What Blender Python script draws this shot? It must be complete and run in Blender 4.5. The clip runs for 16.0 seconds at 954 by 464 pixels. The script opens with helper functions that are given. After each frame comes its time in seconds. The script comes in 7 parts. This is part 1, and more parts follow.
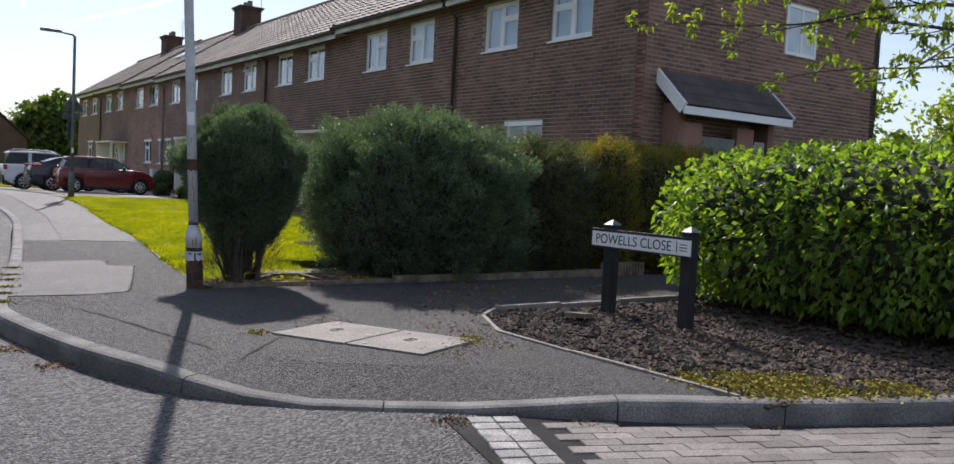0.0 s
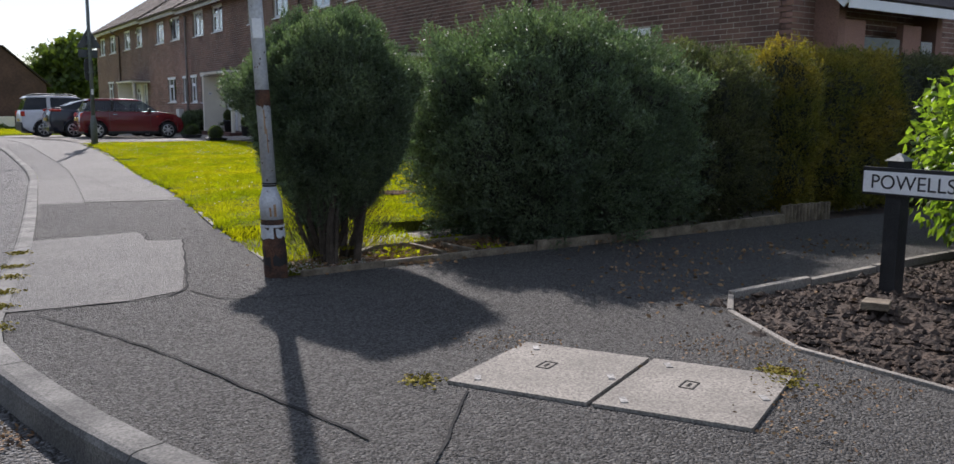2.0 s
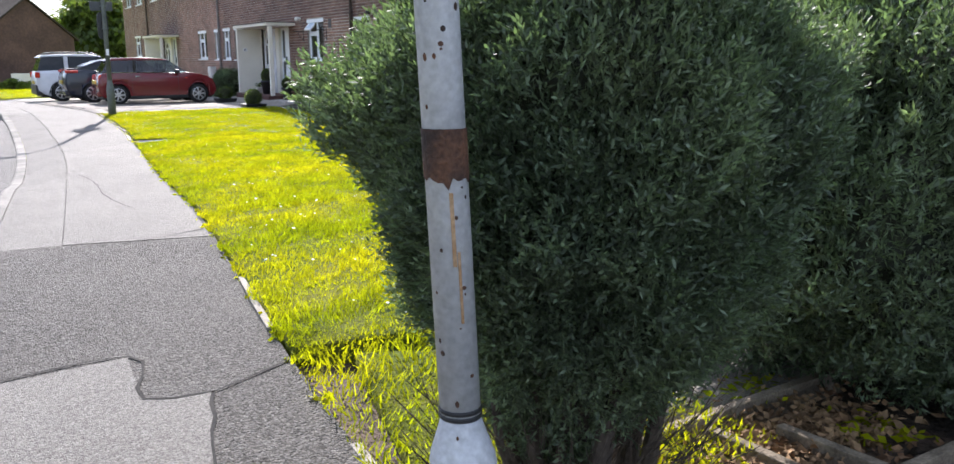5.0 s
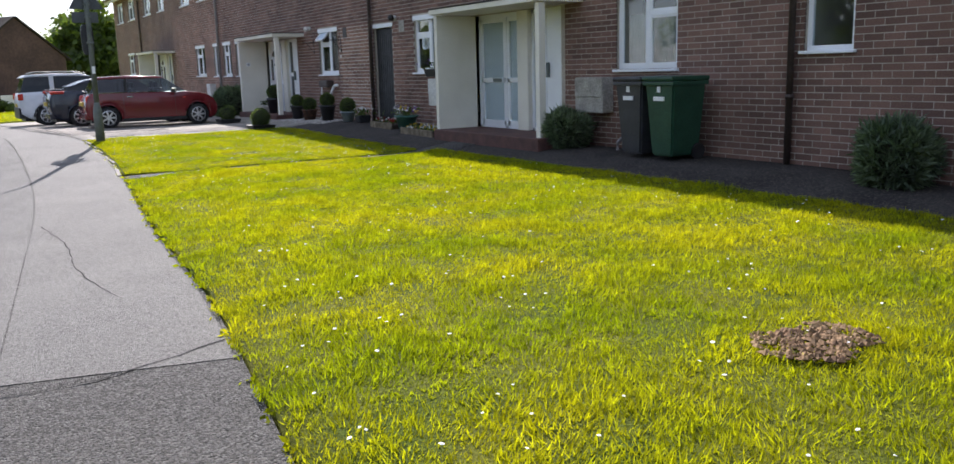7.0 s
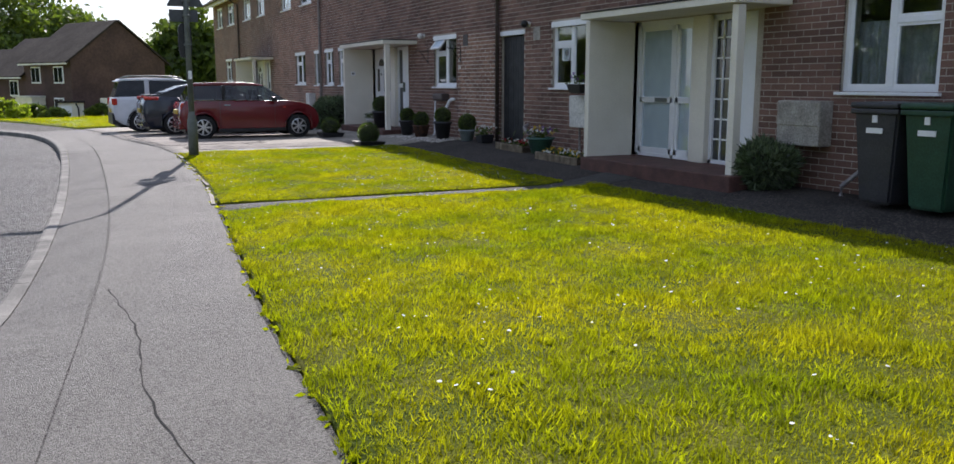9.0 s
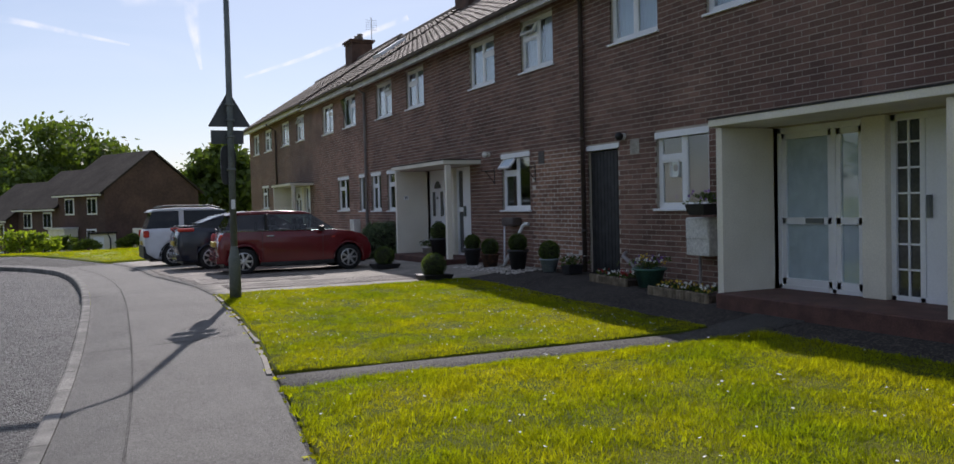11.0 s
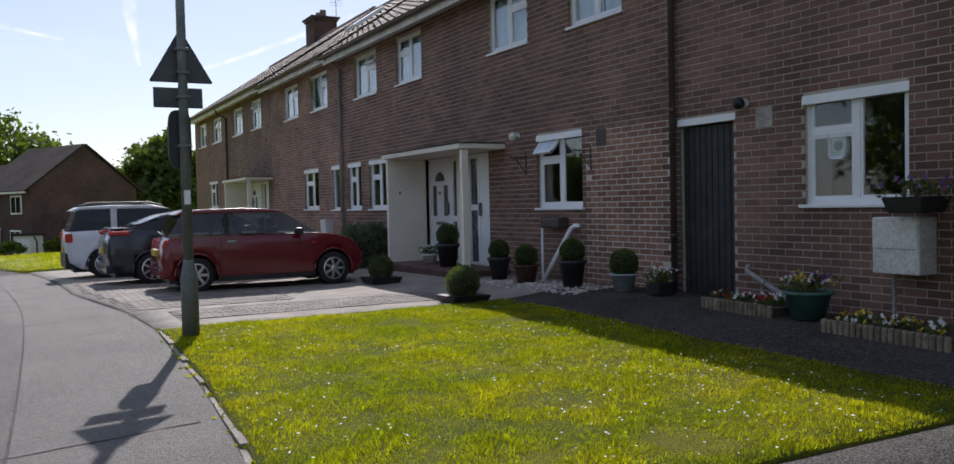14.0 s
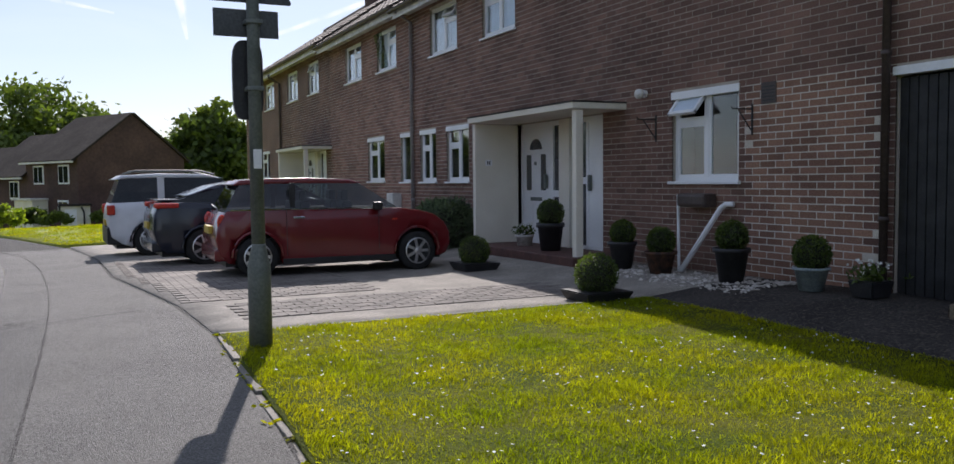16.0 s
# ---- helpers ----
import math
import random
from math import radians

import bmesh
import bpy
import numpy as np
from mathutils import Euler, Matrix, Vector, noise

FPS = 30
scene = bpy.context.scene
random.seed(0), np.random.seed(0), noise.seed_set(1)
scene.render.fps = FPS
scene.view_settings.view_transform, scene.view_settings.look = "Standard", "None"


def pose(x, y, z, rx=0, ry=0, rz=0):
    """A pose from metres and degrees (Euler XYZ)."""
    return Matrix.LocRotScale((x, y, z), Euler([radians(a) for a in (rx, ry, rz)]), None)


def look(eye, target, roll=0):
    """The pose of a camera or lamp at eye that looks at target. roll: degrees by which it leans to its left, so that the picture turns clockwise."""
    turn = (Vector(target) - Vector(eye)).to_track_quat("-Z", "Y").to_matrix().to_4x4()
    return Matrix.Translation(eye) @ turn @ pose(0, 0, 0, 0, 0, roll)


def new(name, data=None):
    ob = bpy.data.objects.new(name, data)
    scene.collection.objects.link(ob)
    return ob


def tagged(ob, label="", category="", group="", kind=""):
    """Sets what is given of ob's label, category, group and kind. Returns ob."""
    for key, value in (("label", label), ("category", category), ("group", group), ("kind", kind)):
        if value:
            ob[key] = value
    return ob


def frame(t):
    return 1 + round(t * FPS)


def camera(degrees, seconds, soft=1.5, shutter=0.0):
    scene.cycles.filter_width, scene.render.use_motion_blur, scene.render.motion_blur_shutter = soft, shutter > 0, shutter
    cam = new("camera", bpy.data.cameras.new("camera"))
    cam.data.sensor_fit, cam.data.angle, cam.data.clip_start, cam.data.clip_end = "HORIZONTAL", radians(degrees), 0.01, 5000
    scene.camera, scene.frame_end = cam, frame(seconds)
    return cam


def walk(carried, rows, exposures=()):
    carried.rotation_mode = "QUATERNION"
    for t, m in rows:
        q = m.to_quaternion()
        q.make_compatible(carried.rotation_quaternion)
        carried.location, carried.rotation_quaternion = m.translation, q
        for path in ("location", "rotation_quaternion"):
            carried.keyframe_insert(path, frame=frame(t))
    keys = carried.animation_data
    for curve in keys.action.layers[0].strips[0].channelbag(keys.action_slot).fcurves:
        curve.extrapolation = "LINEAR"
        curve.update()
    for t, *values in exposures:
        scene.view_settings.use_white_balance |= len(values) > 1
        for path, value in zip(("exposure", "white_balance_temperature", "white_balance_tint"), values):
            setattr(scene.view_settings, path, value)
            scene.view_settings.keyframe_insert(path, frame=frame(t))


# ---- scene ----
cam = camera(57.7, 16.0)
PATH = [
    (0, (0.539, 0.327, 1.111), (1.689, 1.96, 1.0), 2.9),
    (0.5, (0.576, 1.007, 1.143), (1.66, 2.683, 1.024), 1.9),
    (1, (0.627, 1.705, 1.138), (1.45, 3.51, 0.885), -2.1),
    (1.5, (0.777, 2.414, 1.103), (1.73, 4.158, 0.885), -0.0),
    (2, (1.069, 3.125, 1.087), (2.166, 4.774, 0.808), 0.4),
    (2.5, (1.292, 3.8, 1.12), (2.471, 5.391, 0.837), 1.2),
    (3, (1.544, 4.365, 1.162), (2.774, 5.912, 0.855), 0.2),
    (3.5, (1.79, 5.073, 1.186), (3.045, 6.6, 0.879), 1.1),
    (4, (2.026, 5.763, 1.205), (3.262, 7.299, 0.866), 1.3),
    (4.5, (2.144, 6.438, 1.305), (3.226, 8.081, 0.943), 0.5),
    (5, (2.165, 7.0, 1.341), (3.186, 8.674, 0.945), -0.3),
    (5.2, (2.188, 7.232, 1.32), (3.126, 8.946, 0.894), -3.0),
    (7.3, (2.852, 10.066, 1.33), (3.898, 11.733, 0.974), -1.4),
    (7.5, (2.92, 10.326, 1.344), (3.983, 11.988, 1.011), -1.3),
    (8, (3.06, 10.948, 1.364), (4.14, 12.623, 1.2), 1.3),
    (8.5, (3.145, 11.627, 1.324), (4.193, 13.306, 1.039), -0.1),
    (9, (3.144, 12.312, 1.348), (4.016, 14.08, 1.01), 0.0),
    (9.5, (3.21, 12.931, 1.367), (4.125, 14.681, 1.046), -0.4),
    (10, (3.251, 13.585, 1.411), (4.127, 15.376, 1.249), -0.7),
    (10.2, (3.253, 13.83, 1.411), (4.138, 15.621, 1.326), -1.1),
    (12.3, (3.602, 16.777, 1.369), (4.324, 18.642, 1.329), -1.8),
    (12.5, (3.632, 17.05, 1.37), (4.373, 18.907, 1.379), -1.6),
    (13, (3.737, 17.734, 1.365), (4.499, 19.583, 1.357), -2.3),
    (13.5, (3.777, 18.381, 1.382), (4.591, 20.208, 1.352), -0.8),
    (14, (3.857, 19.038, 1.361), (4.802, 20.799, 1.296), -1.3),
    (14.5, (3.883, 19.687, 1.371), (4.77, 21.48, 1.333), -1.6),
    (15, (3.969, 20.295, 1.355), (4.875, 22.076, 1.265), -1.1),
    (15.5, (4.054, 20.917, 1.348), (4.901, 22.724, 1.224), -1.8),
    (16, (4.111, 21.538, 1.318), (4.969, 23.341, 1.199), -0.6),
]
EXPOSURES = [(t, e, 6350, 18) for t, e in ((0.0, 0.25), (1.0, -0.1), (1.5, 0.0), (2.5, 0.55), (3.0, 1.0), (3.5, 1.5), (4.5, 1.5), (5.2, 1.2), (7.3, 0.75), (8.5, 0.5), (9.5, 0.35), (10.2, 0.0), (12.5, -0.15), (14.5, 0.1), (16.0, 0.1))]
walk(cam, [(t, look(eye, target, roll)) for t, eye, target, roll in PATH], EXPOSURES)

# ---- light ----
SUN = Vector((0.287 * 0.784, 0.958 * 0.784, 0.621)).normalized()
world = bpy.data.worlds.new("sky")
scene.world = world
world.use_nodes = True
wt = world.node_tree
wt.nodes.clear()
w_out = wt.nodes.new("ShaderNodeOutputWorld")
w_bg = wt.nodes.new("ShaderNodeBackground")
w_sky = wt.nodes.new("ShaderNodeTexSky")
w_sky.sky_type = "NISHITA"
w_sky.sun_disc = False
w_sky.sun_elevation = radians(38.4)
w_sky.sun_rotation = radians(16.7)
w_sky.dust_density = 0.5
w_sky.ozone_density = 2.0
w_co = wt.nodes.new("ShaderNodeTexCoord")
w_map = wt.nodes.new("ShaderNodeMapping")
w_map.inputs["Scale"].default_value = (1.2, 1.2, 5.0)
w_map.inputs["Rotation"].default_value = (0.25, 0.1, 0.5)
w_no = wt.nodes.new("ShaderNodeTexNoise")
w_no.inputs["Scale"].default_value = 2.6
w_no.inputs["Detail"].default_value = 7
w_no.inputs["Distortion"].default_value = 0.8
w_ra = wt.nodes.new("ShaderNodeValToRGB")
w_ra.color_ramp.elements[0].position = 0.42
w_ra.color_ramp.elements[0].color = (0.24, 0.24, 0.24, 1)
w_ra.color_ramp.elements[1].position = 0.85
w_ra.color_ramp.elements[1].color = (0.62, 0.62, 0.62, 1)
w_mx = wt.nodes.new("ShaderNodeMixRGB")
w_mx.inputs[2].default_value = (8.4, 9.6, 11.2, 1)
wt.links.new(w_co.outputs["Generated"], w_map.inputs[0])
wt.links.new(w_map.outputs[0], w_no.inputs[0])
wt.links.new(w_no.outputs[0], w_ra.inputs[0])
wt.links.new(w_ra.outputs[0], w_mx.inputs[0])
wt.links.new(w_sky.outputs[0], w_mx.inputs[1])
wt.links.new(w_mx.outputs[0], w_bg.inputs[0])
w_bg.inputs[1].default_value = 0.098
wt.links.new(w_bg.outputs[0], w_out.inputs[0])
sun_data = bpy.data.lights.new("sun", "SUN")
sun_data.energy = 5.0
sun_data.angle = radians(0.55)
sun_data.color = (1.0, 0.96, 0.89)
sun = new("sun", sun_data)
sun.matrix_world = look(SUN * 60, (0, 0, 0))

# ---- materials ----


def mat(name, c1, c2, rough=0.8, scale=8.0, fine=60.0, bump=0.3, metal=0.0, c3=None, spec=0.4, island=0.0, objrand=0.0, translucent=None, stain=0.5, dist=0.01, chips=0.0):
    """Two-scale procedural surface in world metres: c1/c2 blended by broad noise, fine grain, optional speck colour c3."""
    m = bpy.data.materials.new(name)
    m.use_nodes = True
    t = m.node_tree
    b = t.nodes["Principled BSDF"]
    geo = t.nodes.new("ShaderNodeNewGeometry")
    n1 = t.nodes.new("ShaderNodeTexNoise")
    n1.inputs["Scale"].default_value = scale
    n1.inputs["Detail"].default_value = 5
    n2 = t.nodes.new("ShaderNodeTexNoise")
    n2.inputs["Scale"].default_value = fine
    n2.inputs["Detail"].default_value = 3
    t.links.new(geo.outputs["Position"], n1.inputs[0])
    t.links.new(geo.outputs["Position"], n2.inputs[0])
    r1 = t.nodes.new("ShaderNodeValToRGB")
    r1.color_ramp.elements[0].position, r1.color_ramp.elements[1].position = 0.36, 0.66
    r1.color_ramp.elements[0].color, r1.color_ramp.elements[1].color = (*c1, 1), (*c2, 1)
    t.links.new(n1.outputs[0], r1.inputs[0])
    col = r1.outputs[0]
    r2 = t.nodes.new("ShaderNodeMapRange")
    r2.inputs[1].default_value, r2.inputs[2].default_value = 0.3, 0.7
    r2.inputs[3].default_value, r2.inputs[4].default_value = 1 - stain * 0.5, 1 + stain * 0.5
    t.links.new(n2.outputs[0], r2.inputs[0])
    fac = r2.outputs[0]
    for src, amount in ((geo.outputs["Random Per Island"], island), (None, objrand)):
        if amount:
            if src is None:
                src = t.nodes.new("ShaderNodeObjectInfo").outputs["Random"]
            r = t.nodes.new("ShaderNodeMapRange")
            r.inputs[3].default_value, r.inputs[4].default_value = 1 - amount, 1 + amount
            t.links.new(src, r.inputs[0])
            mu = t.nodes.new("ShaderNodeMath")
            mu.operation = "MULTIPLY"
            t.links.new(fac, mu.inputs[0])
            t.links.new(r.outputs[0], mu.inputs[1])
            fac = mu.outputs[0]
    vm = t.nodes.new("ShaderNodeVectorMath")
    vm.operation = "SCALE"
    t.links.new(col, vm.inputs[0])
    t.links.new(fac, vm.inputs["Scale"])
    col = vm.outputs[0]
    if c3:
        vo = t.nodes.new("ShaderNodeTexVoronoi")
        vo.inputs["Scale"].default_value = fine * 1.5
        t.links.new(geo.outputs["Position"], vo.inputs["Vector"])
        rr = t.nodes.new("ShaderNodeMapRange")
        rr.inputs[1].default_value, rr.inputs[2].default_value = (0.35, 1.05) if chips else (0.75, 0.95)
        sep = t.nodes.new("ShaderNodeSeparateColor")
        t.links.new(vo.outputs["Color"], sep.inputs[0])
        t.links.new(sep.outputs[0], rr.inputs[0])
        mx = t.nodes.new("ShaderNodeMixRGB")
        mx.inputs[2].default_value = (*c3, 1)
        t.links.new(rr.outputs[0], mx.inputs[0])
        t.links.new(col, mx.inputs[1])
        col = mx.outputs[0]
    t.links.new(col, b.inputs["Base Color"])
    b.inputs["Roughness"].default_value = rough
    b.inputs["Metallic"].default_value = metal
    b.inputs["Specular IOR Level"].default_value = spec
    if bump:
        bn = t.nodes.new("ShaderNodeBump")
        bn.inputs["Strength"].default_value = bump
        bn.inputs["Distance"].default_value = dist
        if chips:      # rounded stone chips standing out of the binder
            hs = t.nodes.new("ShaderNodeMath")
            hs.operation = "MULTIPLY_ADD"
            hs.inputs[1].default_value = -chips
            t.links.new(vo.outputs["Distance"], hs.inputs[0])
            t.links.new(n2.outputs[0], hs.inputs[2])
            t.links.new(hs.outputs[0], bn.inputs["Height"])
        else:
            t.links.new(n2.outputs[0], bn.inputs["Height"])
        t.links.new(bn.outputs[0], b.inputs["Normal"])
    if translucent:
        tr = t.nodes.new("ShaderNodeBsdfTranslucent")
        ml = t.nodes.new("ShaderNodeVectorMath")
        ml.operation = "MULTIPLY"
        ml.inputs[1].default_value = translucent[:3]
        t.links.new(col, ml.inputs[0])
        t.links.new(ml.outputs[0], tr.inputs[0])
        ms = t.nodes.new("ShaderNodeMixShader")
        ms.inputs[0].default_value = translucent[3]
        t.links.new(b.outputs[0], ms.inputs[1])
        t.links.new(tr.outputs[0], ms.inputs[2])
        t.links.new(ms.outputs[0], t.nodes["Material Output"].inputs[0])
    return m


def glass_mat(name, tint, rough=0.02, gloss=0.88):
    """A dark, reflecting pane that still lets light through."""
    m = bpy.data.materials.new(name)
    m.use_nodes = True
    t = m.node_tree
    t.nodes.clear()
    out = t.nodes.new("ShaderNodeOutputMaterial")
    tr = t.nodes.new("ShaderNodeBsdfTransparent")
    tr.inputs[0].default_value = (*tint, 1)
    gl = t.nodes.new("ShaderNodeBsdfGlossy")
    gl.inputs["Roughness"].default_value = rough
    lw = t.nodes.new("ShaderNodeLayerWeight")
    lw.inputs[0].default_value = 0.5
    pw = t.nodes.new("ShaderNodeMath")
    pw.operation = "POWER"
    pw.inputs[1].default_value = 3.5
    fr = t.nodes.new("ShaderNodeMath")
    fr.operation = "MULTIPLY_ADD"
    fr.inputs[1].default_value, fr.inputs[2].default_value = gloss, 0.07
    t.links.new(lw.outputs["Facing"], pw.inputs[0])
    t.links.new(pw.outputs[0], fr.inputs[0])
    mx = t.nodes.new("ShaderNodeMixShader")
    t.links.new(fr.outputs[0], mx.inputs[0])
    t.links.new(tr.outputs[0], mx.inputs[1])
    t.links.new(gl.outputs[0], mx.inputs[2])
    t.links.new(mx.outputs[0], out.inputs[0])
    return m


M_ROAD = mat("road_asphalt", (0.036, 0.034, 0.032), (0.06, 0.057, 0.053), 0.72, 0.7, 42, 1.0, c3=(0.19, 0.186, 0.178), spec=0.3, stain=1.5, dist=0.02, chips=1.2)
M_PAVE = mat("pavement_asphalt", (0.044, 0.041, 0.037), (0.066, 0.062, 0.056), 0.78, 0.8, 70, 1.0, c3=(0.17, 0.163, 0.152), spec=0.2, stain=1.5, dist=0.014, chips=1.2)
M_PATCH = mat("pale_asphalt_patch", (0.072, 0.067, 0.06), (0.105, 0.099, 0.089), 0.75, 1.1, 110, 0.9, c3=(0.2, 0.194, 0.18), spec=0.3, stain=1.1, dist=0.008, chips=0.8)
M_WALK = mat("dark_path", (0.03, 0.027, 0.025), (0.052, 0.047, 0.042), 0.9, 1.5, 40, 0.8, c3=(0.1, 0.085, 0.07), spec=0.15, stain=0.9)
M_SEAM = mat("bitumen_seam", (0.03, 0.03, 0.03), (0.05, 0.048, 0.045), 0.95, 3, 80, 0.4, spec=0.08)
M_KERB = mat("kerb_concrete", (0.1, 0.096, 0.088), (0.19, 0.182, 0.165), 0.88, 3, 90, 0.6, stain=0.8, objrand=0.14, dist=0.006)
M_CONC = mat("concrete", (0.2, 0.182, 0.155), (0.3, 0.272, 0.232), 0.88, 2.5, 90, 0.6, c3=(0.14, 0.125, 0.108), stain=0.7, objrand=0.08, dist=0.005)
M_SOIL = mat("soil", (0.04, 0.029, 0.022), (0.1, 0.07, 0.05), 0.95, 6, 45, 1.0, stain=0.9, dist=0.02)
M_LAWN = mat("lawn_soil", (0.055, 0.075, 0.007), (0.11, 0.11, 0.014), 0.95, 1.6, 60, 0.8, spec=0.1, stain=0.9, dist=0.02)
M_FARGRASS = mat("far_grass", (0.17, 0.21, 0.02), (0.27, 0.27, 0.03), 0.95, 0.5, 20, 0.9, stain=0.9)
M_MORTAR = mat("mortar", (0.34, 0.3, 0.25), (0.48, 0.42, 0.35), 0.95, 2, 90, 0.4)
M_BRICK = mat("red_brown_brick", (0.145, 0.078, 0.06), (0.23, 0.128, 0.097), 0.88, 0.9, 70, 0.5, island=0.28, objrand=0.2, stain=0.5, dist=0.004)
M_BRICK2 = mat("orange_brick", (0.19, 0.1, 0.07), (0.27, 0.148, 0.1), 0.88, 1.5, 70, 0.5, island=0.2, objrand=0.25, stain=0.6, dist=0.004)
M_TILE = mat("roof_tile", (0.10, 0.075, 0.06), (0.17, 0.135, 0.11), 0.8, 0.8, 40, 0.5, island=0.25, stain=0.6)
M_WHITE = mat("white_upvc", (0.74, 0.75, 0.76), (0.8, 0.81, 0.82), 0.35, 2, 40, 0.02, stain=0.06)
M_RENDER = mat("cream_painted_render", (0.66, 0.62, 0.52), (0.76, 0.72, 0.62), 0.75, 1.3, 60, 0.25, stain=0.15)
M_SOFFIT = mat("weathered_white_paint", (0.5, 0.49, 0.46), (0.68, 0.67, 0.63), 0.7, 2.5, 30, 0.2, stain=0.4)
M_BLACK = mat("black_plastic", (0.012, 0.012, 0.013), (0.024, 0.024, 0.025), 0.45, 4, 60, 0.1)
M_PIPE = mat("brown_pipe", (0.05, 0.035, 0.03), (0.075, 0.055, 0.048), 0.5, 3, 40, 0.1)
M_GREYPIPE = mat("grey_pipe", (0.22, 0.2, 0.2), (0.3, 0.28, 0.27), 0.5, 3, 40, 0.1)
M_GLASS = glass_mat("window_glass", (0.88, 0.92, 0.93))
# shade of the unlit rooms, put into the colour of their linings
M_DARK = mat("room_shade", (0.02, 0.02, 0.022), (0.05, 0.047, 0.045), 0.9, 1.5, 20, 0.0)
M_NET = mat("net_curtain", (0.62, 0.66, 0.7), (0.76, 0.79, 0.82), 0.9, 6, 40, 0.3, stain=0.25)
M_BLIND = mat("blue_blind", (0.5, 0.58, 0.66), (0.6, 0.68, 0.76), 0.8, 3, 40, 0.1, stain=0.15)
M_WOOD = mat("weathered_wood", (0.12, 0.095, 0.065), (0.24, 0.195, 0.14), 0.85, 9, 90, 0.5, stain=0.6, objrand=0.15)
M_GATE = mat("dark_stained_wood", (0.012, 0.013, 0.014), (0.028, 0.028, 0.03), 0.6, 6, 80, 0.4)
M_GALV = mat("grey_green_painted_steel", (0.10, 0.115, 0.105), (0.16, 0.175, 0.16), 0.5, 4, 50, 0.15, stain=0.4)
M_LAMPWHITE = mat("chipped_pale_grey_paint", (0.42, 0.43, 0.45), (0.55, 0.56, 0.58), 0.5, 5, 60, 0.2, stain=0.3)
M_RUST = mat("dark_rust", (0.035, 0.022, 0.018), (0.12, 0.055, 0.03), 0.85, 12, 90, 0.6, stain=0.7)
M_SIGNBACK = mat("dark_grey_sign_back", (0.05, 0.055, 0.058), (0.08, 0.085, 0.088), 0.5, 3, 50, 0.1)
M_CONIFER = mat("conifer_green", (0.07, 0.1, 0.062), (0.13, 0.165, 0.1), 0.55, 2.5, 30, 0.0, island=0.55, spec=0.5, translucent=(1.4, 1.7, 0.8, 0.35))
M_CONIFER2 = mat("dark_conifer", (0.06, 0.07, 0.04), (0.12, 0.115, 0.06), 0.7, 2.5, 30, 0.0, island=0.45, translucent=(1.5, 1.8, 0.7, 0.35))
M_GOLDHEDGE = mat("golden_hedge", (0.09, 0.11, 0.03), (0.2, 0.17, 0.04), 0.7, 2.0, 30, 0.0, island=0.45, translucent=(2.2, 1.9, 0.5, 0.4))
# near-black: the shade deep between the leaves is put into this colour
M_CORE = mat("shrub_core_shade", (0.02, 0.024, 0.014), (0.045, 0.048, 0.028), 0.95, 9, 40, 0.6)
M_BEECH = mat("beech_leaf", (0.08, 0.14, 0.025), (0.17, 0.25, 0.04), 0.45, 2.0, 40, 0.0, island=0.4, translucent=(2.2, 2.2, 0.7, 0.5))
M_TREE = mat("tree_leaf", (0.045, 0.075, 0.015), (0.1, 0.14, 0.03), 0.6, 0.3, 8, 0.0, island=0.4, translucent=(2.0, 2.0, 0.7, 0.4))
M_CHERRY = mat("cherry_leaf", (0.08, 0.13, 0.02), (0.15, 0.2, 0.03), 0.5, 2.0, 20, 0.0, island=0.35, translucent=(2.6, 2.4, 0.7, 0.55))
M_BARK = mat("bark", (0.05, 0.038, 0.028), (0.1, 0.078, 0.058), 0.95, 9, 60, 0.8, stain=0.6)
M_GRASS = mat("grass_blade", (0.15, 0.19, 0.006), (0.27, 0.265, 0.008), 0.75, 0.9, 12, 0.0, island=0.5, spec=0.12, translucent=(2.1, 2.1, 0.35, 0.5))
M_DAISY = mat("daisy_white", (0.7, 0.7, 0.66), (0.8, 0.8, 0.78), 0.8, 9, 40, 0.0)
M_REDTILE = mat("red_step", (0.07, 0.032, 0.027), (0.12, 0.055, 0.043), 0.7, 5, 60, 0.2)
M_PAVER = mat("block_paver", (0.13, 0.115, 0.1), (0.2, 0.178, 0.155), 0.85, 2, 100, 0.6, objrand=0.2, island=0.2, stain=0.7, dist=0.005)
M_SETT = mat("pale_granite_sett", (0.2, 0.19, 0.175), (0.34, 0.325, 0.3), 0.85, 6, 90, 0.6, objrand=0.16, island=0.12, stain=0.8)
M_MARK = mat("worn_road_paint", (0.5, 0.49, 0.47), (0.62, 0.61, 0.59), 0.8, 9, 60, 0.3, stain=0.7)
M_STONE = mat("pebble", (0.3, 0.27, 0.24), (0.5, 0.47, 0.42), 0.8, 8, 60, 0.2, island=0.35, stain=0.3)

# ---- building helpers ----
from mathutils.geometry import tessellate_polygon


def part(name, bm, material, parent, label=""):
    """Links a bmesh (or a finished mesh) as one mesh object under a thing or a part."""
    if isinstance(bm, bmesh.types.BMesh):
        me = bpy.data.meshes.new(name)
        bmesh.ops.recalc_face_normals(bm, faces=bm.faces)
        bm.to_mesh(me)
        bm.free()
    else:
        me = bm
    if material is not None and not me.materials:
        me.materials.append(material)
    ob = new(name, me)
    ob.parent = parent
    if label:
        tagged(ob, label=label)
    return ob


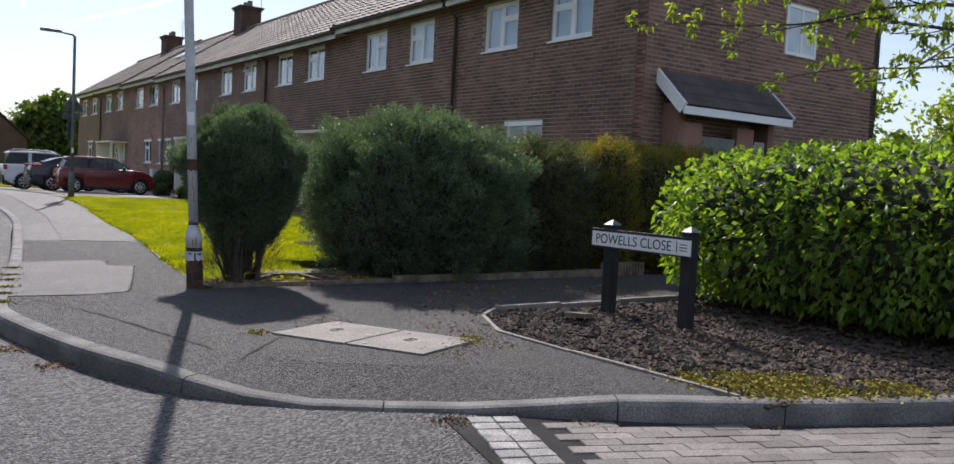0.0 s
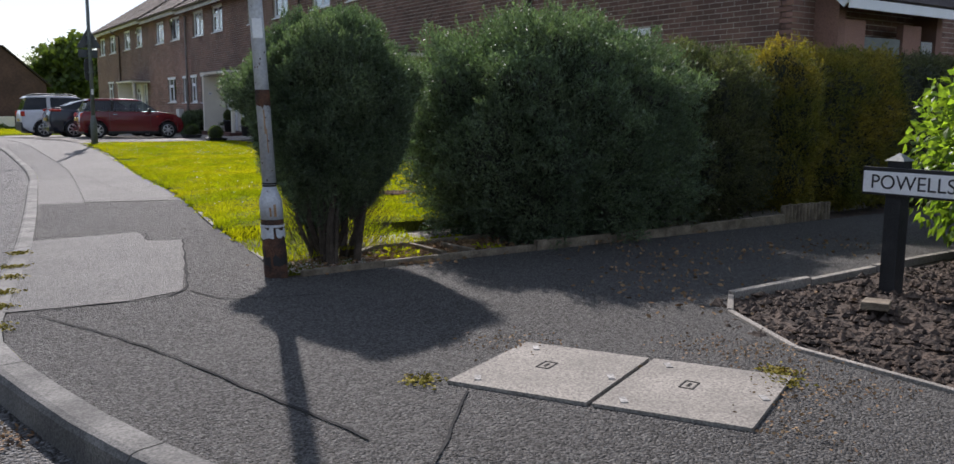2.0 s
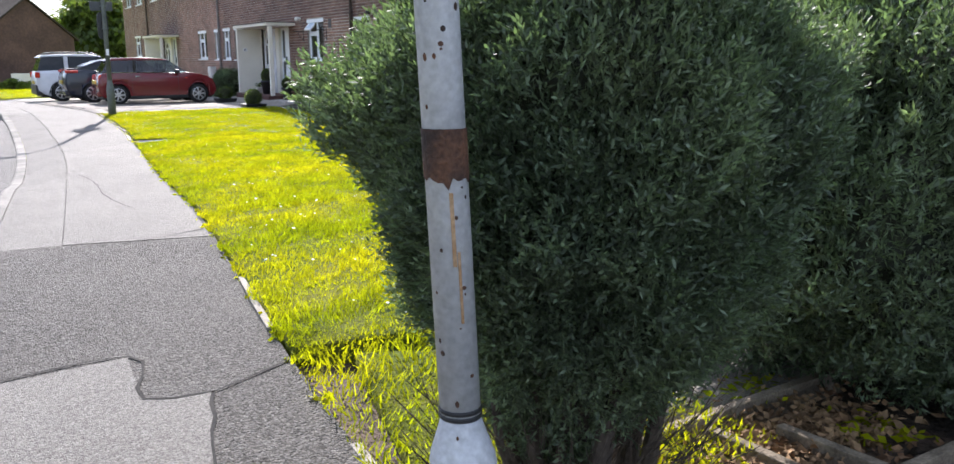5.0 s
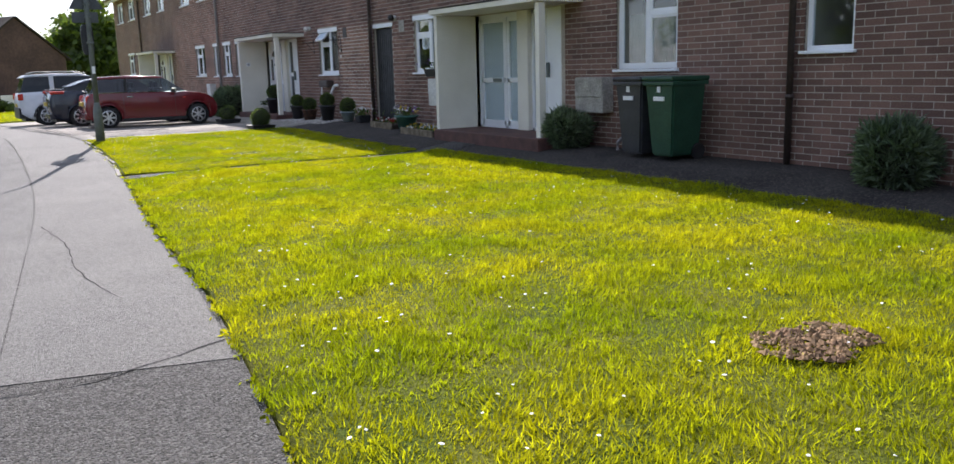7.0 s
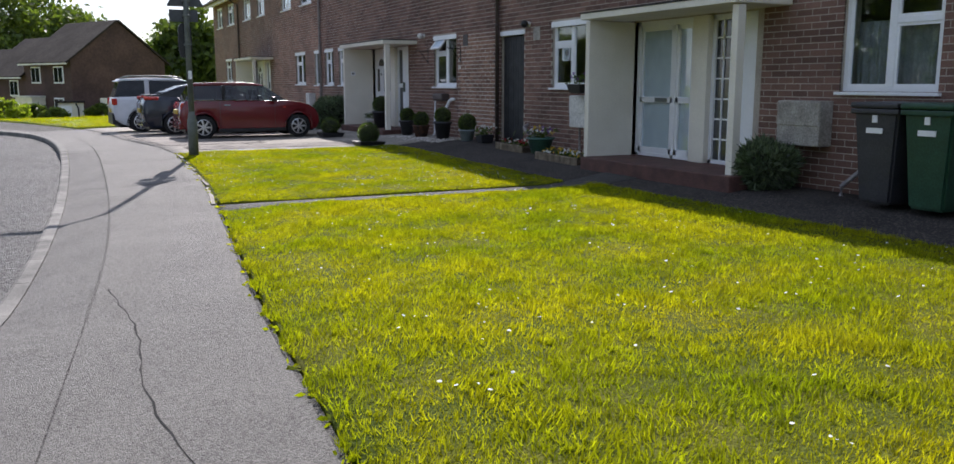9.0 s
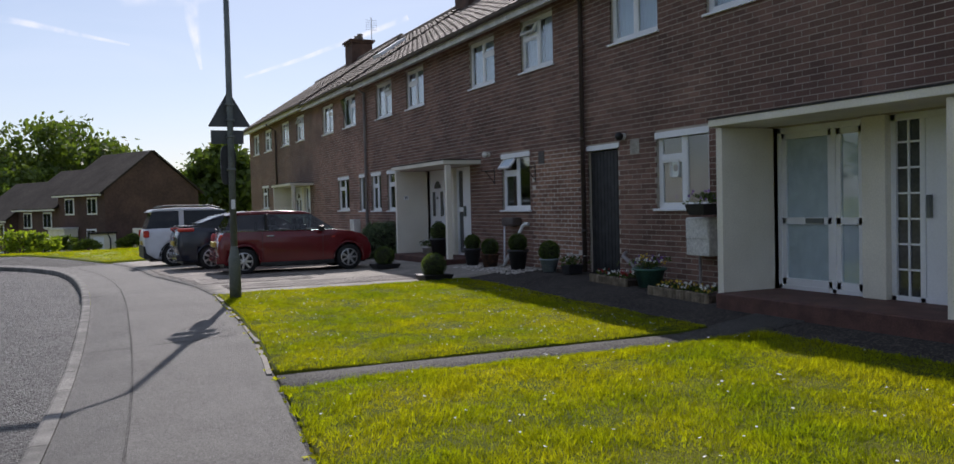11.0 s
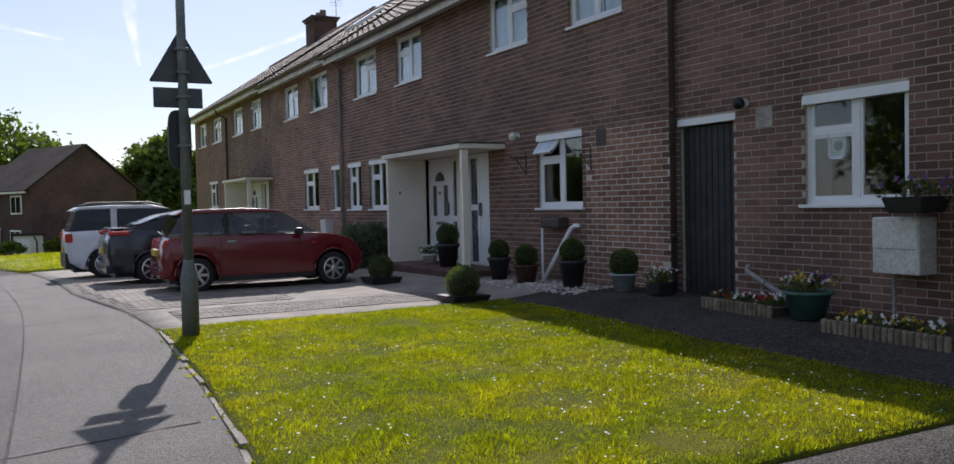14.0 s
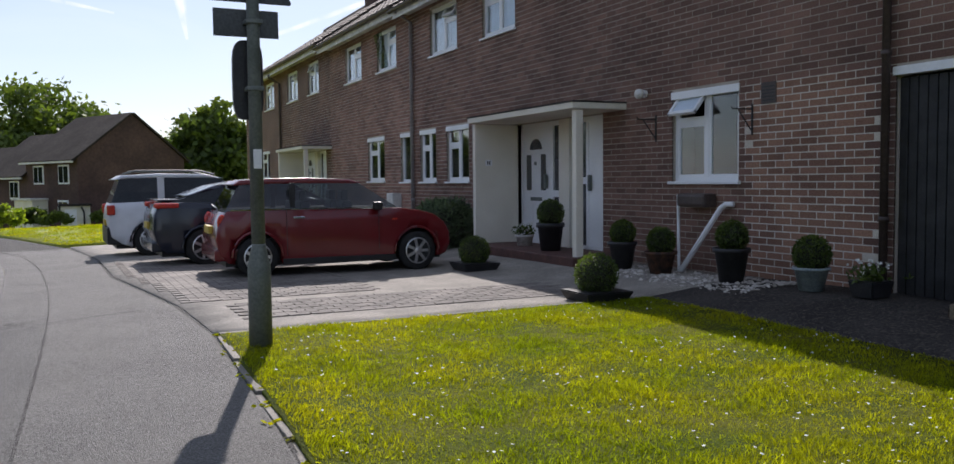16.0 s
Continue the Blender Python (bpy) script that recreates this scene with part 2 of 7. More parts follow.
def thing(name, label, category, group="", kind="", at=None):
    ob = new(name)
    ob.empty_display_size = 0.1
    if at is not None:
        ob.matrix_world = at
    return tagged(ob, label=label, category=category, group=group, kind=kind)


def box(bm, x0, x1, y0, y1, z0, z1, bevel=0.0, m=None):
    r = bmesh.ops.create_cube(bm, size=1.0)
    t = Matrix.Translation(((x0 + x1) / 2, (y0 + y1) / 2, (z0 + z1) / 2)) @ Matrix.Diagonal((abs(x1 - x0), abs(y1 - y0), abs(z1 - z0), 1))
    bmesh.ops.transform(bm, matrix=(m @ t) if m else t, verts=r["verts"])
    if bevel:
        es = {e for v in r["verts"] for e in v.link_edges}
        bmesh.ops.bevel(bm, geom=list(es), offset=bevel, segments=2, affect="EDGES", profile=0.6)
    return bm


def one_box(*a, **k):
    return box(bmesh.new(), *a, **k)


def lathe(bm, profile, n=20, m=None, cap=True):
    """Turns (radius, z) pairs round the z axis."""
    rings = []
    for r, z in profile:
        rings.append([bm.verts.new(((m or Matrix()) @ Vector((r * math.cos(2 * math.pi * i / n), r * math.sin(2 * math.pi * i / n), z)))) for i in range(n)])
    for a, b in zip(rings, rings[1:]):
        for i in range(n):
            bm.faces.new((a[i], a[(i + 1) % n], b[(i + 1) % n], b[i]))
    if cap:
        bm.faces.new(rings[0][::-1])
        bm.faces.new(rings[-1])
    return bm


def tube(bm, pts, radii, n=8):
    """A tapered round bar along a line of points."""
    rings = []
    pts = [Vector(p) for p in pts]
    for i, p in enumerate(pts):
        d = (pts[min(i + 1, len(pts) - 1)] - pts[max(i - 1, 0)]).normalized()
        a = d.orthogonal().normalized() if abs(d.z) > 0.9 else d.cross(Vector((0, 0, 1))).normalized()
        b = d.cross(a)
        r = radii[i] if isinstance(radii, (list, tuple)) else radii
        rings.append([bm.verts.new(p + r * (a * math.cos(2 * math.pi * k / n) + b * math.sin(2 * math.pi * k / n))) for k in range(n)])
    for a, b in zip(rings, rings[1:]):
        for i in range(n):
            bm.faces.new((a[i], a[(i + 1) % n], b[(i + 1) % n], b[i]))
    bm.faces.new(rings[0][::-1])
    bm.faces.new(rings[-1])
    return bm


def smooth(ob):
    for p in ob.data.polygons:
        p.use_smooth = True
    return ob


def raw_mesh(name, verts, faces):
    """A mesh straight from number arrays; every face has the same number of corners."""
    verts, faces = np.asarray(verts, dtype=np.float32).reshape(-1, 3), np.asarray(faces, dtype=np.int32)
    me = bpy.data.meshes.new(name)
    k = faces.shape[1]
    me.vertices.add(len(verts))
    me.vertices.foreach_set("co", verts.ravel())
    me.loops.add(faces.size)
    me.loops.foreach_set("vertex_index", faces.ravel())
    me.polygons.add(len(faces))
    me.polygons.foreach_set("loop_start", np.arange(0, faces.size, k, dtype=np.int32))
    me.polygons.foreach_set("loop_total", np.full(len(faces), k, dtype=np.int32))
    me.polygons.foreach_set("use_smooth", np.zeros(len(faces), dtype=bool))
    me.update(calc_edges=True)
    return me


BOXF = np.array([[0, 1, 3, 2], [4, 6, 7, 5], [0, 4, 5, 1], [2, 3, 7, 6], [0, 2, 6, 4], [1, 5, 7, 3]])


def boxes_mesh(name, bs):
    """Many separate boxes, rows of x0 x1 y0 y1 z0 z1, in one mesh."""
    bs = np.asarray(bs, dtype=float)
    v = np.stack([bs[:, [i, 2 + j, 4 + k]] for i in (0, 1) for j in (0, 1) for k in (0, 1)], axis=1)
    f = (np.arange(len(bs))[:, None, None] * 8 + BOXF[None]).reshape(-1, 4)
    return raw_mesh(name, v, f)


def smoothstep(a, b, x):
    u = min(1.0, max(0.0, (x - a) / (b - a)))
    return u * u * (3 - 2 * u)


def gz(x, y):
    """Height of the made ground: level at the corner, rising a little up the street and towards the houses."""
    return 0.11 * smoothstep(21, 30, y) - 0.05 * smoothstep(21, 26, y) * (1 - smoothstep(3.3, 5.3, x)) + 0.17 * smoothstep(8.8, 10.6, x) * smoothstep(12, 16, y) * (1 - 0.45 * smoothstep(27, 30, y)) - 0.2 * smoothstep(31, 44, y) - 1.5 * smoothstep(50, 86, y)


def line_at(curve, y):
    """x on a curve given as (x, y) points with rising y."""
    for (xa, ya), (xb, yb) in zip(curve, curve[1:]):
        if ya <= y <= yb:
            return xa + (xb - xa) * (y - ya) / (yb - ya)
    return curve[0][0] if y < curve[0][1] else curve[-1][0]


def smooth_line(pts, step=0.25):
    """A rounded line through control points (Catmull-Rom), resampled."""
    p = [Vector(q) for q in pts]
    p = [2 * p[0] - p[1]] + p + [2 * p[-1] - p[-2]]
    out = []
    for a, b, c, d in zip(p, p[1:], p[2:], p[3:]):
        n = max(1, int((c - b).length / step))
        for i in range(n):
            t = i / n
            out.append(0.5 * ((2 * b) + (c - a) * t + (2 * a - 5 * b + 4 * c - d) * t * t + (3 * b - a - 3 * c + d) * t ** 3))
    out.append(p[-2])
    return out


def slab(name, outline, top, depth, material, kind="structure", label="", category="", lift=0.0):
    """A thick sheet with a drawn outline, its top following the ground."""
    bm = bmesh.new()
    up = [bm.verts.new((q[0], q[1], top(q[0], q[1]) + lift)) for q in outline]
    low = [bm.verts.new((v.co.x, v.co.y, v.co.z - depth)) for v in up]
    for tri in tessellate_polygon([[Vector((q[0], q[1], 0)) for q in outline]]):
        bm.faces.new([up[i] for i in tri])
    for i in range(len(up)):
        j = (i + 1) % len(up)
        bm.faces.new((up[j], up[i], low[i], low[j]))
    ob = part(name, bm, material, None)
    return tagged(ob, label=label, category=category, kind=kind)

# ---- ground ----
KERB = smooth_line([(22, -1.2), (14, 0.2), (9.0, 1.6), (7.0, 2.25), (5.66, 2.75), (4.64, 3.15), (3.82, 3.6), (3.14, 4.1), (2.45, 4.5), (1.95, 5.05), (1.6, 5.9), (1.4, 6.75), (1.28, 7.6), (1.37, 8.4), (1.56, 9.5), (1.8, 11.0), (2.12, 13.4), (2.49, 16.4), (2.86, 19.6), (3.1, 23.0), (3.26, 27.0), (3.32, 30.5), (3.24, 34.0), (3.0, 38.0), (2.5, 41.6), (1.2, 44.6), (-2.0, 47.6), (-8.0, 50.5), (-24.0, 54.0)], 0.3)
LAWN_EDGE = [(3.12, 8.6), (3.17, 9.0), (3.28, 9.67), (3.39, 10.63), (3.62, 12.2), (4.0, 14.8), (4.22, 17.3), (4.45, 19.3), (4.72, 21.6), (4.95, 23.9), (5.07, 25.7), (5.17, 28.6)]
LAWN_LINE = smooth_line(LAWN_EDGE, 0.35)
ROAD_Z = -0.12


def road_z(x, y):
    return ROAD_Z + gz(x, y)


def pave_z(x, y):
    return gz(x, y)


def big_sheet(name, material, z):
    """The open ground out to the horizon, falling away to the north."""
    xs = [-1500, -500, -150, -60, -20, 20, 60, 150, 500, 1500]
    ys = [-1500, -500, -150, -60, 0, 30, 50, 56, 62, 68, 74, 80, 86, 150, 500, 1500]
    bm = bmesh.new()
    rows = [[bm.verts.new((x, y, z + min(0.0, gz(0, y)))) for x in xs] for y in ys]
    for r, q in zip(rows, rows[1:]):
        for k in range(len(xs) - 1):
            bm.faces.new((r[k], r[k + 1], q[k + 1], q[k]))
    return part(name, bm, material, None)


ground = tagged(big_sheet("ground", M_FARGRASS, -0.3), label="grassy ground reaching the horizon", category="ground", kind="structure")
ROAD_OUT = [(p.x, p.y) for p in KERB] + [(-60, 62), (-60, 40), (-10, 38), (-6, 30), (-5.2, 20), (-5.5, 5), (-6, -40), (22, -40)]
road = slab("road", ROAD_OUT, road_z, 0.1, M_ROAD, label="grey worn asphalt road with a bend", category="road")
verge = slab("ground_verge", [(-60, 40), (-10, 38), (-6, 30), (-5.2, 20), (-5.5, 5), (-6, -40), (-60, -40)], pave_z, 0.25, M_FARGRASS, label="grass verge across the road", category="grass verge", lift=0.02)

# pavement: from the kerb's back to the lawn, the drive and the bed
KB = []
for i, p in enumerate(KERB):
    q = KERB[min(i + 1, len(KERB) - 1)] - KERB[max(i - 1, 0)]
    KB.append(p + Vector((q.y, -q.x)).normalized() * 0.13)
KB2 = []
for i, p in enumerate(KERB):
    q = KERB[min(i + 1, len(KERB) - 1)] - KERB[max(i - 1, 0)]
    KB2.append(p + Vector((q.y, -q.x)).normalized() * 0.6)
PAVE_OUT = [(p.x, p.y) for p in KB2 if p.x < 4.55 or p.y > 20][:-1]
PAVE_OUT += [(-24, 57), (-6, 56), (1.5, 52.0), (2.9, 48), (4.2, 43.0), (4.62, 38.5), (4.68, 34.0), (5.1, 30.4), (5.17, 28.6)]
PAVE_OUT += [(p.x, p.y) for p in LAWN_LINE[::-1]] + [(3.06, 8.4), (9.3, 8.5), (24, 8.6), (24, 6.9), (7.5, 6.62), (5.1, 6.5), (4.8, 6.24), (4.46, 5.6), (4.44, 4.8), (4.5, 3.5)]
pavement = slab("pavement", PAVE_OUT, pave_z, 0.2, M_PAVE, label="patched grey asphalt footpath", category="pavement")


def kerb_drop(p):
    d = (p - Vector((2.75, 4.35))).length
    far = smoothstep(17.0, 18.5, p.y) * (1 - smoothstep(39.5, 40.5, p.y))
    return max(0.1 * (1 - smoothstep(0.35, 1.5, d)), 0.085 * far * (1 - smoothstep(29.8, 30.8, p.y)))


for near, m_ in ((True, M_PAVE), (False, M_PATCH)):
    bm = bmesh.new()
    prev = None
    for a, b, c in zip(KB, KB2, KERB):
        if not (c.x < 4.5 or c.y > 20) or (c.y < 13.9 if not near else c.y > 14.0):
            prev = None
            continue
        cur = (bm.verts.new((a.x, a.y, gz(a.x, a.y) - kerb_drop(c))), bm.verts.new((b.x + (b.x - a.x) * 0.02, b.y + (b.y - a.y) * 0.02, gz(b.x, b.y) + 0.0005)))
        if prev:
            bm.faces.new((prev[0], prev[1], cur[1], cur[0]))
        prev = cur
    tagged(part("pavement_edge", bm, m_, None), label="asphalt footpath sloping to the kerb", category="pavement", kind="structure")
# soil bed behind the edging
bed = slab("soil_bed", [(4.5, 3.5), (4.44, 4.8), (4.46, 5.6), (4.8, 6.24), (5.1, 6.5), (7.5, 6.62), (24, 6.9), (24, -1.0)] + [(p.x, p.y) for p in KB if p.x > 4.55 and p.y < 20], pave_z, 0.2, M_SOIL, label="bare dug soil bed", category="soil bed", lift=-0.02)
# ground in front of and under the houses
garden = slab("garden_ground", [(3.06, 8.4)] + [(p.x, p.y) for p in LAWN_LINE] + [(5.15, 28.6), (60, 28.6), (60, 8.65), (9.3, 8.5)], lambda x, y: 0.0, 0.2, M_SOIL, label="soil below the front gardens", category="ground", lift=-0.06)


def strip_sheet(name, x_left, x_right, y0, y1, top, material, label, category, nx=16, step=0.3, kind="structure", lift=0.0):
    """A sheet between two edges, finely divided, following the ground."""
    ny = max(2, int((y1 - y0) / step))
    bm = bmesh.new()
    rows = []
    for j in range(ny + 1):
        y = y0 + (y1 - y0) * j / ny
        a, b = x_left(y), x_right(y)
        rows.append([bm.verts.new((a + (b - a) * i / nx, y, top(a + (b - a) * i / nx, y) + lift)) for i in range(nx + 1)])
    for r, s in zip(rows, rows[1:]):
        for i in range(nx):
            bm.faces.new((r[i], r[i + 1], s[i + 1], s[i]))
    r = bmesh.ops.extrude_edge_only(bm, edges=[e for e in bm.edges if e.is_boundary])
    for v in r["geom"]:
        if isinstance(v, bmesh.types.BMVert):
            v.co.z -= 0.15
    return smooth(tagged(part(name, bm, material, None), label=label, category=category, kind=kind))


def edge_x(y):
    return line_at(LAWN_EDGE, y)


def lawn_z(x, y):
    rise = 0.08 * smoothstep(0.0, 0.8, x - edge_x(y)) * (1 - smoothstep(21.0, 21.7, y))
    return gz(x, y) + 0.025 + rise + 0.015 * noise.noise(Vector((x * 1.3, y * 1.3, 3)))


lawn_a = strip_sheet("lawn", lambda y: edge_x(y) + 0.02 if y > 10.6 else 4.25, lambda y: 9.2, 9.78, 21.55, lawn_z, M_LAWN, "unmown sunlit lawn with daisies", "lawn", 20)
lawn_b = strip_sheet("lawn", lambda y: edge_x(y) + 0.02, lambda y: 9.3, 22.15, 28.55, lawn_z, M_LAWN, "short lawn dotted with daisies", "lawn", 16)
lawn_c = strip_sheet("lawn", lambda y: 3.2 + 0.25 * (y - 8.7), lambda y: 4.3, 8.75, 10.6, lambda x, y: gz(x, y) + 0.01, M_LAWN, "grass below the rounded conifer bush", "lawn", 6)
FAR_EDGE = [(4.1, 43.2), (2.85, 48), (1.45, 52), (-6, 56), (-14, 60)]
grass_far = strip_sheet("lawn", lambda y: line_at(FAR_EDGE, y), lambda y: 10.4, 43.4, 60, lambda x, y: gz(x, y) + 0.05, M_FARGRASS, "lawn beyond the parked cars", "lawn", 6, 1.0)
grass_far2 = strip_sheet("lawn", lambda y: -16, lambda y: 1.9, 53.5, 75, lambda x, y: gz(x, y) + 0.05, M_FARGRASS, "far lawn at the road's bend", "lawn", 6, 1.0)
path = strip_sheet("garden_path", lambda y: edge_x(y) + 0.02, lambda y: 10.8, 21.5, 22.2, lambda x, y: gz(x, y) + 0.012, M_PAVE, "narrow gravelly concrete garden path", "path", 16)
walkway = strip_sheet("house_path", lambda y: 9.2 if y < 21.6 else 9.3, lambda y: 10.95, 10.6, 28.6, lambda x, y: gz(x, y) + 0.0, M_WALK, "dark shaded path along the houses", "path", 8)
slabpath = strip_sheet("garden_path", lambda y: 4.0, lambda y: 10.8, 9.2, 9.78, lambda x, y: gz(x, y) + 0.02, M_CONC, "cracked concrete garden path", "path", 16)
drive = strip_sheet("driveway", lambda y: line_at([(5.17, 28.55), (5.1, 30.4), (4.68, 34.0), (4.62, 38.5), (4.2, 43.4)], y), lambda y: 10.95, 28.6, 43.4, lambda x, y: gz(x, y) + 0.008, M_CONC, "concrete and block driveway with parked cars", "driveway", 14)

# kerbstones: each about 0.9 m, dropped at the crossing
kerb = thing("kerb", "weathered grey concrete kerb with dropped stretch", "kerb", kind="structure")
seg = []
acc = 0.0
for i, p in enumerate(KERB[:-1]):
    seg.append(i)
    acc += (KERB[i + 1] - p).length
    if acc > 0.88 or i == len(KERB) - 2:
        bm = bmesh.new()
        rings = []
        idx = seg + [i + 1]
        for n_, j in enumerate(idx):
            q = KERB[j]
            d = KERB[min(j + 1, len(KERB) - 1)] - KERB[max(j - 1, 0)]
            d.normalize()
            side = Vector((d.y, -d.x))
            gap = 0.004 if n_ == 0 else (-0.004 if n_ == len(idx) - 1 else 0)
            q = q + d * gap
            top = gz(q.x, q.y) + 0.006 - kerb_drop(q)
            prof = [(-0.012, ROAD_Z + gz(q.x, q.y) - 0.1), (-0.006, top - 0.03), (0.006, top - 0.008), (0.03, top), (0.125, top), (0.128, top - 0.25)]
            rings.append([bm.verts.new((q.x + side.x * u, q.y + side.y * u, z)) for u, z in prof])
        for a, b in zip(rings, rings[1:]):
            for k in range(len(a) - 1):
                bm.faces.new((a[k], a[k + 1], b[k + 1], b[k]))
        bm.faces.new(rings[0])
        bm.faces.new(rings[-1][::-1])
        part("kerbstone", bm, M_KERB, kerb)
        seg, acc = [], 0.0

# ---- the brick terrace ----
FX = 10.9           # front face of the brickwork
BACK = 17.7
RIDGE_X, PITCH = 14.3, 0.66
terrace_y = [10.5, 16.12, 21.55, 27.07, 33.0, 39.1, 45.2, 51.3, 57.5]
eave_z = [5.02, 5.02, 4.92, 4.92, 4.92, 5.0, 5.1, 5.1]
# upper windows y0 y1 z0 z1, then lower; the fifth entry says how they look
UPPER = [(11.85, 13.0, "b"), (14.0, 15.15, "b"), (17.1, 18.22, "b"), (19.28, 20.4, "b"), (22.85, 24.03, "b"), (25.08, 26.28, "b"), (28.07, 29.27, "n"), (30.4, 31.6, "b"), (34.27, 35.5, "b"), (36.6, 37.93, "n"), (39.9, 41.2, "t"), (42.4, 43.75, "b"), (46.4, 47.6, "n"), (48.9, 50.3, "n"), (52.3, 53.8, "b"), (55.1, 56.5, "b")]
LOWER = [(13.09, 14.26, 1.26, 2.36, "d"), (15.41, 16.02, 1.42, 2.36, "s"), (17.95, 19.13, 1.26, 2.36, "c"), (24.01, 25.17, 1.28, 2.36, "k"), (29.01, 30.18, 1.28, 2.36, "o"), (36.12, 37.15, 1.3, 2.36, "d"), (37.68, 38.53, 1.3, 2.36, "d"), (39.12, 39.7, 1.3, 2.36, "s"), (40.78, 42.0, 1.32, 2.36, "d"), (50.5, 51.4, 1.42, 2.45, "d"), (53.23, 54.7, 1.44, 2.45, "d")]
GATE = (26.13, 27.0, 0.12, 2.3)
windows = []
for i_, (y0, y1, k) in enumerate(UPPER):
    k = k + "2" if i_ % 2 and k != "t" else k
    up = 0.12 if y0 > 45 else (0.05 if y0 > 39 else 0.0)
    windows.append((y0, y1, 3.82 + up, 4.76 + up, k, True))
for y0, y1, z0, z1, k in LOWER:
    windows.append((y0, y1, z0, z1, k, False))
DOORS = [(20.3, 22.85, 0.28, 2.22), (31.7, 34.2, 0.28, 2.22), (45.75, 48.3, 0.3, 2.22)]
OPEN = [w[:4] for w in windows] + [GATE] + DOORS


def solid_boxes(y0, y1, z0, z1, holes, x0, x1):
    """A wall panel cut into boxes round its openings."""
    hs = [h for h in holes if h[1] > y0 and h[0] < y1]
    zs = sorted({z0, z1, *[min(max(v, z0), z1) for h in hs for v in h[2:4]]})
    out = []
    for a, b in zip(zs, zs[1:]):
        mid = (a + b) / 2
        cut = sorted((h[0], h[1]) for h in hs if h[2] < mid < h[3])
        y = y0
        for c, d in cut:
            if c > y:
                out.append((x0, x1, y, min(c, y1), a, b))
            y = max(y, d)
        if y < y1:
            out.append((x0, x1, y, y1, a, b))
    return out


def brick_rows(y0, y1, z0, z1, holes):
    """Stretcher bond: clipped bricks as y0 y1 z0 z1."""
    out = []
    for r in range(int(z0 / 0.075), int(z1 / 0.075)):
        a = r * 0.075
        b = a + 0.065
        cut = sorted((h[0], h[1]) for h in holes if h[2] < b - 0.012 and h[3] > a + 0.012 and h[1] > y0 and h[0] < y1)
        free, y = [], y0
        for c, d in cut:
            if c > y:
                free.append((y, c))
            y = max(y, d)
        if y < y1:
            free.append((y, y1))
        k0 = math.floor(y0 / 0.225) - 1
        for k in range(k0, math.ceil(y1 / 0.225) + 1):
            s = k * 0.225 + (r % 2) * 0.1125
            for c, d in free:
                e, f = max(s, c), min(s + 0.215, d)
                if f - e > 0.03:
                    out.append((e, f, a, b))
    return out


PATCH = (27.16, 28.92, 0.16, 2.34)
rng = random.Random(5)


def ring(bm, x0, x1, y0, y1, z0, z1, w):
    """One mitred rectangular frame, its bars w wide."""
    out = [(y0, z0), (y1, z0), (y1, z1), (y0, z1)]
    inn = [(y0 + w, z0 + w), (y1 - w, z0 + w), (y1 - w, z1 - w), (y0 + w, z1 - w)]
    v = [[bm.verts.new((x, y, z)) for y, z in loop] for x in (x0, x1) for loop in (out, inn)]
    for k in range(4):
        j = (k + 1) % 4
        for a, b in ((v[0], v[1]), (v[1], v[3]), (v[3], v[2]), (v[2], v[0])):
            bm.faces.new((a[k], a[j], b[j], b[k]))
    return bm


